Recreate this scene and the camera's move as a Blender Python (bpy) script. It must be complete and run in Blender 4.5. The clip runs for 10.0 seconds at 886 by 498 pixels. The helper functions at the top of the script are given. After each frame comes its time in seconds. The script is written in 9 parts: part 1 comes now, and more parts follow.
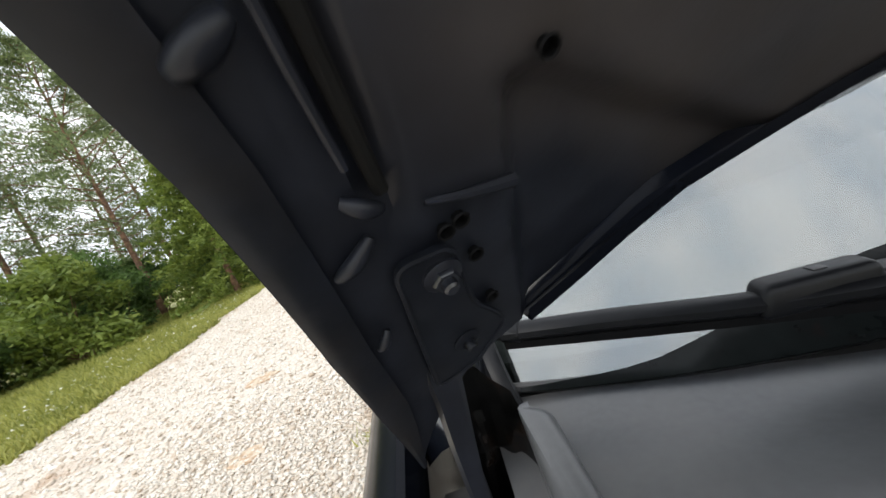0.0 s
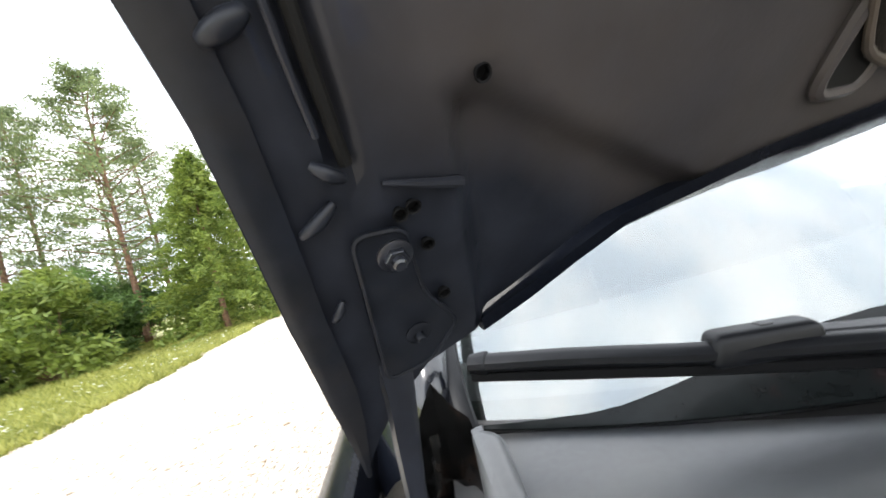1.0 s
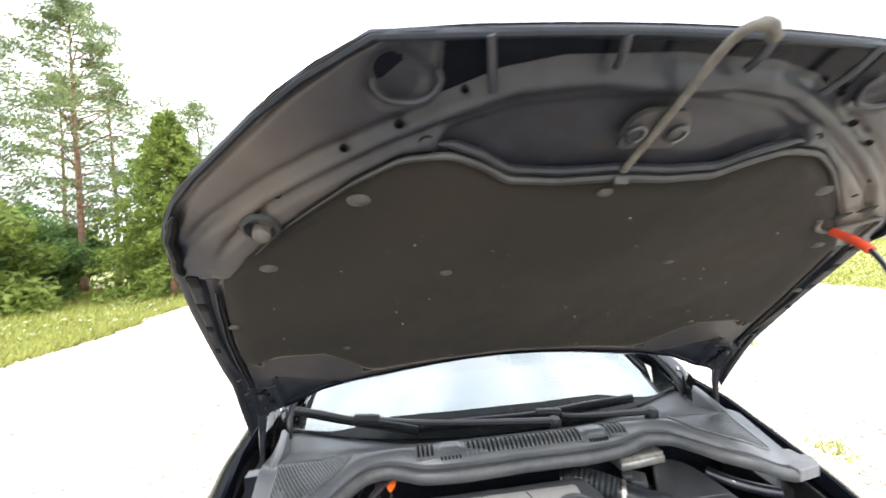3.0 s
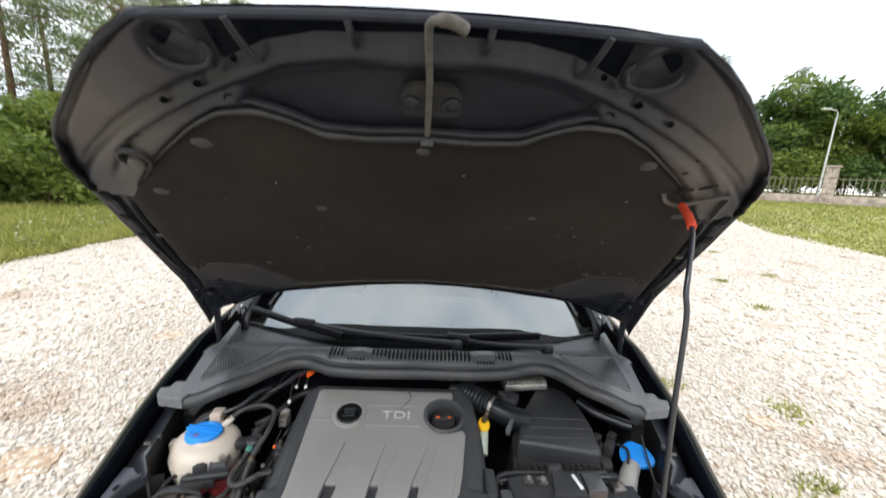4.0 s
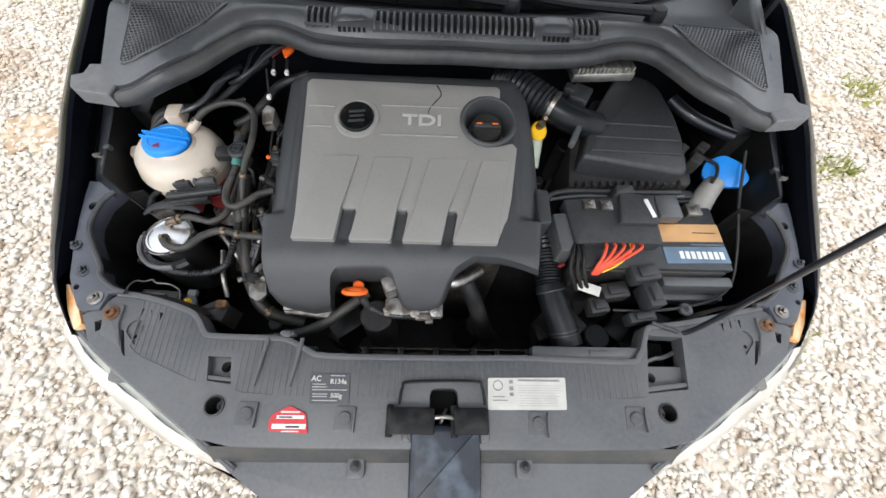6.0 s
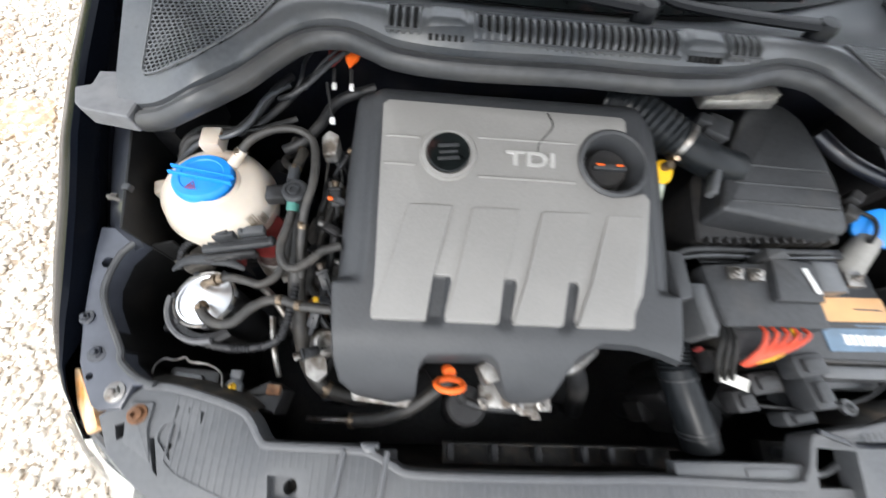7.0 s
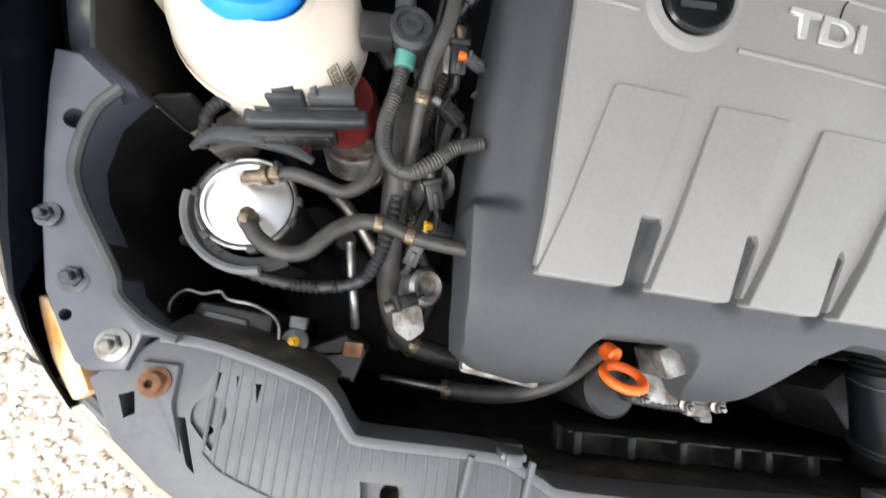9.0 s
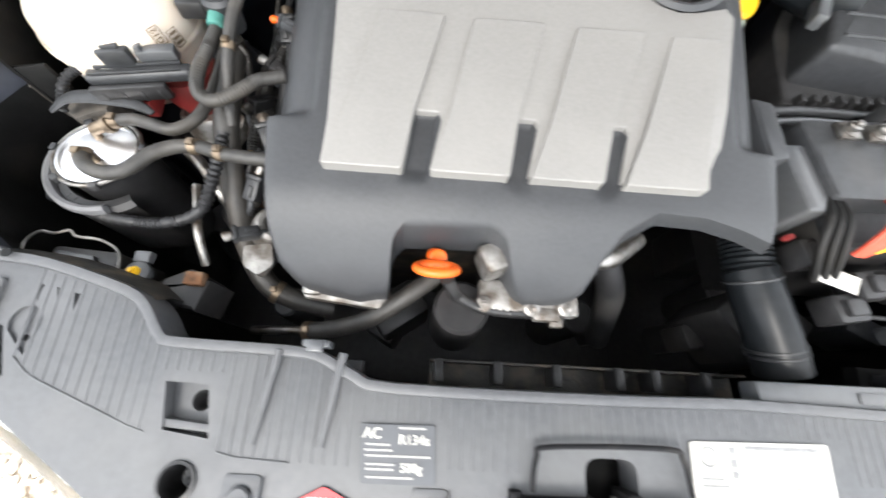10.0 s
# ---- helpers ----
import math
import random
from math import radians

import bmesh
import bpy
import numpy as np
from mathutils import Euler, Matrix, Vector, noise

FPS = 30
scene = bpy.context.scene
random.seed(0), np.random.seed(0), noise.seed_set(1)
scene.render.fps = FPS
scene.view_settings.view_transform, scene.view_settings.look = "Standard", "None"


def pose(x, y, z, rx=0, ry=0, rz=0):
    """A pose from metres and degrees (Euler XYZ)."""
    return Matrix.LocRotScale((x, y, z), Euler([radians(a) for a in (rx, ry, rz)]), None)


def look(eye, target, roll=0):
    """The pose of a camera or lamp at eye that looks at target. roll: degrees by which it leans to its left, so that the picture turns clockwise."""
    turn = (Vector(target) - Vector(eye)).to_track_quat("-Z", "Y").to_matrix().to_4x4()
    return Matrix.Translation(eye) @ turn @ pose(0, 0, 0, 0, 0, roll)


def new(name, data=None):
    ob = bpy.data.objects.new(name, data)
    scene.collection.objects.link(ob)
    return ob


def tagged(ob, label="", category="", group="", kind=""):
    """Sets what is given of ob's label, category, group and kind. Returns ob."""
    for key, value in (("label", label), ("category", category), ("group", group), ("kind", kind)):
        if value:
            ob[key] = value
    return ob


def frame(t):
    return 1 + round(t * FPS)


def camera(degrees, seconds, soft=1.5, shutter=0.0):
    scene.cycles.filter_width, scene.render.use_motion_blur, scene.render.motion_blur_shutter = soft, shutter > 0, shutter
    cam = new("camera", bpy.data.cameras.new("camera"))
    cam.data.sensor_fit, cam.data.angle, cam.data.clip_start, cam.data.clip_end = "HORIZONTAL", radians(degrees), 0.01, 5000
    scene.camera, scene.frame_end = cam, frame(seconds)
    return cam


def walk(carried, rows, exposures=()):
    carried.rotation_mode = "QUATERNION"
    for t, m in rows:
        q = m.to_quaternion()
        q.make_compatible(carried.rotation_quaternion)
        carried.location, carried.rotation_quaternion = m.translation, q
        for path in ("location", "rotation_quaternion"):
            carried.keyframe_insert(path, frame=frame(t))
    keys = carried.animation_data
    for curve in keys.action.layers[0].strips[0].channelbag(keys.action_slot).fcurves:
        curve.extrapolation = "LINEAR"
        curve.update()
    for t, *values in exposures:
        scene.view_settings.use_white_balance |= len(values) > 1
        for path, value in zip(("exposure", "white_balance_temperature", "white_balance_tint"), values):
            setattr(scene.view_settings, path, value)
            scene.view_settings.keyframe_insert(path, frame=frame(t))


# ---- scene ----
cam = camera(102.2, 10.0, 1.5, 0.35)
PATH = [
    (0, (-0.636, 0.704, 1.2), (-0.638, 2.677, 0.869), -21.2),
    (0.5, (-0.619, 0.668, 1.208), (-0.673, 2.653, 0.972), -23.9),
    (1, (-0.626, 0.678, 1.168), (-0.538, 2.676, 1.155), -14.4),
    (1.5, (-0.633, 0.677, 1.158), (-0.341, 2.653, 1.271), -6.9),
    (2, (-0.565, 0.445, 1.285), (-0.226, 2.416, 1.293), -5.5),
    (2.5, (-0.434, 0.125, 1.434), (-0.123, 2.1, 1.395), -6.8),
    (2.7, (-0.387, 0.023, 1.474), (-0.046, 1.993, 1.51), -4.7),
    (3.8, (-0.017, -0.216, 1.538), (0.04, 1.759, 1.232), 1.6),
    (4, (0.021, -0.208, 1.542), (0.08, 1.751, 1.145), 2.5),
    (4.5, (-0.004, -0.12, 1.511), (0.078, 1.5, 0.341), 4.7),
    (5, (-0.084, 0.038, 1.422), (0.104, 1.126, -0.246), 4.9),
    (6.3, (-0.027, 0.113, 1.412), (0.018, 1.004, -0.378), 5.8),
    (6.5, (-0.049, 0.135, 1.4), (-0.003, 1.003, -0.402), 6.5),
    (7, (-0.204, 0.277, 1.342), (-0.101, 1.11, -0.474), 9.5),
    (7.5, (-0.361, 0.419, 1.242), (-0.244, 1.199, -0.596), 12.4),
    (8, (-0.412, 0.458, 1.2), (-0.305, 1.225, -0.644), 14.3),
    (8.5, (-0.405, 0.416, 1.17), (-0.207, 0.8, -0.783), 34.6),
    (9, (-0.375, 0.343, 1.148), (-0.146, 0.706, -0.805), 40.8),
    (9.5, (-0.31, 0.285, 1.142), (-0.214, 0.765, -0.797), 17.2),
    (10, (-0.17, 0.21, 1.153), (-0.087, 0.924, -0.713), 10.0),
]
EXPOSURES = [(0, 0.68, 6400, 10), (0.5, 1.46, 6300, 10), (1.0, 1.66, 6350, 10), (1.5, 1.72, 6400, 10), (2.0, 1.95, 6450, 10), (2.5, 2.5, 6350, 10), (2.7, 2.35, 6300, 10), (3.8, 0.84, 6250, 10), (4.5, 0.7, 6350, 10), (5.0, 0.58, 6350, 10), (6.5, 1.14, 6250, 10), (7.5, 1.62, 6300, 10), (8.0, 1.39, 6350, 10), (8.5, 1.32, 6400, 10), (9.0, 1.56, 6400, 10), (9.5, 1.88, 6450, 10), (10, 2.04, 6450, 10)]
walk(cam, [(t, look(eye, target, roll)) for t, eye, target, roll in PATH], EXPOSURES)

# ---- world, sun ----
world = bpy.data.worlds.new("overcast_sky")
scene.world = world
world.use_nodes = True
wn, wl = world.node_tree.nodes, world.node_tree.links
wn.clear()
w_out = wn.new("ShaderNodeOutputWorld")
w_bg = wn.new("ShaderNodeBackground")
w_sky = wn.new("ShaderNodeTexSky")
w_sky.sky_type, w_sky.sun_disc = "NISHITA", False
w_sky.sun_elevation, w_sky.sun_rotation = radians(48), radians(200)
w_coord = wn.new("ShaderNodeTexCoord")
w_map = wn.new("ShaderNodeMapping")
w_map.inputs["Scale"].default_value = (1.0, 1.0, 2.6)
w_noise = wn.new("ShaderNodeTexNoise")
w_noise.inputs["Scale"].default_value, w_noise.inputs["Detail"].default_value = 2.6, 7
w_noise.inputs["Roughness"].default_value = 0.55
w_ramp = wn.new("ShaderNodeValToRGB")
w_ramp.color_ramp.elements[0].position, w_ramp.color_ramp.elements[0].color = 0.36, (8.2, 8.9, 9.7, 1)
w_ramp.color_ramp.elements[1].position, w_ramp.color_ramp.elements[1].color = 0.62, (12.6, 12.5, 12.3, 1)
w_mix = wn.new("ShaderNodeMixRGB")
w_mix.inputs["Fac"].default_value = 0.86
wl.new(w_coord.outputs["Generated"], w_map.inputs["Vector"])
wl.new(w_map.outputs["Vector"], w_noise.inputs["Vector"])
wl.new(w_noise.outputs["Fac"], w_ramp.inputs["Fac"])
wl.new(w_sky.outputs["Color"], w_mix.inputs["Color1"])
wl.new(w_ramp.outputs["Color"], w_mix.inputs["Color2"])
wl.new(w_mix.outputs["Color"], w_bg.inputs["Color"])
w_bg.inputs["Strength"].default_value = 0.1
wl.new(w_bg.outputs["Background"], w_out.inputs["Surface"])

sun = new("sun", bpy.data.lights.new("sun", "SUN"))
sun.data.energy, sun.data.angle, sun.data.color = 0.9, radians(14), (1.0, 0.95, 0.88)
sun.matrix_world = look((-2.0, -5.0, 7.0), (0, 0, 0))


# ---- materials ----
def mat(name, color, rough=0.5, metal=0.0, var=0.25, scale=30.0, bump=0.0, bscale=200.0, coat=0.0,
        dust=None, dscale=6.0, dmin=0.5, dmax=0.75, spec=0.5, detail=4.0, trans=0.0, subsurf=0.0):
    """A node material: two scales of variation, optional dust of another colour, relief."""
    m = bpy.data.materials.new(name)
    m.use_nodes = True
    n, l = m.node_tree.nodes, m.node_tree.links
    b = n["Principled BSDF"]
    co = n.new("ShaderNodeTexCoord")
    n1 = n.new("ShaderNodeTexNoise")
    n1.inputs["Scale"].default_value, n1.inputs["Detail"].default_value = scale, detail
    l.new(co.outputs["Object"], n1.inputs["Vector"])
    ramp = n.new("ShaderNodeValToRGB")
    c = Vector(color)
    ramp.color_ramp.elements[0].position, ramp.color_ramp.elements[1].position = 0.3, 0.7
    ramp.color_ramp.elements[0].color = (*(c * (1 - var)), 1)
    ramp.color_ramp.elements[1].color = (*(c * (1 + var)), 1)
    l.new(n1.outputs["Fac"], ramp.inputs["Fac"])
    out = ramp.outputs["Color"]
    n2 = n.new("ShaderNodeTexNoise")
    n2.inputs["Scale"].default_value, n2.inputs["Detail"].default_value = dscale, 6
    l.new(co.outputs["Object"], n2.inputs["Vector"])
    mr = n.new("ShaderNodeMapRange")
    mr.inputs["From Min"].default_value, mr.inputs["From Max"].default_value = dmin, dmax
    l.new(n2.outputs["Fac"], mr.inputs["Value"])
    if dust:
        mx = n.new("ShaderNodeMixRGB")
        l.new(mr.outputs["Result"], mx.inputs["Fac"])
        l.new(out, mx.inputs["Color1"])
        mx.inputs["Color2"].default_value = (*dust, 1)
        out = mx.outputs["Color"]
    l.new(out, b.inputs["Base Color"])
    rr = n.new("ShaderNodeMapRange")
    rr.inputs["To Min"].default_value, rr.inputs["To Max"].default_value = max(rough - 0.08, 0.02), min(rough + 0.12, 1)
    l.new(n2.outputs["Fac"], rr.inputs["Value"])
    l.new(rr.outputs["Result"], b.inputs["Roughness"])
    b.inputs["Metallic"].default_value = metal
    b.inputs["Coat Weight"].default_value = coat
    b.inputs["Coat Roughness"].default_value = 0.04
    b.inputs["Specular IOR Level"].default_value = spec
    if trans:
        b.inputs["Transmission Weight"].default_value = trans
    if subsurf:
        b.inputs["Subsurface Weight"].default_value = subsurf
        b.inputs["Subsurface Radius"].default_value = (0.02, 0.015, 0.01)
    if bump:
        n3 = n.new("ShaderNodeTexNoise")
        n3.inputs["Scale"].default_value, n3.inputs["Detail"].default_value = bscale, 3
        l.new(co.outputs["Object"], n3.inputs["Vector"])
        bp = n.new("ShaderNodeBump")
        bp.inputs["Strength"].default_value, bp.inputs["Distance"].default_value = bump, 0.002
        l.new(n3.outputs["Fac"], bp.inputs["Height"])
        l.new(bp.outputs["Normal"], b.inputs["Normal"])
    return m


PAINT = mat("black_paint", (0.004, 0.005, 0.008), 0.2, 0.0, 0.2, 300, coat=0.06, dust=(0.014, 0.013, 0.012), dscale=5, dmin=0.5, dmax=1.2, spec=0.06)
PAINT_IN = mat("inner_black_paint", (0.010, 0.0115, 0.017), 0.36, 0.0, 0.3, 60, 0.03, 300, coat=0.55, dust=(0.04, 0.034, 0.029), dscale=9, dmin=0.55, dmax=1.0)
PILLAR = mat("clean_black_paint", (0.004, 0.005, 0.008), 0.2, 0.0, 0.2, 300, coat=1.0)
GLOSSBLK = mat("gloss_black_plastic", (0.006, 0.0075, 0.0075), 0.22, 0.0, 0.3, 60, 0.15, 40, coat=0.05, spec=0.15, dust=(0.04, 0.012, 0.01), dscale=22, dmin=0.6, dmax=0.9)
GAITER = mat("wet_black_rubber", (0.005, 0.005, 0.005), 0.2, 0.0, 0.3, 60, 0.5, 60, dust=(0.03, 0.018, 0.012), dscale=30, dmin=0.55, dmax=0.8, spec=0.3)
HOODEDGE = mat("hood_border_paint", (0.0098, 0.0116, 0.0165), 0.42, 0.0, 0.3, 60, 0.03, 300, coat=0.03, dust=(0.034, 0.030, 0.027), dscale=14, dmin=0.5, dmax=0.9, spec=0.18)
# for rubber lips and seals, and for shade painted into small holes and slots
LIPBLK = mat("rubber_and_hole_black", (0.004, 0.004, 0.0045), 0.6, 0.0, 0.2, 60, spec=0.12)
BAYBLK = mat("black_liner_plastic", (0.008, 0.0078, 0.0075), 0.5, 0.0, 0.3, 60, 0.1, 300, spec=0.25, dust=(0.024, 0.021, 0.018), dscale=16, dmin=0.55, dmax=0.8)
WIPERMAT = mat("satin_black_plastic", (0.007, 0.0075, 0.009), 0.38, 0.0, 0.15, 90, 0.03, 900, spec=0.22)
HOODDUST = mat("dust_covered_paint", (0.085, 0.066, 0.050), 0.7, 0.0, 0.3, 25, 0.1, 300, dust=(0.035, 0.032, 0.032), dscale=6, dmin=0.5, dmax=0.8)
HOODIN = mat("hood_inner_paint", (0.0135, 0.0155, 0.0220), 0.40, 0.0, 0.3, 40, 0.04, 300, coat=0.16, dust=(0.108, 0.091, 0.079), dscale=4, dmin=0.25, dmax=0.75, spec=0.22)
# the dust lies on the raised middle of the panel only, fading over its border and towards the hinges
hn, hl = HOODIN.node_tree.nodes, HOODIN.node_tree.links
h_mix = [n for n in hn if n.type == "MIX_RGB"][0]
h_co = [n for n in hn if n.type == "TEX_COORD"][0]
h_xyz = hn.new("ShaderNodeSeparateXYZ")
hl.new(h_co.outputs["Object"], h_xyz.inputs[0])
h_abs = hn.new("ShaderNodeMath")
h_abs.operation = "ABSOLUTE"
hl.new(h_xyz.outputs["X"], h_abs.inputs[0])
h_side = hn.new("ShaderNodeMapRange")
h_side.inputs["From Min"].default_value, h_side.inputs["From Max"].default_value = 0.655, 0.610
h_z0, h_z1, h_z2, h_bd = (hn.new("ShaderNodeMath") for _ in range(4))
h_z0.operation, h_z1.operation, h_z2.operation, h_bd.operation = "SUBTRACT", "MAXIMUM", "MINIMUM", "MULTIPLY_ADD"
h_z0.inputs[1].default_value, h_z1.inputs[1].default_value, h_z2.inputs[1].default_value, h_bd.inputs[1].default_value = 1.32, 0.0, 0.20, 0.36
hl.new(h_xyz.outputs["Z"], h_z0.inputs[0])
hl.new(h_z0.outputs[0], h_z1.inputs[0])
hl.new(h_z1.outputs[0], h_z2.inputs[0])
hl.new(h_z2.outputs[0], h_bd.inputs[0])
hl.new(h_abs.outputs[0], h_bd.inputs[2])
hl.new(h_bd.outputs[0], h_side.inputs["Value"])
h_low = hn.new("ShaderNodeMapRange")
h_low.inputs["From Min"].default_value, h_low.inputs["From Max"].default_value = 1.192, 1.230
h_k, h_m, h_s = hn.new("ShaderNodeMath"), hn.new("ShaderNodeMath"), hn.new("ShaderNodeMath")
h_k.operation, h_m.operation, h_s.operation = "SUBTRACT", "MAXIMUM", "MULTIPLY_ADD"
h_k.inputs[0].default_value, h_m.inputs[1].default_value, h_s.inputs[1].default_value = 0.575, 0.0, 0.75
hl.new(h_abs.outputs[0], h_k.inputs[1])
hl.new(h_k.outputs[0], h_m.inputs[0])
hl.new(h_m.outputs[0], h_s.inputs[0])
hl.new(h_xyz.outputs["Z"], h_s.inputs[2])
hl.new(h_s.outputs[0], h_low.inputs["Value"])
h_a, h_b = hn.new("ShaderNodeMath"), hn.new("ShaderNodeMath")
h_a.operation = h_b.operation = "MULTIPLY"
hl.new(h_side.outputs["Result"], h_a.inputs[0])
hl.new(h_low.outputs["Result"], h_a.inputs[1])
h_old = h_mix.inputs["Fac"].links[0].from_socket
hl.new(h_old, h_b.inputs[0])
h_nose, h_mid, h_keep, h_c = hn.new("ShaderNodeMapRange"), hn.new("ShaderNodeMapRange"), hn.new("ShaderNodeMath"), hn.new("ShaderNodeMath")
h_nose.inputs["From Min"].default_value, h_nose.inputs["From Max"].default_value = 1.53, 1.60
hl.new(h_xyz.outputs["Z"], h_nose.inputs["Value"])
h_mid.inputs["From Min"].default_value, h_mid.inputs["From Max"].default_value = 0.46, 0.30
hl.new(h_abs.outputs[0], h_mid.inputs["Value"])
h_keep.operation, h_c.operation = "MULTIPLY", "MULTIPLY_ADD"
hl.new(h_nose.outputs["Result"], h_keep.inputs[0])
hl.new(h_mid.outputs["Result"], h_keep.inputs[1])
h_less = hn.new("ShaderNodeMath")
h_less.operation, h_less.inputs[0].default_value = "MULTIPLY", -0.88
hl.new(h_keep.outputs[0], h_less.inputs[1])
hl.new(h_less.outputs[0], h_c.inputs[0])
hl.new(h_a.outputs[0], h_c.inputs[1])
hl.new(h_a.outputs[0], h_c.inputs[2])
h_thin, h_d = hn.new("ShaderNodeMapRange"), hn.new("ShaderNodeMath")
h_thin.inputs["From Min"].default_value, h_thin.inputs["From Max"].default_value, h_thin.inputs["To Min"].default_value = 1.30, 1.48, 0.66
hl.new(h_xyz.outputs["Z"], h_thin.inputs["Value"])
h_d.operation = "MULTIPLY"
hl.new(h_c.outputs[0], h_d.inputs[0])
hl.new(h_thin.outputs["Result"], h_d.inputs[1])
hl.new(h_d.outputs[0], h_b.inputs[1])
hl.new(h_b.outputs[0], h_mix.inputs["Fac"])
BAYGREY = mat("bay_rail_paint", (0.050, 0.054, 0.068), 0.38, 0.0, 0.2, 40, 0.03, 300, coat=0.08, dust=(0.085, 0.073, 0.062), dscale=9, dmin=0.55, dmax=0.9)
PLASTIC = mat("black_plastic", (0.028, 0.029, 0.031), 0.46, 0.0, 0.25, 120, 0.07, 1500, dust=(0.06, 0.055, 0.05), dscale=9, dmin=0.55, dmax=0.9)
PLASTIC_D = mat("deep_black_plastic", (0.021, 0.0205, 0.021), 0.42, 0.0, 0.3, 80, 0.08, 900, dust=(0.042, 0.037, 0.031), dscale=10)
PLASTIC_G = mat("weathered_grey_plastic", (0.060, 0.064, 0.070), 0.30, 0.0, 0.14, 150, 0.09, 1600, dust=(0.105, 0.104, 0.102), dscale=7, dmin=0.4, dmax=0.8, spec=0.65)
# lighter copy of PLASTIC_G: the front panel's missing brightness is put into the colour
PLASTIC_L = mat("lightened_front_plastic", (0.074, 0.076, 0.081), 0.46, 0.0, 0.14, 150, 0.09, 1600, dust=(0.115, 0.114, 0.113), dscale=7, dmin=0.4, dmax=0.8)
COVERBLK = mat("engine_cover_plastic", (0.036, 0.0375, 0.0405), 0.48, 0.0, 0.12, 250, 0.13, 2200, dust=(0.075, 0.075, 0.076), dscale=6, dmin=0.5, dmax=0.9)
COVERGREY = mat("engine_cover_grey", (0.215, 0.208, 0.198), 0.48, 0.05, 0.06, 300, 0.08, 2200, dust=(0.27, 0.26, 0.245), dscale=5, dmin=0.4, dmax=0.85)
RUBBER = mat("rubber_hose", (0.029, 0.027, 0.0245), 0.5, 0.0, 0.25, 120, 0.2, 500, dust=(0.075, 0.065, 0.054), dscale=20, dmin=0.5, dmax=0.8)
PIPEBLK = mat("satin_black_pipe", (0.009, 0.0105, 0.012), 0.34, 0.0, 0.25, 60, 0.05, 300, dust=(0.022, 0.023, 0.024), dscale=14, spec=0.22)
RUBBER_B = mat("black_rubber", (0.014, 0.014, 0.015), 0.5, 0.0, 0.25, 90, 0.2, 500, dust=(0.05, 0.048, 0.045), dscale=12)
SEALMAT = mat("rubber_seal", (0.043, 0.044, 0.046), 0.42, 0.0, 0.2, 60, 0.1, 400, dust=(0.09, 0.085, 0.08), dscale=10, dmin=0.5, dmax=0.85)
FOAM = mat("grey_foam", (0.15, 0.15, 0.155), 0.8, 0.0, 0.12, 80, 0.2, 900, dust=(0.19, 0.19, 0.19), dscale=25)
LINERCLIP = mat("dull_clip_plastic", (0.042, 0.039, 0.035), 0.75, 0.0, 0.3, 90)
FELT = mat("insulation_felt", (0.0088, 0.0086, 0.0083), 0.95, 0.0, 0.28, 220, 0.45, 1100, dust=(0.026, 0.0215, 0.0178), dscale=2.6, dmin=0.3, dmax=0.85, spec=0.12)
felt_b = FELT.node_tree.nodes["Principled BSDF"]
felt_b.inputs["Sheen Weight"].default_value, felt_b.inputs["Sheen Roughness"].default_value = 0.11, 0.45
felt_b.inputs["Sheen Tint"].default_value = (0.60, 0.52, 0.45, 1)
CLIP = mat("dusty_clip_plastic", (0.085, 0.076, 0.066), 0.7, 0.0, 0.3, 90)
TANKMAT = mat("translucent_tank_plastic", (0.57, 0.50, 0.42), 0.36, 0.0, 0.08, 14, 0.06, 400, dust=(0.50, 0.30, 0.19), dscale=9, dmin=0.55, dmax=0.9, subsurf=0.35)
BLUE = mat("blue_plastic", (0.015, 0.25, 0.76), 0.4, 0.0, 0.08, 60, 0.1, 600)
REDINK = mat("red_ink", (0.45, 0.05, 0.07), 0.5)
ORANGE = mat("orange_plastic", (0.85, 0.13, 0.01), 0.4, 0.0, 0.08, 60)
REDPL = mat("red_plastic", (0.19, 0.022, 0.02), 0.4, 0.0, 0.15, 60)
REDRUB = mat("red_grip", (0.62, 0.07, 0.03), 0.5, 0.0, 0.12, 60, dust=(0.2, 0.05, 0.03), dscale=40, dmin=0.6, dmax=0.9)
YELLOW = mat("yellow_plastic", (0.80, 0.46, 0.01), 0.4, 0.0, 0.08, 60)
AMBER = mat("amber_lens", (0.80, 0.36, 0.11), 0.12, 0.0, 0.30, 55, 0.25, 260, coat=1.0, dust=(0.80, 0.58, 0.36), dscale=30, dmin=0.45, dmax=0.7)
STEEL = mat("zinc_steel", (0.29, 0.28, 0.265), 0.42, 1.0, 0.25, 80, 0.1, 400, dust=(0.14, 0.11, 0.085), dscale=60, dmin=0.45, dmax=0.75)
ALU = mat("cast_aluminium", (0.33, 0.32, 0.305), 0.55, 0.75, 0.3, 60, 0.4, 250, dust=(0.12, 0.10, 0.082), dscale=45, dmin=0.42, dmax=0.62)
BRIGHT = mat("bright_filter_lid", (0.78, 0.78, 0.79), 0.35, 1.0, 0.05, 40, 0.05, 300)
RUST = mat("rusty_steel", (0.16, 0.075, 0.035), 0.75, 0.3, 0.5, 90, 0.5, 400, dust=(0.28, 0.22, 0.16), dscale=60)
BRONZE = mat("dirty_clamp", (0.20, 0.155, 0.11), 0.42, 0.85, 0.3, 120)
HEATSHIELD = mat("heat_shield", (0.58, 0.56, 0.52), 0.42, 0.9, 0.2, 70, 0.3, 250)
WHITE = mat("white_label", (0.74, 0.74, 0.72), 0.5, 0.0, 0.05, 60, dust=(0.5, 0.49, 0.46), dscale=40, dmin=0.6, dmax=0.9)
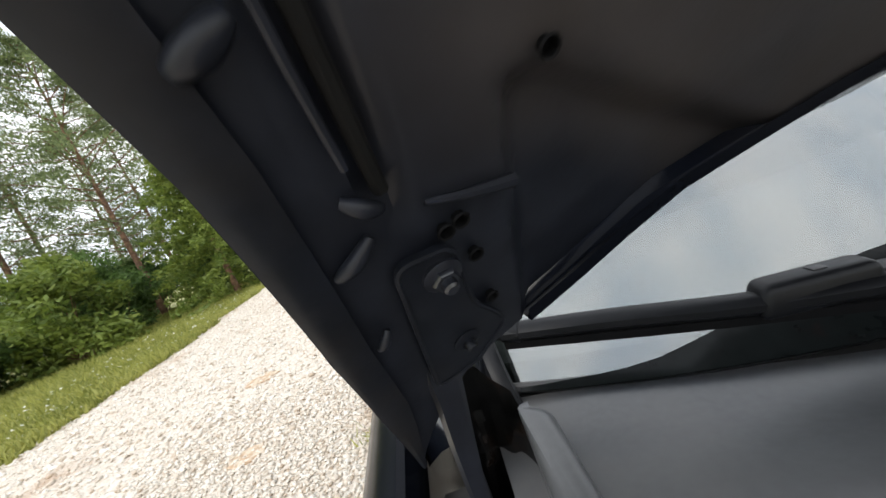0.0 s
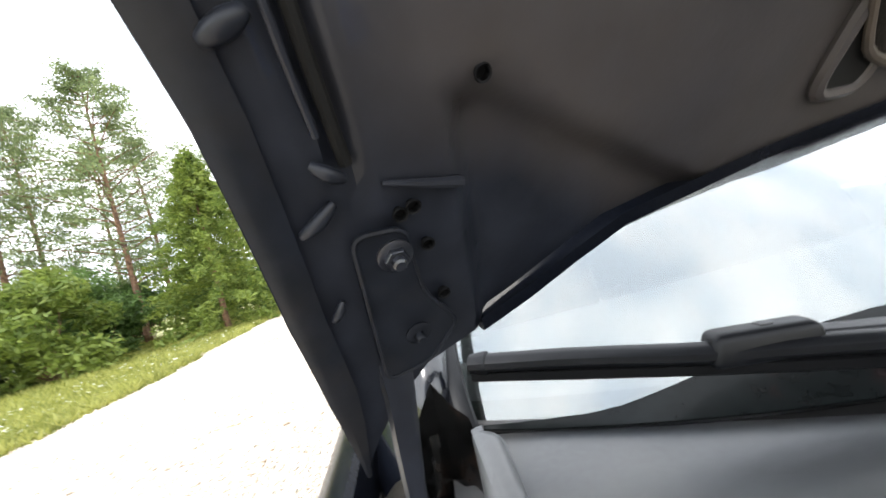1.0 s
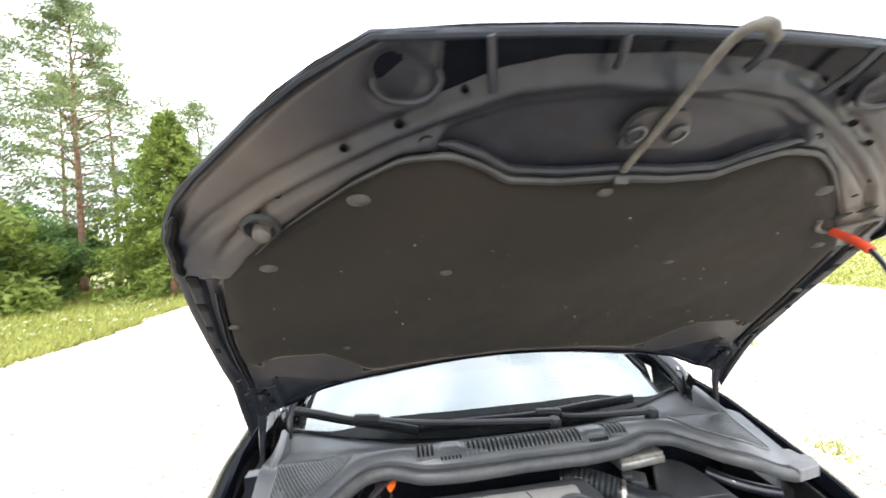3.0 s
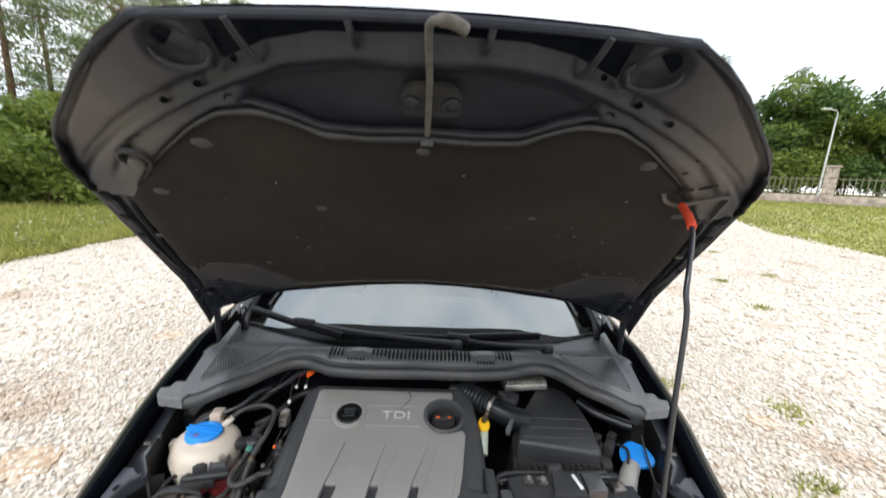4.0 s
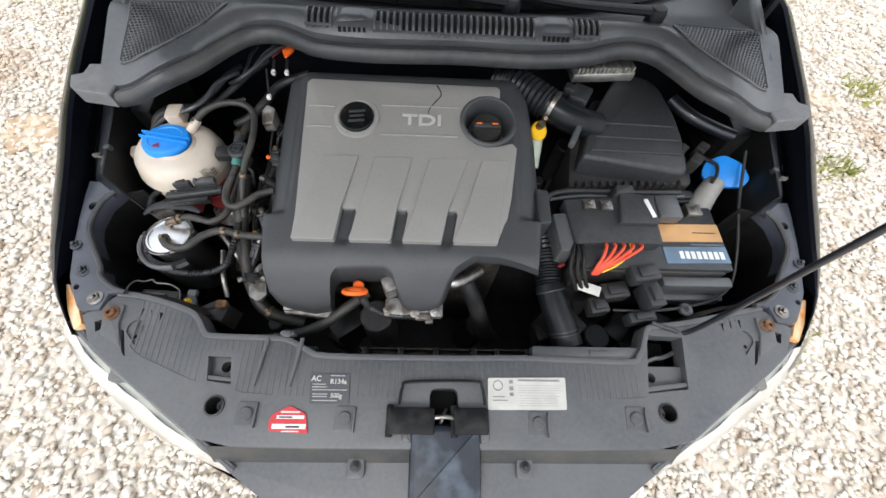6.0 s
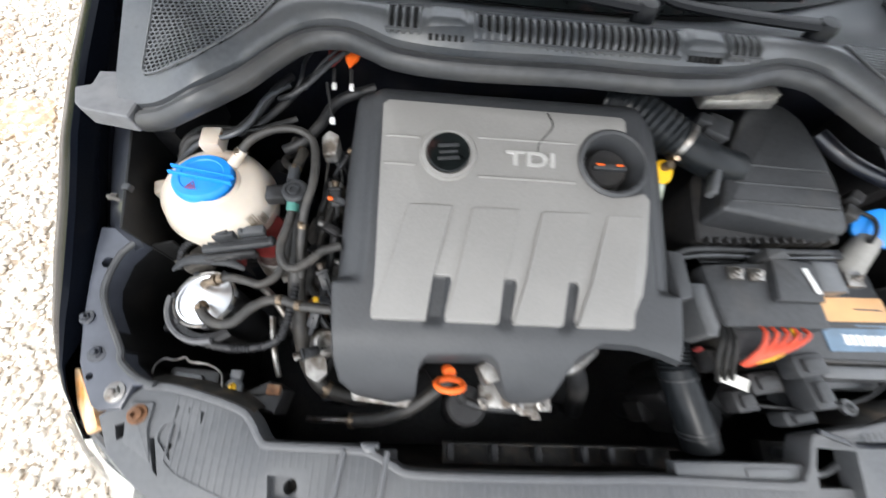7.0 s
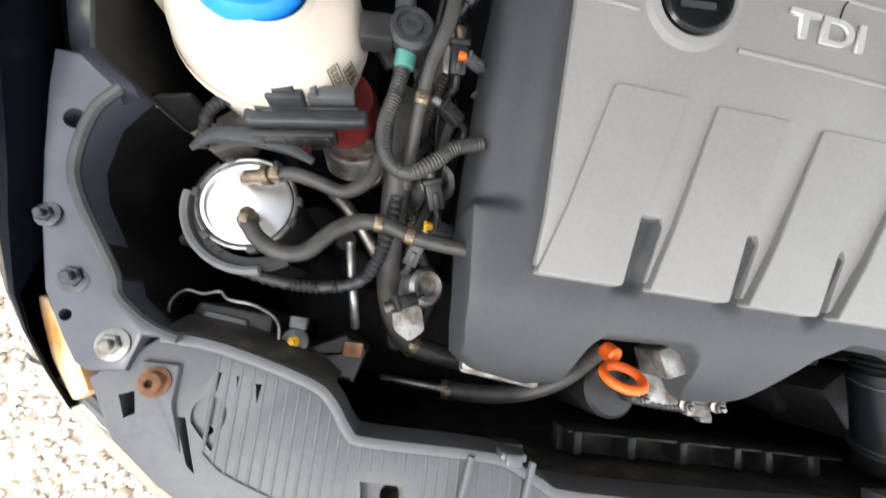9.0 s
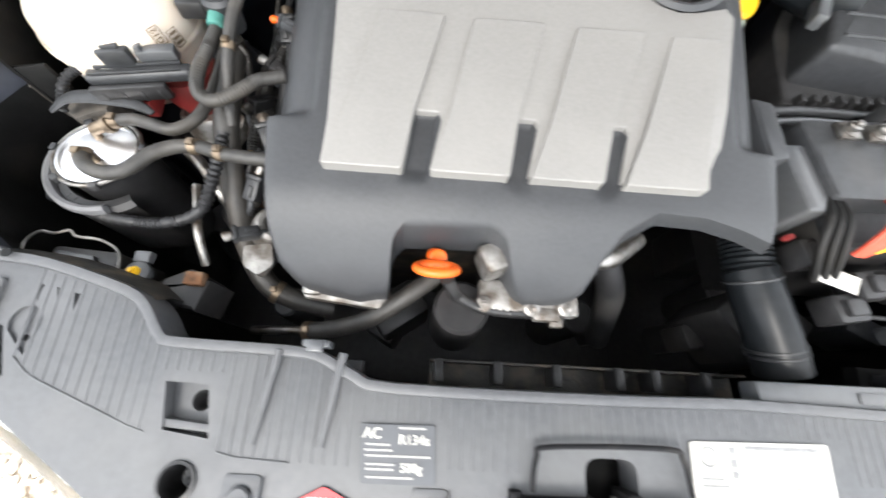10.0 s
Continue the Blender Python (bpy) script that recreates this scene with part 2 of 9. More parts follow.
INK = mat("dark_ink", (0.03, 0.03, 0.035), 0.5)
GREYINK = mat("grey_ink", (0.20, 0.20, 0.20), 0.5, 0.0, 0.3, 400)
PALEINK = mat("pale_ink", (0.36, 0.35, 0.33), 0.5, 0.0, 0.2, 400)
LETTER = mat("pale_lettering", (0.50, 0.49, 0.47), 0.4, 0.4, 0.05, 60)
REDST = mat("red_sticker", (0.55, 0.03, 0.035), 0.4, 0.0, 0.12, 60)
COPPER = mat("copper_band", (0.60, 0.33, 0.13), 0.3, 0.25, 0.12, 9, dust=(0.34, 0.20, 0.10), dscale=7, dmin=0.45, dmax=0.75)
BATBLUE = mat("battery_label_blue", (0.13, 0.22, 0.32), 0.3, 0.0, 0.2, 9, dust=(0.05, 0.065, 0.085), dscale=9, dmin=0.42, dmax=0.66)
LENS = mat("headlamp_lens", (0.90, 0.90, 0.87), 0.06, 0.0, 0.04, 10, coat=0.6, trans=0.92)
LENS.node_tree.nodes["Principled BSDF"].inputs["IOR"].default_value = 1.04
# lamp bands: reflections of tilted chrome and of gravel put into the colours
LAMPINNER = mat("lamp_inner_band", (0.36, 0.375, 0.34), 0.4, 0.3, 0.2, 30)
LAMPRIM = mat("tan_reflection_rim", (0.42, 0.33, 0.23), 0.35, 0.0, 0.25, 40, dust=(0.60, 0.54, 0.46), dscale=14)
AGED = mat("aged_label", (0.50, 0.485, 0.445), 0.5, 0.0, 0.08, 60, dust=(0.40, 0.385, 0.35), dscale=40, dmin=0.5, dmax=0.9)
# darker than the panel: the step's shade and some dirt are in this colour
STEPMAT = mat("shaded_step_plastic", (0.050, 0.049, 0.049), 0.5, 0.0, 0.2, 90, 0.1, 900, dust=(0.082, 0.072, 0.060), dscale=16, dmin=0.5, dmax=0.8)
SMOKE = mat("smoky_label", (0.061, 0.064, 0.071), 0.42, 0.0, 0.1, 60)
REFL = mat("lamp_interior", (0.80, 0.785, 0.76), 0.35, 0.35, 0.12, 18, dust=(0.62, 0.59, 0.55), dscale=12, dmin=0.45, dmax=0.7)
BLACKSTEEL = mat("matt_black_steel", (0.008, 0.008, 0.009), 0.5, 0.0, 0.3, 60, 0.1, 300, spec=0.2, dust=(0.03, 0.028, 0.026), dscale=30)
CHROME = mat("headlamp_reflector", (0.8, 0.8, 0.8), 0.12, 1.0, 0.05, 60)
# near-black for shade painted into openings and grooves, and for printed black
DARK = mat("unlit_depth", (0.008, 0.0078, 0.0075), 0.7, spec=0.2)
GRIME = mat("grimy_plastic", (0.026, 0.024, 0.021), 0.6, 0.0, 0.4, 60, 0.3, 300, dust=(0.105, 0.082, 0.060), dscale=38, dmin=0.48, dmax=0.72)
INTERIOR = mat("cabin_dark", (0.03, 0.03, 0.032), 0.8)
TYRE = mat("tyre_rubber", (0.02, 0.02, 0.02), 0.8, 0.0, 0.3, 60, 0.3, 200)
BARK = mat("pine_bark", (0.20, 0.115, 0.070), 0.9, 0.0, 0.5, 6, 0.8, 18, dust=(0.10, 0.075, 0.06), dscale=1.5)
POLE = mat("grey_pole", (0.55, 0.55, 0.54), 0.6, 0.2, 0.1, 6)
STONEMAT = mat("pillar_stone", (0.42, 0.35, 0.30), 0.85, 0.0, 0.35, 4, 0.6, 30)
FENCEMAT = mat("fence_metal", (0.17, 0.16, 0.11), 0.6, 0.2, 0.2, 8)
SHEET = mat("pale_wall_paint", (0.66, 0.65, 0.62), 0.7, 0.0, 0.1, 3)


def leaf_mat(name, dark, light, rnd=0.5):
    m = bpy.data.materials.new(name)
    m.use_nodes = True
    n, l = m.node_tree.nodes, m.node_tree.links
    b = n["Principled BSDF"]
    g = n.new("ShaderNodeNewGeometry")
    co = n.new("ShaderNodeTexCoord")
    nz = n.new("ShaderNodeTexNoise")
    nz.inputs["Scale"].default_value = 0.9
    l.new(co.outputs["Object"], nz.inputs["Vector"])
    ad = n.new("ShaderNodeMath")
    ad.operation = "ADD"
    mu = n.new("ShaderNodeMath")
    mu.operation, mu.inputs[1].default_value = "MULTIPLY", rnd
    l.new(g.outputs["Random Per Island"], mu.inputs[0])
    l.new(mu.outputs[0], ad.inputs[0])
    sb = n.new("ShaderNodeMath")
    sb.operation, sb.inputs[1].default_value = "SUBTRACT", 0.25
    l.new(nz.outputs["Fac"], sb.inputs[0])
    l.new(sb.outputs[0], ad.inputs[1])
    r = n.new("ShaderNodeValToRGB")
    r.color_ramp.elements[0].position, r.color_ramp.elements[0].color = 0.1, (*dark, 1)
    r.color_ramp.elements[1].position, r.color_ramp.elements[1].color = 0.85, (*light, 1)
    l.new(ad.outputs[0], r.inputs["Fac"])
    l.new(r.outputs["Color"], b.inputs["Base Color"])
    b.inputs["Roughness"].default_value = 0.6
    tr = n.new("ShaderNodeBsdfTranslucent")
    l.new(r.outputs["Color"], tr.inputs["Color"])
    mx = n.new("ShaderNodeMixShader")
    mx.inputs["Fac"].default_value = 0.4
    l.new(b.outputs["BSDF"], mx.inputs[1])
    l.new(tr.outputs["BSDF"], mx.inputs[2])
    l.new(mx.outputs["Shader"], n["Material Output"].inputs["Surface"])
    return m


NEEDLE = leaf_mat("pine_needles", (0.08, 0.11, 0.05), (0.28, 0.34, 0.14))
LEAF = leaf_mat("bush_leaves", (0.04, 0.08, 0.022), (0.16, 0.26, 0.065))
LEAF_L = leaf_mat("bright_leaves", (0.08, 0.13, 0.020), (0.25, 0.31, 0.060))
GRASS = leaf_mat("grass_blades", (0.155, 0.185, 0.033), (0.40, 0.40, 0.105), 0.7)


def gravel_mat(name, islands):
    m = bpy.data.materials.new(name)
    m.use_nodes = True
    n, l = m.node_tree.nodes, m.node_tree.links
    b = n["Principled BSDF"]
    b.inputs["Roughness"].default_value = 0.85
    co = n.new("ShaderNodeTexCoord")
    r = n.new("ShaderNodeValToRGB")
    el = r.color_ramp.elements
    el[0].position, el[0].color = 0.0, (0.50, 0.40, 0.30, 1)
    # the bed's ramp is darker: shade between loose stones is put into it
    el[1].position, el[1].color = 1.0, (0.86, 0.815, 0.74, 1) if islands else (0.74, 0.695, 0.62, 1)
    e = el.new(0.15)
    e.color = (0.66, 0.575, 0.475, 1)
    e = el.new(0.6)
    e.color = (0.77, 0.71, 0.62, 1) if islands else (0.66, 0.60, 0.52, 1)
    big = n.new("ShaderNodeTexNoise")
    big.inputs["Scale"].default_value, big.inputs["Detail"].default_value = 0.9, 5
    l.new(co.outputs["Object"], big.inputs["Vector"])
    patch = n.new("ShaderNodeMapRange")
    patch.inputs["From Min"].default_value, patch.inputs["From Max"].default_value = 0.60, 0.72
    l.new(big.outputs["Fac"], patch.inputs["Value"])
    if islands:
        g = n.new("ShaderNodeNewGeometry")
        l.new(g.outputs["Random Per Island"], r.inputs["Fac"])
        fine = n.new("ShaderNodeTexNoise")
        fine.inputs["Scale"].default_value = 120
        l.new(co.outputs["Object"], fine.inputs["Vector"])
        height = fine.outputs["Fac"]
    else:
        v = n.new("ShaderNodeTexVoronoi")
        v.inputs["Scale"].default_value = 34
        l.new(co.outputs["Object"], v.inputs["Vector"])
        sep = n.new("ShaderNodeSeparateColor")
        l.new(v.outputs["Color"], sep.inputs["Color"])
        l.new(sep.outputs["Red"], r.inputs["Fac"])
        inv = n.new("ShaderNodeMath")
        inv.operation, inv.inputs[0].default_value = "SUBTRACT", 1.0
        l.new(v.outputs["Distance"], inv.inputs[1])
        height = inv.outputs[0]
    mx = n.new("ShaderNodeMixRGB")
    mx.inputs["Color2"].default_value = (0.42, 0.25, 0.13, 1)
    mul = n.new("ShaderNodeMath")
    mul.operation, mul.inputs[1].default_value = "MULTIPLY", 0.55
    l.new(patch.outputs["Result"], mul.inputs[0])
    l.new(mul.outputs[0], mx.inputs["Fac"])
    l.new(r.outputs["Color"], mx.inputs["Color1"])
    l.new(mx.outputs["Color"], b.inputs["Base Color"])
    bp = n.new("ShaderNodeBump")
    bp.inputs["Strength"].default_value = 0.35 if islands else 1.0
    bp.inputs["Distance"].default_value = 0.003 if islands else 0.02
    l.new(height, bp.inputs["Height"])
    l.new(bp.outputs["Normal"], b.inputs["Normal"])
    return m


STONE = gravel_mat("limestone_gravel", True)
GRAVELBED = gravel_mat("limestone_bed", False)
DIRT = mat("rust_brown_soil", (0.44, 0.31, 0.20), 0.95, 0.0, 0.35, 40, 0.8, 120, dust=(0.62, 0.52, 0.40), dscale=22, dmin=0.45, dmax=0.6)
TURF = mat("dry_turf", (0.32, 0.335, 0.10), 0.95, 0.0, 0.35, 3, 0.8, 60, dust=(0.42, 0.36, 0.20), dscale=0.5, dmin=0.45, dmax=0.7)

GLASS = bpy.data.materials.new("windscreen_glass")
GLASS.use_nodes = True
gb = GLASS.node_tree.nodes["Principled BSDF"]
gb.inputs["Base Color"].default_value = (0.80, 0.88, 0.87, 1)
gb.inputs["Roughness"].default_value = 0.02
gb.inputs["Transmission Weight"].default_value = 1.0
gb.inputs["IOR"].default_value = 2.3


# ---- mesh helpers ----
def thing(name, label, category, at=(0, 0, 0), group="", kind=""):
    ob = new(name)
    ob.location = at
    ob.empty_display_size = 0.05
    tagged(ob, label, category, group, kind)
    bpy.context.view_layer.update()
    return ob


def part(name, bm, material, parent=None, label="", flat=False, category="", kind="", group=""):
    me = bpy.data.meshes.new(name)
    bmesh.ops.remove_doubles(bm, verts=bm.verts, dist=1e-6)
    bmesh.ops.recalc_face_normals(bm, faces=bm.faces)
    bm.to_mesh(me)
    bm.free()
    me.materials.append(material)
    if not flat:
        me.shade_smooth()
        me.set_sharp_from_angle(angle=radians(38))
    ob = new(name, me)
    if parent is not None:
        root = parent if parent.parent is None else parent.parent
        ob.parent = parent
        ob.matrix_parent_inverse = Matrix.Translation(root.location).inverted() if root.type == "EMPTY" else Matrix()
        if parent.parent is not None:
            ob.matrix_parent_inverse = Matrix()
    tagged(ob, label, category, group, kind)
    return ob


def bm_new():
    return bmesh.new()


def box(bm, c, s, bevel=0.0, rot=None, taper=1.0, seg=2):
    """A box of size s round c; taper scales its top."""
    r = bmesh.ops.create_cube(bm, size=1.0)
    vs = r["verts"]
    for v in vs:
        k = taper if v.co.z > 0 else 1.0
        v.co = Vector((v.co.x * s[0] * k, v.co.y * s[1] * k, v.co.z * s[2]))
    if bevel > 0:
        es = list({e for v in vs for e in v.link_edges})
        res = bmesh.ops.bevel(bm, geom=es, offset=bevel, segments=seg, affect="EDGES", profile=0.5)
        vs = list({v for f in res["faces"] for v in f.verts} | {v for v in vs if v.is_valid})
    m = Matrix.Translation(c) @ (rot.to_4x4() if rot is not None else Matrix())
    for v in vs:
        v.co = m @ v.co
    return vs


def frames_along(pts):
    """Tangent and two normals at each point of a line."""
    n = len(pts)
    out = []
    t0 = (pts[1] - pts[0]).normalized()
    a = Vector((0, 0, 1)) if abs(t0.z) < 0.9 else Vector((1, 0, 0))
    u = (a - t0 * a.dot(t0)).normalized()
    for i in range(n):
        t = (pts[min(i + 1, n - 1)] - pts[max(i - 1, 0)]).normalized()
        u = (u - t * u.dot(t))
        u = u.normalized() if u.length > 1e-9 else Vector((1, 0, 0))
        out.append((t, u, t.cross(u)))
    return out


def smooth_line(pts, step=6, closed=False):
    """A Catmull-Rom line through the points."""
    p = [Vector(q) for q in pts]
    n = len(p)
    if n < 3:
        return p
    out = []
    rng = range(n if closed else n - 1)
    for i in rng:
        g = (lambda k: p[k % n]) if closed else (lambda k: p[min(max(k, 0), n - 1)])
        a, b, c, d = g(i - 1), g(i), g(i + 1), g(i + 2)
        for k in range(step):
            t = k / step
            out.append(0.5 * ((2 * b) + (c - a) * t + (2 * a - 5 * b + 4 * c - d) * t * t + (3 * b - a - 3 * c + d) * t ** 3))
    if not closed:
        out.append(p[-1])
    return out


def tube(bm, pts, r, seg=10, step=6, ribs=0.0, pitch=0.004, flat=1.0, cap=True):
    """A round tube along a smooth line; r a number or a function of 0..1; ribs: corrugation depth."""
    line = smooth_line(pts, step)
    if ribs:
        dense = [line[0]]
        for a, b in zip(line[:-1], line[1:]):
            k = max(1, int((b - a).length / (pitch / 2)))
            dense += [a.lerp(b, (j + 1) / k) for j in range(k)]
        line = dense
    fr = frames_along(line)
    rings = []
    for i, (p, (t, u, w)) in enumerate(zip(line, fr)):
        rr = r(i / (len(line) - 1)) if callable(r) else r
        if ribs:
            rr += ribs * (1 if i % 2 else -1) * 0.5
        rings.append([bm.verts.new(p + (u * math.cos(a) * flat + w * math.sin(a)) * rr) for a in (2 * math.pi * k / seg for k in range(seg))])
    for a, b in zip(rings[:-1], rings[1:]):
        for k in range(seg):
            bm.faces.new((a[k], a[(k + 1) % seg], b[(k + 1) % seg], b[k]))
    if cap:
        bm.faces.new(rings[0][::-1])
        bm.faces.new(rings[-1])


def lathe(bm, profile, c=(0, 0, 0), rot=None, seg=32, squash=(1, 1)):
    """A turned body: profile of (radius, height)."""
    rings = []
    m = Matrix.Translation(c) @ (rot.to_4x4() if rot is not None else Matrix())
    for r, h in profile:
        if r < 1e-6:
            rings.append([bm.verts.new(m @ Vector((0, 0, h)))])
        else:
            rings.append([bm.verts.new(m @ Vector((r * math.cos(a) * squash[0], r * math.sin(a) * squash[1], h))) for a in (2 * math.pi * k / seg for k in range(seg))])
    for a, b in zip(rings[:-1], rings[1:]):
        for k in range(seg):
            k2 = (k + 1) % seg
            if len(a) == 1 and len(b) == 1:
                continue
            if len(a) == 1:
                bm.faces.new((a[0], b[k], b[k2]))
            elif len(b) == 1:
                bm.faces.new((a[k], a[k2], b[0]))
            else:
                bm.faces.new((a[k], a[k2], b[k2], b[k]))


def cyl(bm, a, b, r, r2=None, seg=16, bev=0.0):
    a, b = Vector(a), Vector(b)
    d = b - a
    h = d.length
    r2 = r if r2 is None else r2
    rot = d.to_track_quat("Z", "Y").to_matrix()
    if bev:
        prof = [(0, 0), (r - bev, 0), (r, bev), (r2, h - bev), (r2 - bev, h), (0, h)]
    else:
        prof = [(0, 0), (r, 0), (r2, h), (0, h)]
    lathe(bm, prof, a, rot, seg)


def prism(bm, outline, z0, z1, bevel=0.0, seg=2):
    """An upright prism over an outline; z0 and z1 numbers or functions of x, y; the top edge rounded."""
    f0 = z0 if callable(z0) else (lambda x, y: z0)
    f1 = z1 if callable(z1) else (lambda x, y: z1)
    area = sum(a[0] * b[1] - b[0] * a[1] for a, b in zip(outline, outline[1:] + outline[:1]))
    if area < 0:
        outline = outline[::-1]
    n = len(outline)

    def inset(d):
        if d == 0:
            return outline
        out = []
        for i in range(n):
            p, a, b = Vector(outline[i]), Vector(outline[i - 1]), Vector(outline[(i + 1) % n])
            e1, e2 = (p - a).normalized(), (b - p).normalized()
            n1, n2 = Vector((-e1.y, e1.x)), Vector((-e2.y, e2.x))
            m = n1 + n2
            m = m / max(m.length_squared / 2, 0.6) if m.length > 1e-6 else n1
            out.append(tuple(p + m * d))
        return out
    rings = [[bm.verts.new((x, y, f0(x, y))) for x, y in outline]]
    if bevel == 0:
        rings.append([bm.verts.new((x, y, f1(x, y))) for x, y in outline])
    else:
        for k in range(seg + 1):
            a = k / seg * math.pi / 2
            o = inset(bevel * (1 - math.cos(a)))
            rings.append([bm.verts.new((x, y, f1(x, y) - bevel * (1 - math.sin(a)))) for x, y in o])
    for a, b in zip(rings[:-1], rings[1:]):
        for k in range(n):
            bm.faces.new((a[k], a[(k + 1) % n], b[(k + 1) % n], b[k]))
    caps = [bm.faces.new(rings[0][::-1]), bm.faces.new(rings[-1])]
    for f in caps:
        f.normal_update()
    bmesh.ops.triangulate(bm, faces=caps)


def rounded(pts, r, seg=4):
    """An outline with its corners rounded."""
    out, n = [], len(pts)
    for i in range(n):
        p, a, b = Vector(pts[i]), Vector(pts[i - 1]), Vector(pts[(i + 1) % n])
        d = min(r, (a - p).length * 0.45, (b - p).length * 0.45)
        s, e = p + (a - p).normalized() * d, p + (b - p).normalized() * d
        for k in range(seg + 1):
            t = k / seg
            out.append(tuple(s * (1 - t) ** 2 + p * 2 * t * (1 - t) + e * t * t))
    return out


def sheet(bm, f, nu, nv, thick=None):
    """A surface f(u, v), u and v from 0 to 1, with a back at f(u, v) + thick."""
    def grid(g):
        return [[bm.verts.new(g(i / nu, j / nv)) for j in range(nv + 1)] for i in range(nu + 1)]
    a = grid(lambda u, v: Vector(f(u, v)))
    layers = [a]
    if thick is not None:
        layers.append(grid(lambda u, v: Vector(f(u, v)) + (Vector(thick(u, v)) if callable(thick) else Vector(thick))))
    for g in layers:
        for i in range(nu):
            for j in range(nv):
                bm.faces.new((g[i][j], g[i + 1][j], g[i + 1][j + 1], g[i][j + 1]))
    if thick is not None:
        b = layers[1]
        for i in range(nu):
            bm.faces.new((a[i][0], b[i][0], b[i + 1][0], a[i + 1][0]))
            bm.faces.new((a[i][nv], a[i + 1][nv], b[i + 1][nv], b[i][nv]))
        for j in range(nv):
            bm.faces.new((a[0][j], a[0][j + 1], b[0][j + 1], b[0][j]))
            bm.faces.new((a[nu][j], b[nu][j], b[nu][j + 1], a[nu][j + 1]))


def cut(ob, cutters):
    """Takes the cutter meshes out of ob for good."""
    obs = []
    for bm in cutters:
        me = bpy.data.meshes.new("cutter")
        bmesh.ops.recalc_face_normals(bm, faces=bm.faces)
        bm.to_mesh(me)
        bm.free()
        c = new("cutter", me)
        obs.append(c)
        md = ob.modifiers.new("hole", "BOOLEAN")
        md.operation, md.solver, md.object = "DIFFERENCE", "EXACT", c
    bpy.context.view_layer.update()
    dg = bpy.context.evaluated_depsgraph_get()
    me = bpy.data.meshes.new_from_object(ob.evaluated_get(dg))
    ob.modifiers.clear()
    ob.data = me
    me.shade_smooth()
    me.set_sharp_from_angle(angle=radians(35))
    for c in obs:
        bpy.data.objects.remove(c)
    return ob


def lettering(name, body, size, m, material, parent, depth=0.0008, label="", bold=0.02):
    """Raised letters in the built-in font as a mesh, laid at the pose m."""
    cu = bpy.data.curves.new(name, "FONT")
    cu.body, cu.size, cu.extrude, cu.align_x, cu.align_y = body, size, depth, "CENTER", "CENTER"
    cu.offset = size * bold
    tmp = new("tmp", cu)
    bpy.context.view_layer.update()
    me = bpy.data.meshes.new_from_object(tmp.evaluated_get(bpy.context.evaluated_depsgraph_get()))
    bpy.data.objects.remove(tmp)
    me.transform(m)
    bm = bmesh.new()
    bm.from_mesh(me)
    return part(name, bm, material, parent, label, flat=True)


def lerp_table(tab):
    xs, ys = [a for a, _ in tab], [b for _, b in tab]
    return lambda t: float(np.interp(t, xs, ys))


def bolt(bm, c, n=(0, 0, 1), r=0.008, h=0.006, washer=1.5):
    """A hexagon bolt with its washer."""
    c, n = Vector(c), Vector(n).normalized()
    rot = n.to_track_quat("Z", "Y").to_matrix()
    if washer:
        lathe(bm, [(0, 0), (r * washer, 0), (r * washer, 0.0015), (r * 0.9, 0.003), (0, 0.003)], c, rot, 20)
    lathe(bm, [(r, 0.002), (r, h - 0.001), (r * 0.85, h), (0, h)], c, rot, 6)
    lathe(bm, [(r * 0.55, h - 0.001), (r * 0.55, h + 0.003), (r * 0.4, h + 0.004), (0, h + 0.004)], c, rot, 12)


# ---- ground ----
def edge_left(y):
    return -6.4 - 0.15 * max(y - 5, 0) + 0.5 * noise.noise((0.3 * y, 1.0, 0)) + 0.2 * noise.noise((1.3 * y, 2.0, 0))


def edge_right(y):
    return 11.8 + 0.15 * max(y - 7, 0) + 0.6 * noise.noise((0.3 * y, 5.0, 0)) + 0.25 * noise.noise((1.2 * y, 6.0, 0))


def ground_z(x, y):
    """The land rises gently towards the fence and the wood behind it."""
    d = 0.761 * x + 0.649 * y
    k = min(1.0, max(0.0, (d - 15) / 14))
    return 0.9 * k * k * (3 - 2 * k) + 0.02 * min(30.0, max(0.0, d - 29))


bm = bm_new()
NX, NY = 160, 160
gx = [math.copysign(abs(t) ** 2.2 * 900, t) for t in np.linspace(-1, 1, NX + 1)]
gy = [math.copysign(abs(t) ** 2.2 * 900, t) for t in np.linspace(-1, 1, NY + 1)]
gv = [[bm.verts.new((x, y, ground_z(x, y) - (0.08 if edge_left(y) + 1.5 < x < edge_right(y) - 1.5 and y < 30 else 0.012))) for y in gy] for x in gx]
for i in range(NX):
    for j in range(NY):
        bm.faces.new((gv[i][j], gv[i + 1][j], gv[i + 1][j + 1], gv[i][j + 1]))
part("ground", bm, TURF, None, "dry grassy ground round the gravel drive", category="ground", kind="structure")

bm = bm_new()
ys = list(np.linspace(-14, 32, 93))
lv = []
for y in ys:
    row = [edge_left(y) * (1 - k / 24) + edge_right(y) * k / 24 for k in range(25)]
    lv.append([bm.verts.new((x, y, ground_z(x, y))) for x in row])
for a, b in zip(lv[:-1], lv[1:]):
    for k in range(24):
        bm.faces.new((a[k], a[k + 1], b[k + 1], b[k]))
part("gravel_drive", bm, GRAVELBED, None, "pale crushed limestone gravel drive with rusty stains", category="gravel", kind="structure")


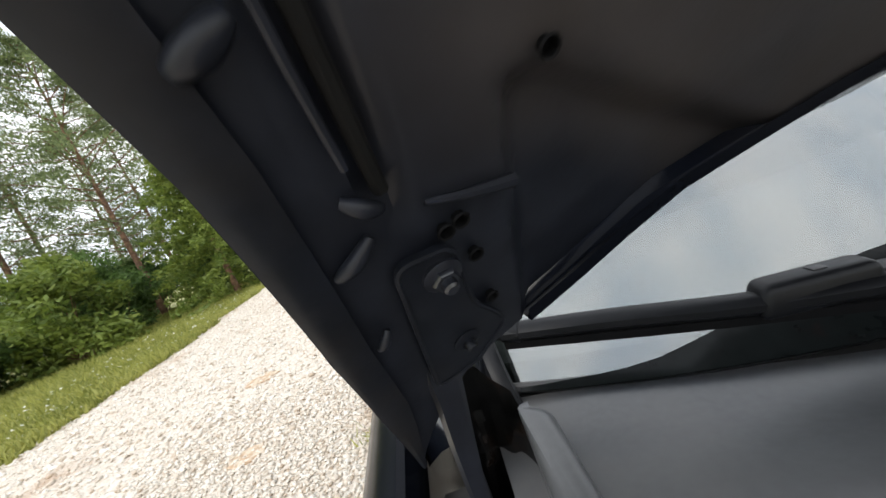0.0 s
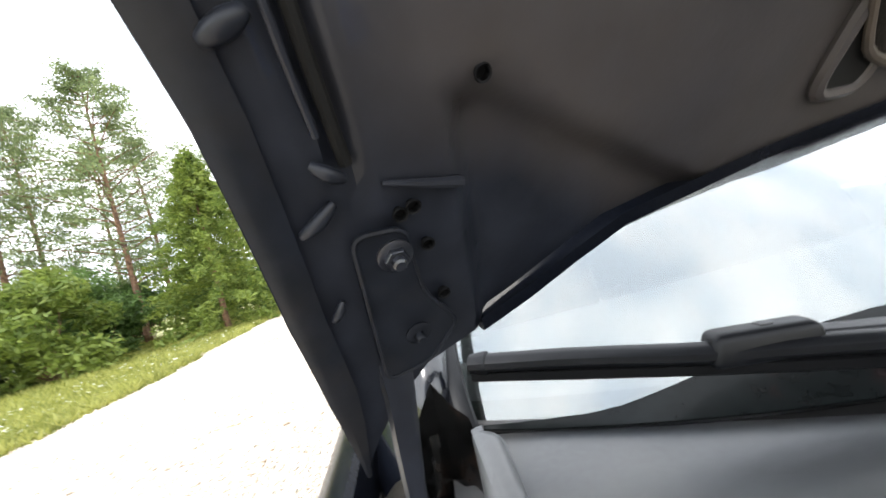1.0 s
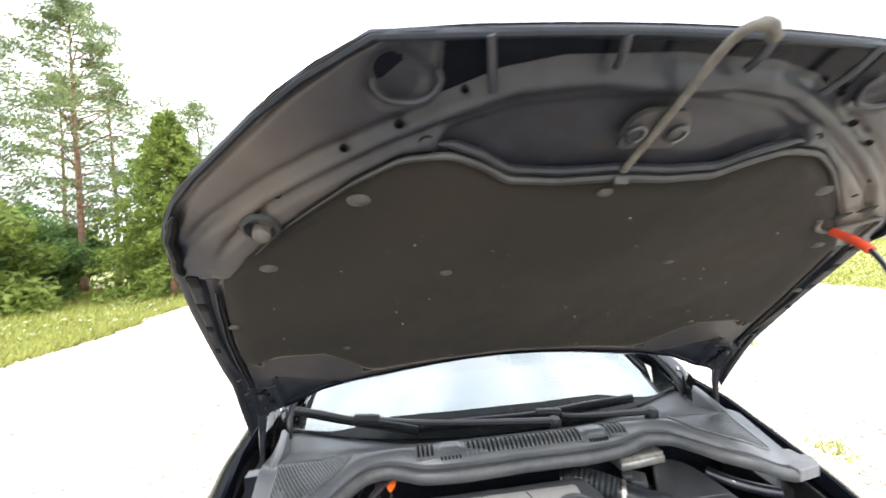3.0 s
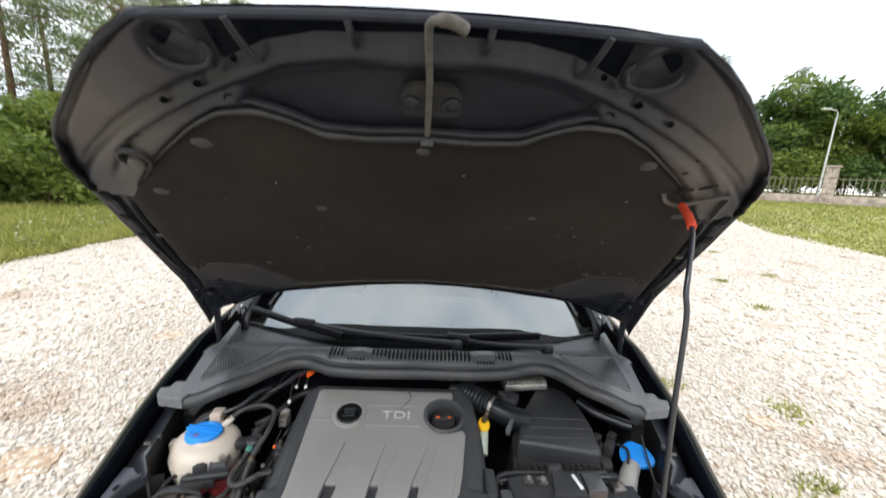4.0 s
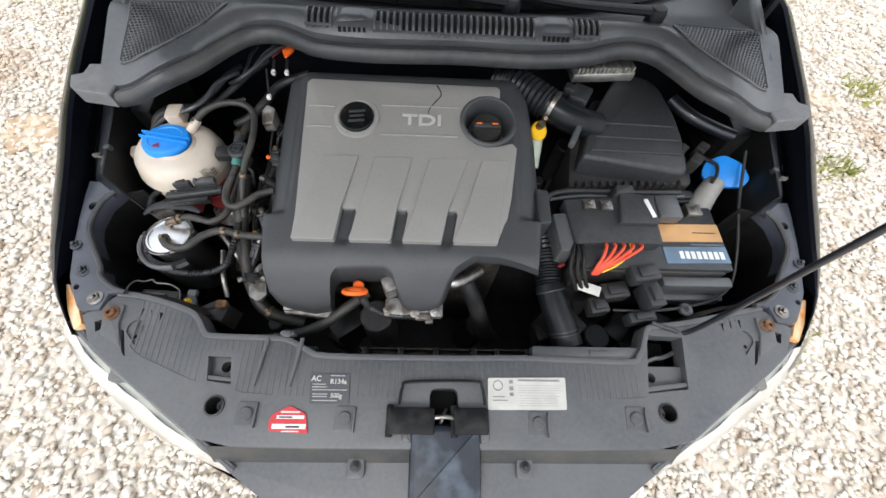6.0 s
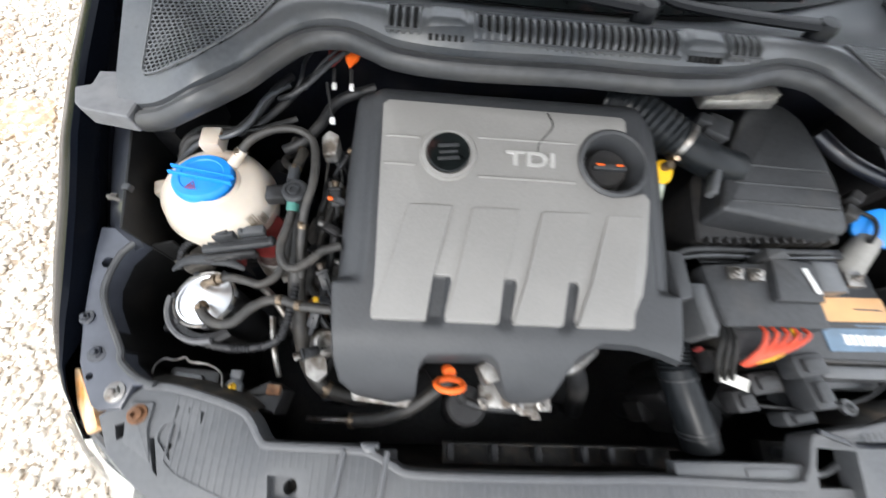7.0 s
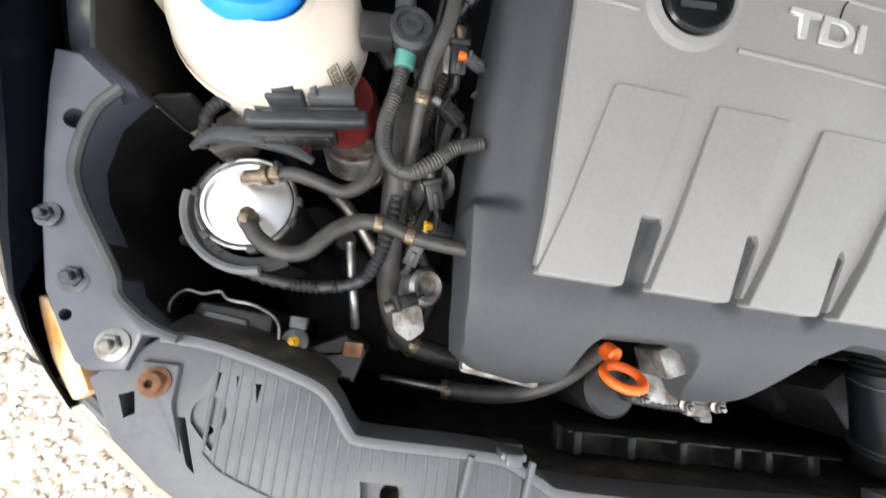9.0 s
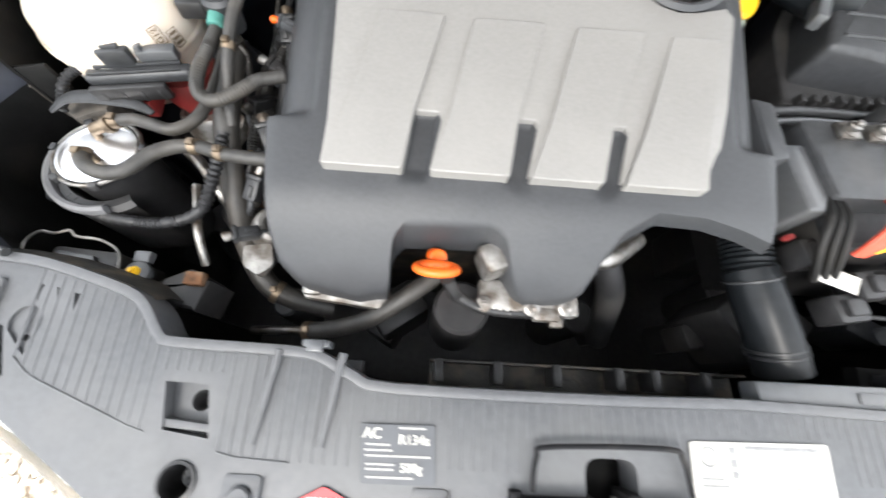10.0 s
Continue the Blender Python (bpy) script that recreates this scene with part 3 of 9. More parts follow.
def scatter_stones(name, spots, sizes, seed, label):
    """Many crushed stones in one mesh, each one a skewed, chipped block."""
    rs = np.random.RandomState(seed)
    base = np.array([(x, y, z) for z in (-1, 1) for x, y in ((-1, -0.7), (0.1, -1), (1, -0.3), (0.7, 0.8), (-0.6, 0.9))]) * 0.62
    fc = np.array([(0, 2, 1), (0, 3, 2), (0, 4, 3), (5, 6, 7), (5, 7, 8), (5, 8, 9)] + [t for k in range(5) for t in ((k, (k + 1) % 5, 5 + (k + 1) % 5), (k, 5 + (k + 1) % 5, 5 + k))])
    n = len(spots)
    nv = len(base)
    v = base[None] + rs.uniform(-0.24, 0.24, (n, nv, 3))
    v = v * rs.uniform(0.6, 1.35, (n, 1, 3)) * np.array((1.0, 1.0, 0.78))
    q = rs.normal(size=(n, 4))
    q /= np.linalg.norm(q, axis=1, keepdims=True)
    w, x, y, z = q.T
    rot = np.stack([np.stack([1 - 2 * (y * y + z * z), 2 * (x * y - z * w), 2 * (x * z + y * w)], -1),
                    np.stack([2 * (x * y + z * w), 1 - 2 * (x * x + z * z), 2 * (y * z - x * w)], -1),
                    np.stack([2 * (x * z - y * w), 2 * (y * z + x * w), 1 - 2 * (x * x + y * y)], -1)], 1)
    v = np.einsum("nij,nkj->nki", rot, v) * sizes[:, None, None]
    v[:, :, 2] *= 0.75
    v += spots[:, None, :]
    faces = (fc[None] + (np.arange(n) * nv)[:, None, None]).reshape(-1, 3)
    me = bpy.data.meshes.new(name)
    me.vertices.add(n * nv)
    me.vertices.foreach_set("co", v.reshape(-1))
    me.loops.add(len(faces) * 3)
    me.loops.foreach_set("vertex_index", faces.reshape(-1).astype(np.int32))
    me.polygons.add(len(faces))
    me.polygons.foreach_set("loop_start", np.arange(0, len(faces) * 3, 3, dtype=np.int32))
    me.update(calc_edges=True)
    me.materials.append(STONE)
    return tagged(new(name, me), label, "gravel", kind="stuff")


def gravel_spots(n, x0, x1, y0, y1, s0, s1, seed, skip=None):
    rs = np.random.RandomState(seed)
    p = np.stack([rs.uniform(x0, x1, n), rs.uniform(y0, y1, n), np.zeros(n)], 1)
    s = rs.uniform(s0, s1, n) * (1 + 0.6 * rs.rand(n) ** 4)
    if skip:
        keep = np.array([not skip(a, b) for a, b, _ in p])
        p, s = p[keep], s[keep]
    p[:, 2] = s * rs.uniform(-0.1, 0.35, len(s)) + 0.004 + np.array([ground_z(a, b) for a, b, _ in p])
    return p, s


thin = random.Random(21)


def thinned(x, y):
    """Fine stones give way to coarser ones over the last metre, unevenly."""
    d = min(3.5 - abs(x), 3.9 - y, y + 1.1) / 1.0 + 0.45 * noise.noise((x * 1.3, y * 1.3, 4.0))
    return thin.random() > d


near = [gravel_spots(29000, -3.5, -0.62, -0.8, 3.9, 0.008, 0.0175, 1, thinned), gravel_spots(29000, 0.62, 3.5, -0.8, 3.9, 0.008, 0.0175, 2, thinned),
        gravel_spots(7500, -0.9, 0.9, -1.1, 0.35, 0.008, 0.0175, 3, thinned)]
scatter_stones("gravel", np.concatenate([a for a, _ in near]), np.concatenate([b for _, b in near]), 5, "loose pale limestone gravel beside the car")
far = gravel_spots(68000, -8.2, 13.2, -3.5, 14.0, 0.014, 0.028, 4,
                   lambda x, y: (abs(x) < 2.6 + 0.5 * noise.noise((x, y, 9.0)) and -0.5 < y < 3.0) or x < edge_left(y) - 0.25 or x > edge_right(y) + 0.3)
scatter_stones("gravel", far[0], far[1], 6, "pale limestone gravel farther along the drive")

rs = random.Random(11)
stains = [(-2.03, 1.42, 0.16), (-2.35, 2.9, 0.12), (-2.9, 4.3, 0.15), (-1.15, 0.28, 0.05), (2.3, 1.9, 0.09)]
for sx, sy, sr in stains:
    bm = bm_new()
    out = [(sx + sr * (0.85 + 0.35 * noise.noise((3 * math.cos(a), 3 * math.sin(a), sr * 90))) * math.cos(a) * 1.2, sy + sr * (0.8 + 0.4 * noise.noise((3 * math.cos(a), 3 * math.sin(a), sr * 50))) * math.sin(a)) for a in (2 * math.pi * k / 48 for k in range(48))]
    prism(bm, out, 0.0, lambda x, y: 0.0125 + 0.004 * noise.noise((x * 30, y * 30, 0)))
    part("soil_patch", bm, DIRT, None, "patch of rust-brown earth showing between the stones", category="soil", kind="structure")


def blades(name, spots, h0, h1, seed, label, material=None, lean=0.5, wid=0.008):
    """Grass: thin bent triangles in one mesh."""
    r = np.random.RandomState(seed)
    n = len(spots)
    a = r.uniform(0, 6.28, n)
    d = np.stack([np.cos(a), np.sin(a), np.zeros(n)], 1)
    h = r.uniform(h0, h1, n)
    off = np.stack([r.normal(0, lean, n) * h, r.normal(0, lean, n) * h, h], 1)
    w = (wid * r.uniform(0.6, 1.6, n))[:, None]
    v = np.stack([spots - d * w, spots + d * w, spots + off], 1).reshape(-1, 3)
    me = bpy.data.meshes.new(name)
    me.from_pydata(v.tolist(), [], np.arange(n * 3).reshape(-1, 3).tolist())
    me.materials.append(material or GRASS)
    return tagged(new(name, me), label, "grass", kind="stuff")


r = np.random.RandomState(21)
n = 60000
gy_ = 2 + 22 * r.rand(n) ** 1.2
gx_ = np.array([edge_left(y) for y in gy_]) + 0.3 - 11 * r.rand(n) ** 1.4
blades("grass", np.stack([gx_, gy_, np.full(n, -0.01)], 1), 0.05, 0.22, 22, "uncut green and straw-coloured grass verge", wid=0.022)
n = 40000
gy_ = 3 + 22 * r.rand(n)
gx_ = np.array([edge_right(y) for y in gy_]) - 0.3 + 18 * r.rand(n) ** 1.2
blades("grass", np.stack([gx_, gy_, np.array([ground_z(a, b) for a, b in zip(gx_, gy_)]) - 0.01], 1), 0.04, 0.15, 23, "short grass between the drive and the fence", wid=0.024)
tufts = []
for tx, ty in [(1.75, 1.15), (2.1, 1.35), (1.55, 0.75), (1.9, 2.3), (1.35, 0.45), (2.6, 2.0), (-1.7, 1.9), (-1.35, 2.6), (4.4, 4.2), (4.9, 5.5), (6.2, 6.0), (6.9, 8.2), (5.6, 9.0)]:
    k = 90
    tufts.append(np.stack([r.normal(tx, 0.07, k), r.normal(ty, 0.05, k), np.full(k, 0.005)], 1))
blades("weeds", np.concatenate(tufts), 0.02, 0.07, 24, "small green weed tufts growing through the gravel", wid=0.006)
n = 260
fy = 3 + 12 * r.rand(n)
fx = np.array([edge_left(y) for y in fy]) + 0.1 - 3.0 * r.rand(n)
FLOWER = mat("white_flower", (0.8, 0.8, 0.72), 0.7)
blades("flowers", np.stack([fx, fy, np.full(n, 0.12)], 1), 0.015, 0.03, 25, "scattered small white flowers in the verge", FLOWER, 1.5, 0.022)


# ---- trees ----
def leaf_mesh(name, centres, size, seed, up=0.3, stretch=1.6):
    """Clumps of small leaves: one rhombus each, in one mesh."""
    rg = np.random.RandomState(seed)
    n = len(centres)
    a = rg.normal(size=(n, 3))
    a[:, 2] *= up + 0.4
    a /= np.linalg.norm(a, axis=1, keepdims=True)
    b = np.cross(a, rg.normal(size=(n, 3)))
    b /= np.linalg.norm(b, axis=1, keepdims=True)
    s = (size * rg.uniform(0.6, 1.4, n))[:, None]
    v = np.stack([centres - a * s * stretch, centres + b * s * 0.6, centres + a * s * stretch, centres - b * s * 0.6], 1).reshape(-1, 3)
    me = bpy.data.meshes.new(name)
    me.from_pydata(v.tolist(), [], np.arange(n * 4).reshape(-1, 4).tolist())
    return me


def tree_root(name, x, y, label, category="tree", group=""):
    return thing(name, label, category, (x, y, ground_z(x, y)), group)


def hang(ob_name, me, material, root):
    me.materials.append(material)
    ob = new(ob_name, me)
    ob.parent = root
    return ob


def pine(x, y, h, seed, bare=0.35, spread=2.4, leaves=9000, lean=(0, 0), label="tall Scots pine with a bare reddish trunk and an open crown"):
    """A Scots pine: a bare reddish trunk, open limbs and tufts of needles."""
    rg = np.random.RandomState(seed)
    root = tree_root("pine_tree", x, y, label, group="pines beside the drive")
    bm = bm_new()
    line = [Vector((lean[0] * t * t * h + 0.12 * math.sin(3 * t + seed), lean[1] * t * t * h + 0.1 * math.sin(4 * t), t * h)) for t in np.linspace(0, 1, 12)]
    tube(bm, line, lambda t: 0.17 * (1 - t) ** 0.8 + 0.015, 9, 2)
    me = bpy.data.meshes.new("trunk")
    bm.to_mesh(me)
    bm.free()
    me.shade_smooth()
    hang("trunk", me, BARK, root)
    bm = bm_new()
    tips = []
    k = int(h * 4.2)
    for i in range(k):
        t = bare + (1 - bare) * (i / k) ** 0.9
        p = line[min(int(t * 11), 10)].lerp(line[min(int(t * 11) + 1, 11)], t * 11 - int(t * 11))
        a = i * 2.4 + rg.uniform(-0.5, 0.5)
        u = (t - bare) / (1 - bare)
        ln = spread * (0.45 + 0.75 * math.sin(math.pi * min(u * 0.75 + 0.22, 1.0))) * rg.uniform(0.55, 1.15) * (1 - 0.75 * u ** 3)
        d = Vector((math.cos(a), math.sin(a), rg.uniform(-0.12, 0.28) + 0.35 * u))
        q = [p, p + d * ln * 0.5 + Vector((0, 0, 0.05 * ln)), p + d * ln]
        tube(bm, q, lambda s: 0.035 * (1 - s) + 0.006, 5, 3, cap=False)
        for _ in range(6):
            s = rg.uniform(0.35, 1.05)
            tips.append(p + d * ln * s + Vector(rg.normal(0, 0.13 * ln, 3)) * 0.9)
    me = bpy.data.meshes.new("branching")
    bm.to_mesh(me)
    bm.free()
    hang("branching", me, BARK, root)
    tips = np.array([tuple(c) for c in tips])
    c = tips[rg.randint(0, len(tips), leaves)] + rg.normal(0, 1, (leaves, 3)) * np.array((0.26, 0.26, 0.13))
    hang("crown", leaf_mesh("crown", c, 0.055, seed + 1), NEEDLE, root)
    return root


def conifer(x, y, h, seed, rad=2.0, leaves=14000):
    """A young spruce with drooping sprays down to the ground."""
    rg = np.random.RandomState(seed)
    root = tree_root("spruce_tree", x, y, "dense fresh-green conifer with drooping sprays down to the grass")
    bm = bm_new()
    cyl(bm, (0, 0, 0), (0, 0, h), 0.14, 0.01, 8)
    me = bpy.data.meshes.new("trunk")
    bm.to_mesh(me)
    bm.free()
    hang("trunk", me, BARK, root)
    c = []
    k = int(h * 14)
    for i in range(k):
        t = i / k
        a = i * 2.4 + rg.uniform(-0.3, 0.3)
        ln = rad * (1 - t) ** 0.75 * rg.uniform(0.7, 1.15) + 0.15
        for _ in range(leaves // k):
            s = rg.uniform(0.1, 1.0) ** 0.7
            c.append((math.cos(a) * ln * s + rg.normal(0, 0.12), math.sin(a) * ln * s + rg.normal(0, 0.12), max(0.05, t * h + 0.15 + 0.25 * s - 0.55 * s * s + rg.normal(0, 0.10))))
    hang("crown", leaf_mesh("crown", np.array(c), 0.065, seed + 1, 0.1), LEAF_L, root)


def bush(x, y, rad, h, seed, leaves=7000, material=None, size=0.075, label="dense green shrub in the hedge at the verge", name="shrub"):
    """A leafy shrub: stems and many lumps of leaves with gaps."""
    rg = np.random.RandomState(seed)
    root = tree_root(name, x, y, label, "shrub" if name == "shrub" else "tree", "hedge shrubs" if name == "shrub" else "far trees")
    bm = bm_new()
    lumps = []
    for i in range(16):
        a, u = rg.uniform(0, 6.28), rg.uniform(0.1, 1)
        p = Vector((math.cos(a) * rad * u * 0.8, math.sin(a) * rad * u * 0.8, h * rg.uniform(0.12, 0.88) * (1.1 - 0.35 * u)))
        lumps.append((p, rad * rg.uniform(0.28, 0.5)))
        tube(bm, [(p.x * 0.1, p.y * 0.1, 0), (p.x * 0.4, p.y * 0.4, p.z * 0.5), tuple(p)], lambda s: 0.03 * (1 - s) + 0.006, 5, 2, cap=False)
    me = bpy.data.meshes.new("branching")
    bm.to_mesh(me)
    bm.free()
    hang("branching", me, BARK, root)
    c = []
    for p, s in lumps:
        k = leaves // len(lumps)
        d = rg.normal(size=(k, 3))
        d /= np.linalg.norm(d, axis=1, keepdims=True)
        c.append(np.array(p) + d * s * rg.uniform(0.45, 1.05, (k, 1)) * np.array((1, 1, 0.8)))
    c = np.concatenate(c)
    c[:, 2] = np.abs(c[:, 2]) + 0.02
    hang("crown", leaf_mesh("crown", c, size, seed + 1), material or LEAF, root)


for i, (px, py, ph, pl) in enumerate([(-17.0, 21.4, 15.5, (0.01, 0)), (-21.6, 19.6, 15, (0.03, 0)), (-24.5, 16.8, 15, (0.04, 0)), (-25, 25, 17, (-0.02, 0)),
                                      (-29, 20, 16, (0, 0)), (-22, 31, 16, (0, 0)), (-15.5, 31, 14, (0, 0)), (-31, 13, 15, (0, 0)), (-27, 33, 17, (0, 0))]):
    pine(px, py, ph, 40 + i, 0.22 + 0.04 * (i % 3), 4.4 if i == 0 else 3.5, 26000 if i == 0 else 14000, pl)
conifer(-9.9, 16.8, 7.8, 60, 3.0, 22000)
conifer(-11.8, 20.5, 8.6, 61, 3.0, 15000)
k = 0
for bx, by, br, bh in [(a, b_, c * 1.15, d * 1.35) for a, b_, c, d in [(-13.6, 13.2, 1.9, 2.8), (-16.2, 11.6, 2.0, 3.1), (-19.0, 10.2, 2.1, 3.2), (-22, 8.9, 2.2, 3.3), (-25, 7.5, 2.3, 3.3), (-14.8, 16.4, 2.0, 3.0), (-17.5, 18.2, 2.1, 3.0),
                       (-20.2, 15.2, 2.2, 3.4), (-23.6, 13.0, 2.3, 3.6), (-13.2, 20.8, 1.9, 3.0), (-18.6, 23.6, 2.3, 3.4), (-14.4, 24.8, 2.2, 3.2), (-21.5, 26.0, 2.4, 3.8), (-28, 11.5, 2.5, 3.8), (-11.2, 25.6, 2.2, 3.2), (-27, 16, 2.6, 4.2)]]:
    bush(bx, by, br, bh, 80 + k, 9500, LEAF if k % 4 else LEAF_L)
    k += 1
for i in range(26):
    fx = 21 + i * 1.7 + 2.2 * noise.noise((i * 0.7, 0, 3))
    fy = 46 - i * 0.85 + 3.0 * noise.noise((i * 0.5, 4, 3))
    fh = min(13.4, max(9.5, 13.4 - 0.42 * (i - 7)))
    if i % 4 == 3:
        pine(fx, fy + 3, fh + 1.6 + 1.5 * noise.noise((i, 2, 1)), 140 + i, 0.35, 2.6, 4500, label="far pine rising over the wood behind the fence")
    else:
        bush(fx, fy, 4.4, fh + 1.6 * noise.noise((i * 1.3, 7, 1)), 140 + i, 9500, LEAF if i % 3 else LEAF_L, 0.16, "leafy tree at the edge of the far wood", "broadleaf_tree")

# ---- fence, lamp, far wall ----
FA, FB = Vector((13.0, 29.9, ground_z(15.5, 27.0))), Vector((31.0, 8.85, ground_z(15.5, 27.0)))
fd = (FB - FA).normalized()
fn_ = Vector((-fd.y, fd.x, 0))
frot = Matrix((fd, fn_, Vector((0, 0, 1)))).transposed()
fence = thing("fence", "low stone fence with square pillars and vertical metal bars", "fence", tuple(FA))
flen = (FB - FA).length
bm = bm_new()
box(bm, FA.lerp(FB, 0.5) + Vector((0, 0, 0.25)), (flen, 0.3, 0.5), 0.02, frot)
part("plinth", bm, STONEMAT, fence, "pale rubble stone plinth")
nb = 9
for i in range(nb):
    p = FA.lerp(FB, (i + 0.45) / nb)
    bm = bm_new()
    box(bm, p + Vector((0, 0, 1.0)), (0.44, 0.46, 2.0), 0.0, frot)
    pillar = part("pillar", bm, STONEMAT, fence)
    for kz in range(7):
        for side in (-1, 1):
            bm = bm_new()
            box(bm, p + fd * (0.13 * side) + Vector((0, 0, 0.15 + 0.29 * kz)), (0.25 + 0.03 * ((kz + i) % 2), 0.54, 0.275), 0.02, frot, seg=1)
            part("stone_block", bm, STONEMAT, pillar)
    bm = bm_new()
    box(bm, p + Vector((0, 0, 2.09)), (0.66, 0.66, 0.10), 0.02, frot)
    part("capstone", bm, STONEMAT, pillar)
bar_me = None
nbar = 120
for i in range(nbar):
    p = FA + fd * (flen * (i + 0.5) / nbar)
    if bar_me is None:
        bm = bm_new()
        box(bm, (0, 0, 1.0), (0.05, 0.03, 1.05), 0.0, frot)
        bar_me = bpy.data.meshes.new("bar")
        bm.to_mesh(bar_me)
        bm.free()
        bar_me.materials.append(FENCEMAT)
    o = new("bar", bar_me)
    o.parent = fence
    o.location = p - FA
for hz in (0.72, 1.40):
    bm = bm_new()
    box(bm, FA.lerp(FB, 0.5) + Vector((0, 0, hz)), (flen, 0.035, 0.05), 0.0, frot)
    part("rail", bm, FENCEMAT, fence)

LX, LY = 28.0, 25.6
LG = ground_z(LX, LY)
lamp = thing("street_lamp", "tall pale street lamp on a slim pole", "lamp", (LX, LY, LG))
bm = bm_new()
cyl(bm, (LX, LY, LG - 0.05), (LX, LY, 6.8), 0.075, 0.045, 12)
tube(bm, [(LX, LY, 6.7), (LX, LY, 7.1), (LX - 0.25, LY, 7.25), (LX - 0.6, LY, 7.3)], 0.035, 8)
part("pole", bm, POLE, lamp)
bm = bm_new()
box(bm, (LX - 0.85, LY, 7.3), (0.6, 0.22, 0.12), 0.04)
part("lamp_head", bm, POLE, lamp)

for wx, wy, ww, wh in [(-26.5, 29.5, 3.0, 1.3), (-33.0, 27.0, 4.0, 1.8), (-30.0, 23.5, 2.0, 1.2)]:
    sh = thing("shed", "small pale building half hidden behind the trees", "shed", (wx, wy, 0))
    bm = bm_new()
    box(bm, (wx, wy, wh / 2 + 0.6), (ww, 2.0, wh + 1.2), 0.02)
    part("wall", bm, SHEET, sh)
    bm = bm_new()
    prism(bm, [(wx - ww / 2 - 0.2, wy - 1.2), (wx + ww / 2 + 0.2, wy - 1.2), (wx + ww / 2 + 0.2, wy + 1.2), (wx - ww / 2 - 0.2, wy + 1.2)], wh + 1.2, lambda x, y: wh + 1.35 + 0.3 * (1.2 - abs(y - wy)))
    part("roof", bm, POLE, sh)


# ---- car body ----
car = thing("car", "black hatchback with its hood open on pale gravel", "car", (0, 1.6, 0))
rim_x = lerp_table([(0.235, 0.604), (0.28, 0.630), (0.315, 0.643), (0.366, 0.654), (0.437, 0.662), (0.518, 0.676), (0.62, 0.698), (0.74, 0.715), (0.94, 0.735), (1.4, 0.75)])
rim_z = lerp_table([(0.235, 0.822), (0.27, 0.834), (0.30, 0.844), (0.437, 0.882), (0.62, 0.925), (0.74, 0.95), (0.94, 0.99), (1.4, 1.03)])
FSEC = [(0.98, -0.62), (1.05, -0.36), (1.045, -0.22), (1.0, -0.135), (0.92, -0.092), (0.76, -0.052), (0.52, -0.024), (0.26, -0.008), (0.06, -0.0005), (-0.002, -0.004),
        (-0.004, -0.014), (-0.007, -0.022), (-0.010, -0.045), (-0.006, -0.052), (0.0, -0.056)]
fender_w = lerp_table([(0.235, 0.004), (0.27, 0.030), (0.31, 0.046), (0.36, 0.062), (0.45, 0.076), (0.6, 0.076), (0.75, 0.080), (0.9, 0.080), (1.4, 0.080)])


def fender_bm(sx):
    b = bm_new()
    rows = []
    for y in np.linspace(0.235, 1.40, 44):
        k = fender_w(y)
        front = min(1.0, max(0.03, (y - 0.235) / 0.075))
        inner = min(1.0, max(0.05, (y - 0.31) / 0.08))
        rows.append([b.verts.new((sx * (rim_x(y) + dx * (k if dx > 0 else inner)), y, rim_z(y) + dz * (inner if dx <= 0 else front if dz < -0.1 else 1))) for dx, dz in FSEC])
    for a, c in zip(rows[:-1], rows[1:]):
        for i in range(len(FSEC) - 1):
            b.faces.new((a[i], a[i + 1], c[i + 1], c[i]))
    return b


def strip(b, pts, wid, hgt):
    """A flat bar along points, standing on them."""
    line = smooth_line(pts, 4)
    fr = frames_along(line)
    rows = []
    for p, (t, u, w) in zip(line, fr):
        side = Vector((t.y, -t.x, 0)).normalized()
        rows.append([b.verts.new(p + side * s * wid + Vector((0, 0, h))) for s, h in ((-0.5, 0), (-0.5, hgt * 0.7), (-0.3, hgt), (0.3, hgt), (0.5, hgt * 0.7), (0.5, 0))])
    for a, c in zip(rows[:-1], rows[1:]):
        for i in range(5):
            b.faces.new((a[i], a[i + 1], c[i + 1], c[i]))
    b.faces.new(rows[0])
    b.faces.new(rows[-1][::-1])


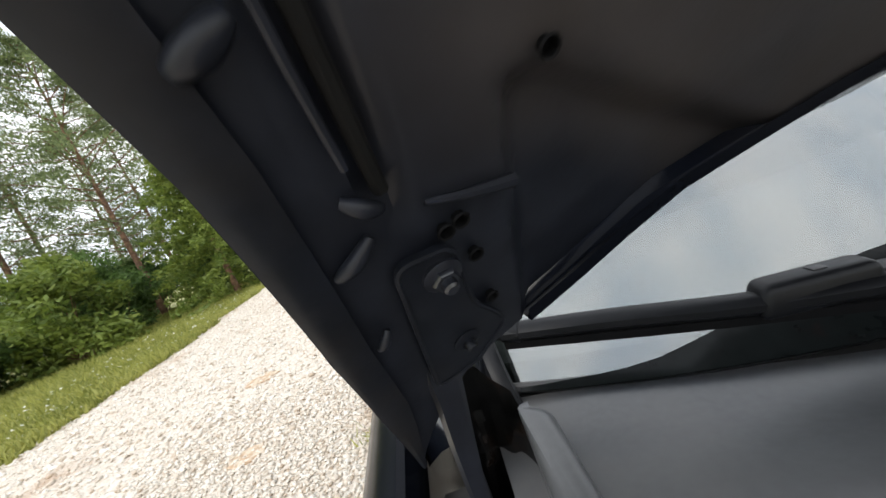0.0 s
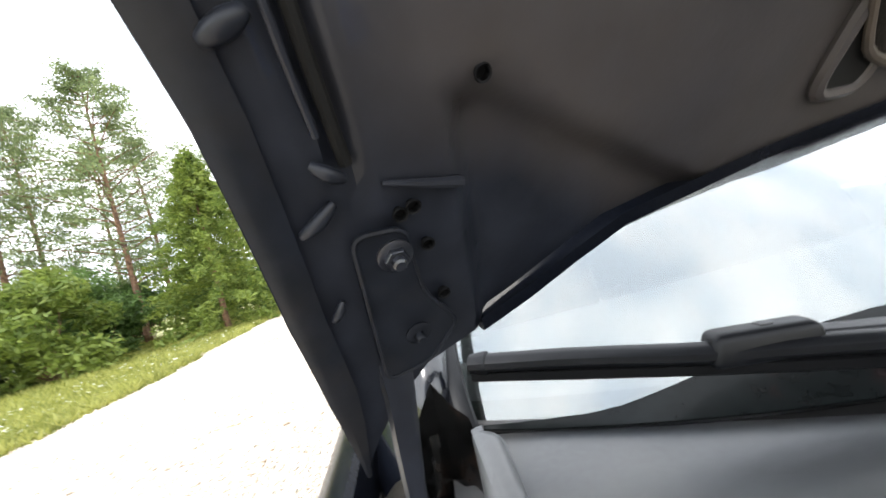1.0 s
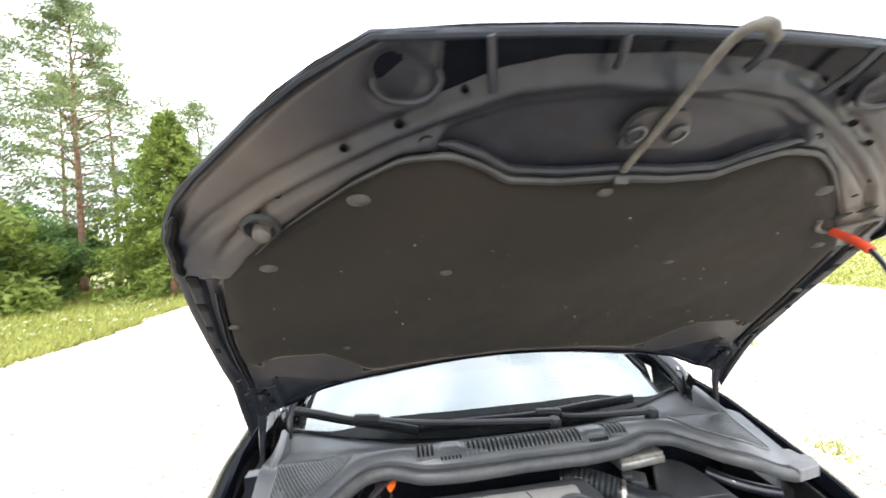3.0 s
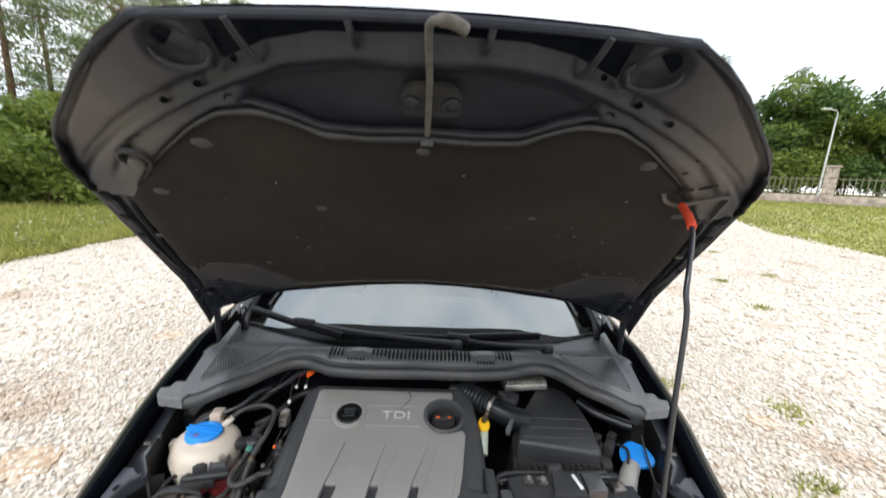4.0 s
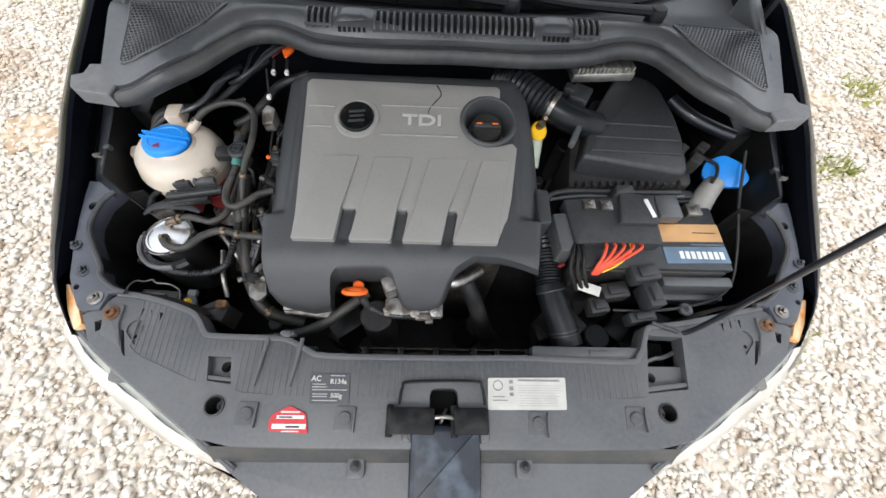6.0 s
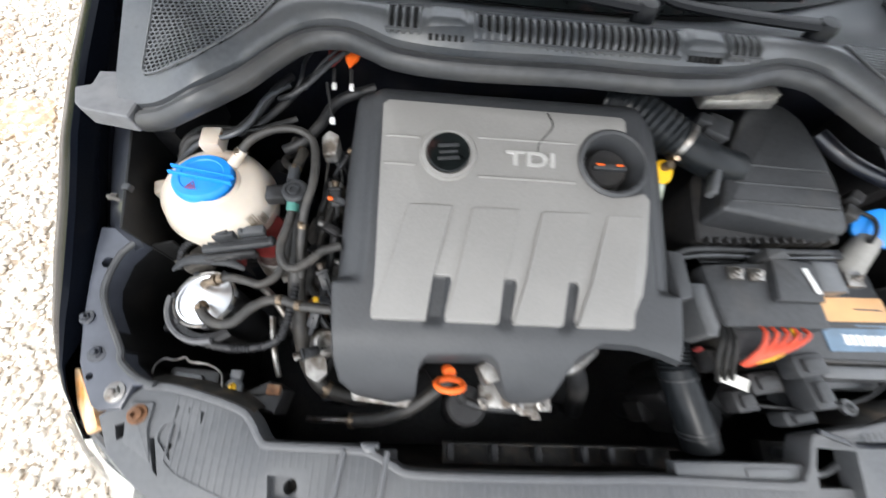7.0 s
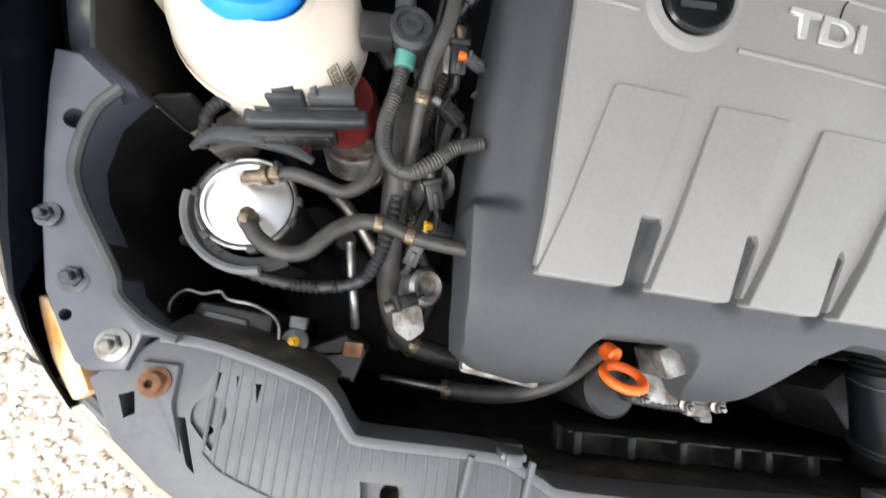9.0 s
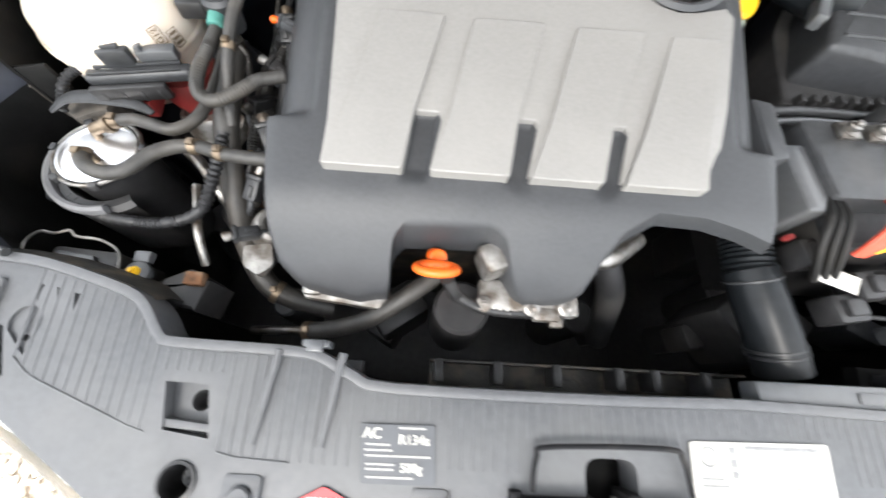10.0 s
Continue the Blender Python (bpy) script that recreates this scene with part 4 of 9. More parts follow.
LIP = [(-0.598, 0.484), (-0.603, 0.477), (-0.617, 0.456), (-0.622, 0.419), (-0.616, 0.395), (-0.596, 0.362), (-0.582, 0.340), (-0.576, 0.324), (-0.552, 0.306), (-0.530, 0.299)]
rail_z = lerp_table([(0.24, 0.836), (0.28, 0.8405), (0.30, 0.843), (0.33, 0.848), (0.38, 0.856), (0.43, 0.864), (0.48, 0.869), (0.52, 0.872)])
for sx in (-1, 1):
    f = part("fender", fender_bm(sx), PAINT, car, "glossy black fender with dusty inner flange")
    # bay rail between fender and engine bay
    outl = [(sx * 0.590, 0.500)] + [(sx * x * -1, y) for x, y in LIP] + [(sx * 0.556, 0.296), (sx * 0.563, 0.270), (sx * 0.589, 0.267), (sx * 0.599, 0.272), (sx * 0.611, 0.290), (sx * 0.628, 0.322), (sx * 0.638, 0.37), (sx * 0.645, 0.42), (sx * 0.652, 0.47), (sx * 0.655, 0.500)]
    b = bm_new()
    prism(b, outl, lambda x, y: rail_z(y) - 0.03, lambda x, y: rail_z(y), 0.004)
    rail = part("bay_rail", b, BAYGREY, car, "grey-black painted metal rail with bolts")
    cs = []
    for hx, hy, hr in ((0.629, 0.449, 0.0075), (0.610, 0.306, 0.0045)):
        c = bm_new()
        cyl(c, (sx * hx, hy, 0.79), (sx * hx, hy, 0.90), hr, seg=20)
        cs.append(c)
    cut(rail, cs)
    b = bm_new()
    tube(b, [(sx * -x, y, rail_z(y) + 0.0005) for x, y in LIP], 0.0042, 8)
    part("lip", b, SEALMAT, rail, "rolled lip of the bay liner")
    b = bm_new()
    rows = [[b.verts.new((sx * -x * (1 - 0.0 * k), y, rail_z(y) - 0.004 - 0.11 * k)) for k in range(5)] for x, y, *_ in [tuple(q) for q in smooth_line([(x, y, 0) for x, y in LIP], 4)]]
    for p, q in zip(rows[:-1], rows[1:]):
        for k in range(4):
            b.faces.new((p[k], p[k + 1], q[k + 1], q[k]))
    for pa, pb in (((0.530, 0.299), (0.53, 0.185)), ((0.636, 0.30), (0.660, 0.92))):
        for k in range(6):
            b.faces.new([b.verts.new((sx * q[0], q[1], z)) for q, z in ((pa, 0.30 + 0.085 * k), (pb, 0.30 + 0.085 * k), (pb, 0.385 + 0.085 * k), (pa, 0.385 + 0.085 * k))])
    part("bay_wall", b, BAYBLK, car, "deep black plastic bay liner")
    for bx, by, bz, m_, r_ in ((0.574, 0.289, 0.842, STEEL, 0.0080), (0.632, 0.376, 0.856, PAINT_IN, 0.006), (0.609, 0.334, 0.847, PAINT_IN, 0.008)):
        b = bm_new()
        bolt(b, (sx * bx, by, bz), (0, 0, 1), r_)
        part("bolt", b, m_, car)
    # upright black plate beside the reservoir, with its clip, and the wing sloping away behind it
    px = lambda y: 0.584 + 0.29 * (y - 0.475)
    b = bm_new()
    prism(b, [(sx * px(0.475), 0.475), (sx * px(0.69), 0.69), (sx * (px(0.69) - 0.004), 0.69), (sx * (px(0.475) - 0.004), 0.475)], 0.66, 0.922, 0.0012)
    prism(b, [(sx * px(0.475), 0.475), (sx * px(0.475), 0.479), (sx * 0.555, 0.486), (sx * 0.555, 0.482)], 0.66, 0.868, 0.0012)
    plate_ob = part("side_plate", b, BAYBLK, car, "upright black plastic splash plate")
    b = bm_new()
    box(b, (sx * (px(0.535) - 0.003), 0.535, 0.919), (0.010, 0.009, 0.010), 0.0015)
    part("clip", b, PLASTIC, plate_ob)
    b = bm_new()
    sheet(b, lambda u, v: (sx * (px(0.470 + 0.25 * u) + 0.001 + (0.074 - 0.02 * (1 - u)) * v), 0.470 + 0.25 * u, 0.918 - 0.044 * min(1.0, max(0.0, (0.505 - 0.470 - 0.25 * u) / 0.035)) - 0.030 * v - 0.025 * v * v), 20, 8)
    part("inner_wing", b, PAINT_IN, car, "blue-black painted inner wing")
    b = bm_new()
    sheet(b, lambda u, v: (sx * (rim_x(0.35 + 0.37 * u) - 0.008 + 0.012 * v), 0.35 + 0.37 * u, rim_z(0.35 + 0.37 * u) - 0.050 - 0.09 * v), 24, 4)
    part("wing_wall", b, PAINT_IN, car, "black painted wall below the fender flange")
    b = bm_new()
    box(b, (sx * (px(0.525) + 0.016), 0.522, 0.911), (0.026, 0.005, 0.004), 0.0015, Matrix.Rotation(sx * 0.3, 3, "Z"))
    box(b, (sx * (px(0.525) + 0.022), 0.526, 0.909), (0.010, 0.010, 0.004), 0.0015)
    part("sealant", b, CLIP, car, "dried pale seam sealant")
    # suspension dome
    b = bm_new()
    lathe(b, [(0.115, 0.50), (0.11, 0.70), (0.095, 0.725), (0.05, 0.735), (0.045, 0.75), (0.0, 0.752)], (sx * 0.53, 0.62, 0), seg=28)
    part("suspension_dome", b, PAINT_IN, car, "black painted strut tower")
    # hinge side of the scuttle
    b = bm_new()
    prism(b, [(sx * 0.60, 0.66), (sx * 0.69, 0.66), (sx * 0.712, 0.80), (sx * 0.725, 1.02), (sx * 0.66, 1.02), (sx * 0.655, 0.88), (sx * 0.60, 0.80)], 0.78, lambda x, y: 0.885 + 0.03 * (y - 0.66) / 0.36, 0.004)
    part("scuttle_side", b, PLASTIC_D, car, "black painted scuttle side")
    # glossy gaiter: a trough with a peaked back behind the hinge arm
    b = bm_new()
    rows = []
    for z in (0.90, 0.97, 1.008, 1.018):
        rows.append([b.verts.new((sx * x, y, z + dz * (z > 1.0))) for x, y, dz in ((0.676, 0.925, -0.012), (0.674, 0.955, 0.004), (0.667, 0.978, 0.010), (0.652, 0.988, 0.014), (0.640, 0.986, 0.010), (0.630, 0.972, 0.002), (0.627, 0.945, -0.010), (0.627, 0.925, -0.016))])
    rows.append([b.verts.new((sx * x, y, z)) for x, y, z in ((0.678, 0.925, 1.014), (0.677, 0.954, 1.026), (0.669, 0.976, 1.032), (0.652, 0.984, 1.058), (0.638, 0.982, 1.034), (0.627, 0.968, 1.028), (0.624, 0.943, 1.018), (0.624, 0.925, 1.010))])
    rows.append([b.verts.new(v.co + Vector((0, 0.003, -0.006))) for v in rows[-1]])
    for a, c in zip(rows[:-1], rows[1:]):
        for k in range(7):
            b.faces.new((a[k], a[k + 1], c[k + 1], c[k]))
    gai = part("drain_gaiter", b, GAITER, car, "glossy black drain gaiter by the hinge")
    b = bm_new()
    sheet(b, lambda u, v: (sx * (0.626 + 0.051 * u), 0.938 + 0.030 * math.sin(math.pi * u) + 0.004 * math.sin(19 * u + 7 * v), 0.90 + 0.112 * v + 0.012 * math.sin(math.pi * u) * v), 20, 12)
    part("gaiter_front", b, GAITER, gai, "creased glossy front of the gaiter")
    # A pillar, its trim strip, door skin
    b = bm_new()
    rows = []
    for x, y, z in ((0.655, 1.000, 0.97), (0.652, 1.03, 1.025), (0.642, 1.12, 1.078), (0.606, 1.40, 1.228), (0.550, 1.78, 1.415)):
        rows.append([b.verts.new((sx * (x + dx), y + dy, z + dz)) for dx, dy, dz in ((0.075, 0.03, -0.03), (0.050, 0.0, 0.004), (0.028, -0.008, 0.014), (0.010, -0.008, 0.016), (0.0, 0.0, 0.010), (-0.004, 0.012, -0.012))])
    for a, c in zip(rows[:-1], rows[1:]):
        for k in range(5):
            b.faces.new((a[k], a[k + 1], c[k + 1], c[k]))
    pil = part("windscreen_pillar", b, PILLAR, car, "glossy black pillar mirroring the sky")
    b = bm_new()
    tube(b, [(sx * 0.664, 1.022, 0.93), (sx * 0.661, 1.026, 1.00), (sx * 0.657, 1.036, 1.044), (sx * 0.651, 1.07, 1.068), (sx * 0.644, 1.12, 1.086)], lambda t: 0.025 - 0.006 * t, 20, 6)
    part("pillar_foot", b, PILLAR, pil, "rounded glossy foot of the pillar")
    b = bm_new()
    tube(b, [(sx * 0.628, 0.985, 0.985), (sx * 0.632, 1.03, 1.035), (sx * 0.626, 1.12, 1.086), (sx * 0.590, 1.40, 1.236), (sx * 0.535, 1.78, 1.42)], 0.010, 8, 5, flat=0.7)
    part("pillar_trim", b, WIPERMAT, car, "dark trim strip along the glass")
    b = bm_new()
    sheet(b, lambda u, v: (sx * (0.752 + 0.084 * math.sin(math.pi * min(0.5, v * 1.6)) - 0.03 * max(0, v - 0.8) * 5), 1.40 + 2.3 * u, 1.03 - 0.78 * v), 12, 10)
    door = part("body_side", b, PAINT, car, "black painted car side")
    b = bm_new()
    sheet(b, lambda u, v: (sx * (0.735 - 0.16 * v), 1.22 + 2.35 * u + 0.55 * v * (1 - u) - 0.35 * v * u, 1.035 + 0.36 * v), 10, 6)
    part("side_window", b, GLASS, car, "tinted side glass")
    for wy in (0.62, 3.1):
        b = bm_new()
        rot = Matrix.Rotation(math.pi / 2, 3, "Y")
        lathe(b, [(0.19, -0.095), (0.285, -0.10), (0.306, -0.08), (0.31, 0), (0.306, 0.08), (0.285, 0.10), (0.19, 0.095), (0.19, -0.095)], (sx * 0.72, wy, 0.30), rot, 36)
        tyre = part("wheel", b, TYRE, car, "dark rubber tyre under the wing")
        b = bm_new()
        lathe(b, [(0.0, sx * 0.05), (0.05, sx * 0.06), (0.06, sx * 0.05), (0.15, sx * 0.055), (0.185, sx * 0.085), (0.19, sx * 0.06), (0.19, -sx * 0.06)], (sx * 0.72, wy, 0.30), rot, 30)
        part("wheel_rim", b, ALU, tyre)

# bay tub, bulkhead, front wall, cabin shell
b = bm_new()
box(b, (0, 0.52, 0.30), (1.36, 0.80, 0.02))
part("undertray", b, PLASTIC_D, car, "black undertray below the engine")
b = bm_new()
sheet(b, lambda u, v: (-0.70 + 1.40 * u, 0.86 + 0.02 * math.sin(9 * u), 0.30 + 0.66 * v), 20, 6, (0, 0.03, 0))
part("bulkhead", b, PAINT_IN, car, "dark bulkhead behind the engine")
b = bm_new()
box(b, (0, 0.185, 0.54), (1.10, 0.035, 0.50), 0.008)
part("radiator_frame", b, GRIME, car, "black radiator carrier")
b = bm_new()
box(b, (0.02, 0.222, 0.712), (0.36, 0.030, 0.018), 0.003)
box(b, (0.02, 0.236, 0.726), (0.36, 0.003, 0.036), 0.001)
part("fan_shroud", b, GRIME, car, "black fan shroud bar")
for x in (-0.15, -0.085, -0.02, 0.05, 0.092, 0.15):
    b = bm_new()
    box(b, (x, 0.226, 0.732), (0.010, 0.024, 0.034), 0.002)
    part("shroud_tab", b, PLASTIC_D, car)
b = bm_new()
box(b, (-0.241, 0.222, 0.775), (0.030, 0.016, 0.016), 0.002)
box(b, (-0.241, 0.214, 0.785), (0.020, 0.008, 0.014), 0.002)
part("shroud_clip", b, PLASTIC, car, "moulded clip on the radiator frame")
b = bm_new()
sheet(b, lambda u, v: (-0.56 + 1.12 * u, 1.86 + 1.55 * v - 0.05 * (2 * u - 1) ** 2 * 0, 1.425 + 0.03 * math.sin(math.pi * v) - 0.05 * (2 * u - 1) ** 2), 12, 8, (0, 0, -0.03))
part("roof", b, PAINT, car)
b = bm_new()
sheet(b, lambda u, v: (-0.70 + 1.40 * u, 3.72 - 0.35 * v * v, 0.28 + 1.14 * v), 8, 8, (0, -0.03, 0))
part("tailgate", b, PAINT, car)
b = bm_new()
sheet(b, lambda u, v: (-0.64 + 1.28 * u, 1.02 + 0.52 * v, 0.93 + 0.05 * math.sin(3 * v)), 10, 6, (0, 0, -0.02))
part("dashboard", b, INTERIOR, car, "dark dashboard behind the glass")
b = bm_new()
sheet(b, lambda u, v: (-0.68 + 1.36 * u, 1.0 + 2.65 * v, 0.40), 4, 4, (0, 0, -0.02))
part("cabin_floor", b, INTERIOR, car)
# dark tunnel and back wall added to keep light from showing through
b = bm_new()
sheet(b, lambda u, v: ((0.62 - 0.14 * math.sin(math.pi * u)) * math.cos(math.pi * u) * 1.05, 1.60 + 1.95 * v, 0.42 + 0.97 * math.sin(math.pi * u) ** 0.6), 24, 6, (0, 0, 0.004))
part("cabin_dark", b, INTERIOR, car, "dark tunnel added in the cabin to stop light from behind")
b = bm_new()
box(b, (0, 3.56, 0.85), (1.30, 0.03, 1.05), 0.01)
part("rear_light_block", b, INTERIOR, car)

# front bumper
bump_y = lerp_table([(0, -0.028), (0.2, -0.016), (0.33, 0.022), (0.465, 0.080), (0.585, 0.152), (0.655, 0.212), (0.70, 0.285)])
b = bm_new()


def bumper(u, v):
    x = -0.70 + 1.40 * u
    out = 0.012 * math.sin(math.pi * min(1, v * 1.1))
    return (x * (1 + 0.012 * math.sin(math.pi * min(v, 0.9))), bump_y(abs(x)) - out - 0.008, (0.705 - 0.03 * (1 - (x / 0.72) ** 2)) - 0.45 * v)


sheet(b, bumper, 48, 12)
bumper_ob = part("bumper", b, PAINT, car, "glossy black front bumper reflecting the gravel")
b = bm_new()
tube(b, [(x, bump_y(abs(x)) - 0.012, 0.720) for x in np.linspace(-0.30, 0.30, 15)], 0.008, 8, 3)
part("grille_trim", b, CHROME, bumper_ob, "chrome strip on the grille edge")

# headlamps
LIN = [(0.618, 0.262, 0.822), (0.575, 0.222, 0.808), (0.531, 0.190, 0.803), (0.484, 0.160, 0.800), (0.43, 0.125, 0.798), (0.372, 0.088, 0.795), (0.318, 0.052, 0.785)]
LOUT = [(0.706, 0.268, 0.72), (0.655, 0.200, 0.71), (0.585, 0.145, 0.705), (0.525, 0.107, 0.70), (0.465, 0.075, 0.70), (0.395, 0.048, 0.70), (0.332, 0.030, 0.705)]
for sx in (-1, 1):
    lampo = thing("headlight", "clear-lensed headlight with an amber side marker in the black nose", "headlight", (sx * 0.5, 0.13, 0.62), "headlights")
    inn = smooth_line(LIN, 4)
    out = smooth_line(LOUT, 4)
    def glaze(p, q, f, sink=0.0):
        """A point on the bulging lens between its upper edge p and its lower edge q."""
        w = p.lerp(q, f)
        return Vector((sx * w.x, w.y, p.z + (q.z - p.z) * f ** 2.3 - sink))

    b = bm_new()
    rows = []
    for p, q in zip(inn, out):
        rows.append([b.verts.new((sx * p.x, p.y + 0.004, p.z - 0.03))] + [b.verts.new(glaze(p, q, f)) for f in (0, 0.15, 0.3, 0.45, 0.6, 0.75, 0.88, 1.0)] + [b.verts.new((sx * (q.x + 0.004), q.y - 0.010, q.z - 0.09))])
    for a, c in zip(rows[:-1], rows[1:]):
        for i in range(9):
            b.faces.new((a[i], a[i + 1], c[i + 1], c[i]))
    lens = part("lens", b, LENS, lampo, "clear polycarbonate lens")
    lens.visible_shadow = False
    # three bands with painted reflections: grey chrome, white sky and tan gravel
    for nm, f0, f1, s0, s1, m_, lb in (("inner_band", -0.02, 0.36, 0.012, 0.024, LAMPINNER, "grey band inside the lamp, tilted chrome's reflection as colour"), ("reflector", 0.36, 0.86, 0.020, 0.026, REFL, "silvery lamp interior, the sky's white put into its colour"), ("outer_rim", 0.86, 0.99, 0.010, 0.012, LAMPRIM, "outer rim of the lens, the gravel's tan reflection painted in")):
        b = bm_new()
        rows = []
        for k, (p, q) in enumerate(zip(inn, out)):
            rows.append([b.verts.new(glaze(p, q, max(0.0, f0 + (f1 - f0) * j / 5), s0 + (s1 - s0) * j / 5 + (0.004 * math.sin(k * 1.1 + j) if nm == "reflector" else 0))) for j in range(6)])
        for a, c in zip(rows[:-1], rows[1:]):
            for i in range(5):
                b.faces.new((a[i], a[i + 1], c[i + 1], c[i]))
        part(nm, b, m_, lampo, lb)
    b = bm_new()
    tube(b, [(sx * p.x, p.y - 0.004, p.z - 0.006) for p in inn], 0.006, 8, 1)
    part("bezel", b, PLASTIC_L, lampo, "grey-black lamp bezel")
    b = bm_new()
    am = [(0.645, 0.316), (0.637, 0.317), (0.628, 0.304), (0.612, 0.286), (0.602, 0.270), (0.590, 0.250), (0.602, 0.240), (0.626, 0.272), (0.638, 0.298)]
    prism(b, rounded([(sx * x, y) for x, y in am], 0.004, 2), 0.79, lambda x, y: 0.828 - 0.15 * (abs(x) - 0.62) + 0.16 * (y - 0.28), 0.003)
    part("side_marker", b, AMBER, lampo, "amber marker at the lamp's outer tip")

# ---- windscreen ----
def screen(u, v, lift=0.0):
    s = 2 * u - 1
    return (s * (0.655 - 0.115 * v), 0.915 + 0.125 * abs(s) ** 2.4 + 0.86 * v, 0.968 + 0.020 * s * s + 0.45 * v + 0.05 * math.sin(math.pi * v) * (1 - s * s) + lift)


b = bm_new()
sheet(b, screen, 30, 16, (0, 0.003, -0.005))
ws = part("windshield", b, GLASS, None, "raked windshield glass mirroring the cloudy sky", category="windshield")
ws.visible_shadow = False
b = bm_new()
sheet(b, lambda u, v: Vector(screen(u, v * 0.045 - 0.004)) + Vector((0, 0.001, -0.009)), 30, 3, (0, 0.001, -0.003))
part("frit_band", b, DARK, ws, "black printed band along the glass foot")

# ---- cowl ----
SEAL = [(-0.622, 0.632), (-0.600, 0.629), (-0.556, 0.625), (-0.512, 0.639), (-0.465, 0.680), (-0.431, 0.729), (-0.393, 0.770), (-0.340, 0.780), (-0.295, 0.762), (-0.255, 0.744), (-0.16, 0.735),
        (0.0, 0.740), (0.15, 0.738), (0.25, 0.750), (0.295, 0.766), (0.345, 0.780), (0.397, 0.768), (0.434, 0.725), (0.467, 0.674), (0.512, 0.637), (0.556, 0.625), (0.600, 0.629), (0.622, 0.632)]


def seal_z(x):
    k = min(1.0, max(0.0, (abs(x) - 0.49) / 0.12))
    return 0.985 - 0.035 * (3 * k * k - 2 * k ** 3)


seal_line = smooth_line([(x, y, seal_z(x)) for x, y in SEAL], 6)
cowl = thing("cowl_panel", "weathered grey-black plastic cowl panel below the windshield", "cowl panel", (0, 0.85, 0.95))


def cowl_z(x, y, y0):
    """Height over the cowl: a quick rise behind the seal to a ridge, then falling to the glass, higher at the sides."""
    side = min(1.0, max(0.0, (abs(x) - 0.30) / 0.25))
    ridge = 1.020 - 0.012 * side
    t = min(1.0, max(0.0, (y - 0.79) / 0.14))
    top = ridge + (0.960 + 0.020 * side - ridge) * (3 * t * t - 2 * t ** 3)
    k = min(1.0, max(0.0, (y - y0) / 0.042))
    base = seal_z(x)
    top -= (0.985 - base) * min(1.0, max(0.0, (0.80 - y) / 0.14))
    return base + (top - base) * math.sin(k * math.pi / 2)


def cowl_pt(u, v):
    i = u * (len(seal_line) - 1)
    k = min(int(i), len(seal_line) - 2)
    p = seal_line[k].lerp(seal_line[k + 1], i - k)
    s = p.x / 0.655
    yb = 0.925 + 0.125 * abs(s) ** 2.4
    y = p.y + 0.012 + (yb - p.y - 0.012) * v
    fl = min(1.0, max(0.0, (abs(p.x) - 0.5) / 0.122)) * 0.030 * min(1.0, v * 1.6)
    return (p.x + math.copysign(fl, p.x), y, cowl_z(p.x, y, p.y))


b = bm_new()
sheet(b, cowl_pt, 90, 24, (0, 0, -0.012))
part("panel", b, PLASTIC_G, cowl)
b = bm_new()
rows = []
seal_part = [p for p in seal_line if abs(p.x) < 0.600]
for i, p in enumerate(seal_part):
    t = (seal_part[min(i + 1, len(seal_part) - 1)] - seal_part[max(i - 1, 0)]).normalized()
    nrm = Vector((-t.y, t.x, 0))
    rows.append([b.verts.new(p + nrm * a + Vector((0, 0, c))) for a, c in ((0.014, -0.002), (0.011, 0.004), (0.007, 0.0015), (0.004, 0.006), (-0.005, 0.007), (-0.011, 0.003), (-0.014, -0.004), (-0.014, -0.013), (-0.010, -0.020))])
for a, c in zip(rows[:-1], rows[1:]):
    for k in range(8):
        b.faces.new((a[k], a[k + 1], c[k + 1], c[k]))
b.faces.new(rows[0])
b.faces.new(rows[-1][::-1])
part("front_seal", b, SEALMAT, cowl, "rubber bulkhead seal with a grooved top")
b = bm_new()
tube(b, [(s * 0.655, 0.922 + 0.125 * abs(s) ** 2.4, 0.969 + 0.020 * s * s) for s in np.linspace(-0.97, 0.97, 21)], 0.005, 8, 3)
part("glass_seal", b, SEALMAT, cowl, "thin rubber seal along the glass")
for sx in (-1, 1):
    b = bm_new()
    prism(b, rounded([(sx * 0.628, 0.945), (sx * 0.607, 0.925), (sx * 0.604, 0.86), (sx * 0.606, 0.78), (sx * 0.608, 0.735), (sx * 0.620, 0.75), (sx * 0.630, 0.86)], 0.008, 3), 0.96, lambda x, y: 0.994 + 0.042 * min(1.0, max(0.0, (y - 0.735) / 0.18)) ** 1.3, 0.009, 4)
    part("side_bead", b, PLASTIC_G, cowl, "raised border of the cowl by the hinge")
# black wedge added over the glass, standing for the raised hood's reflection
b = bm_new()
wedge_h = lerp_table([(0.0, 0.078), (0.4, 0.074), (0.55, 0.066), (0.68, 0.040), (0.82, 0.014), (1.0, 0.004)])
sheet(b, lambda u, v: Vector(screen(0.03 + 0.94 * u, wedge_h(abs(2 * u - 1)) * v - 0.002)) + Vector((0, -0.001, 0.0035)), 40, 3, (0, 0.001, -0.002))
part("glass_foot_reflection", b, GLOSSBLK, cowl, "black wedge added over the glass foot for the hood's dark reflection")

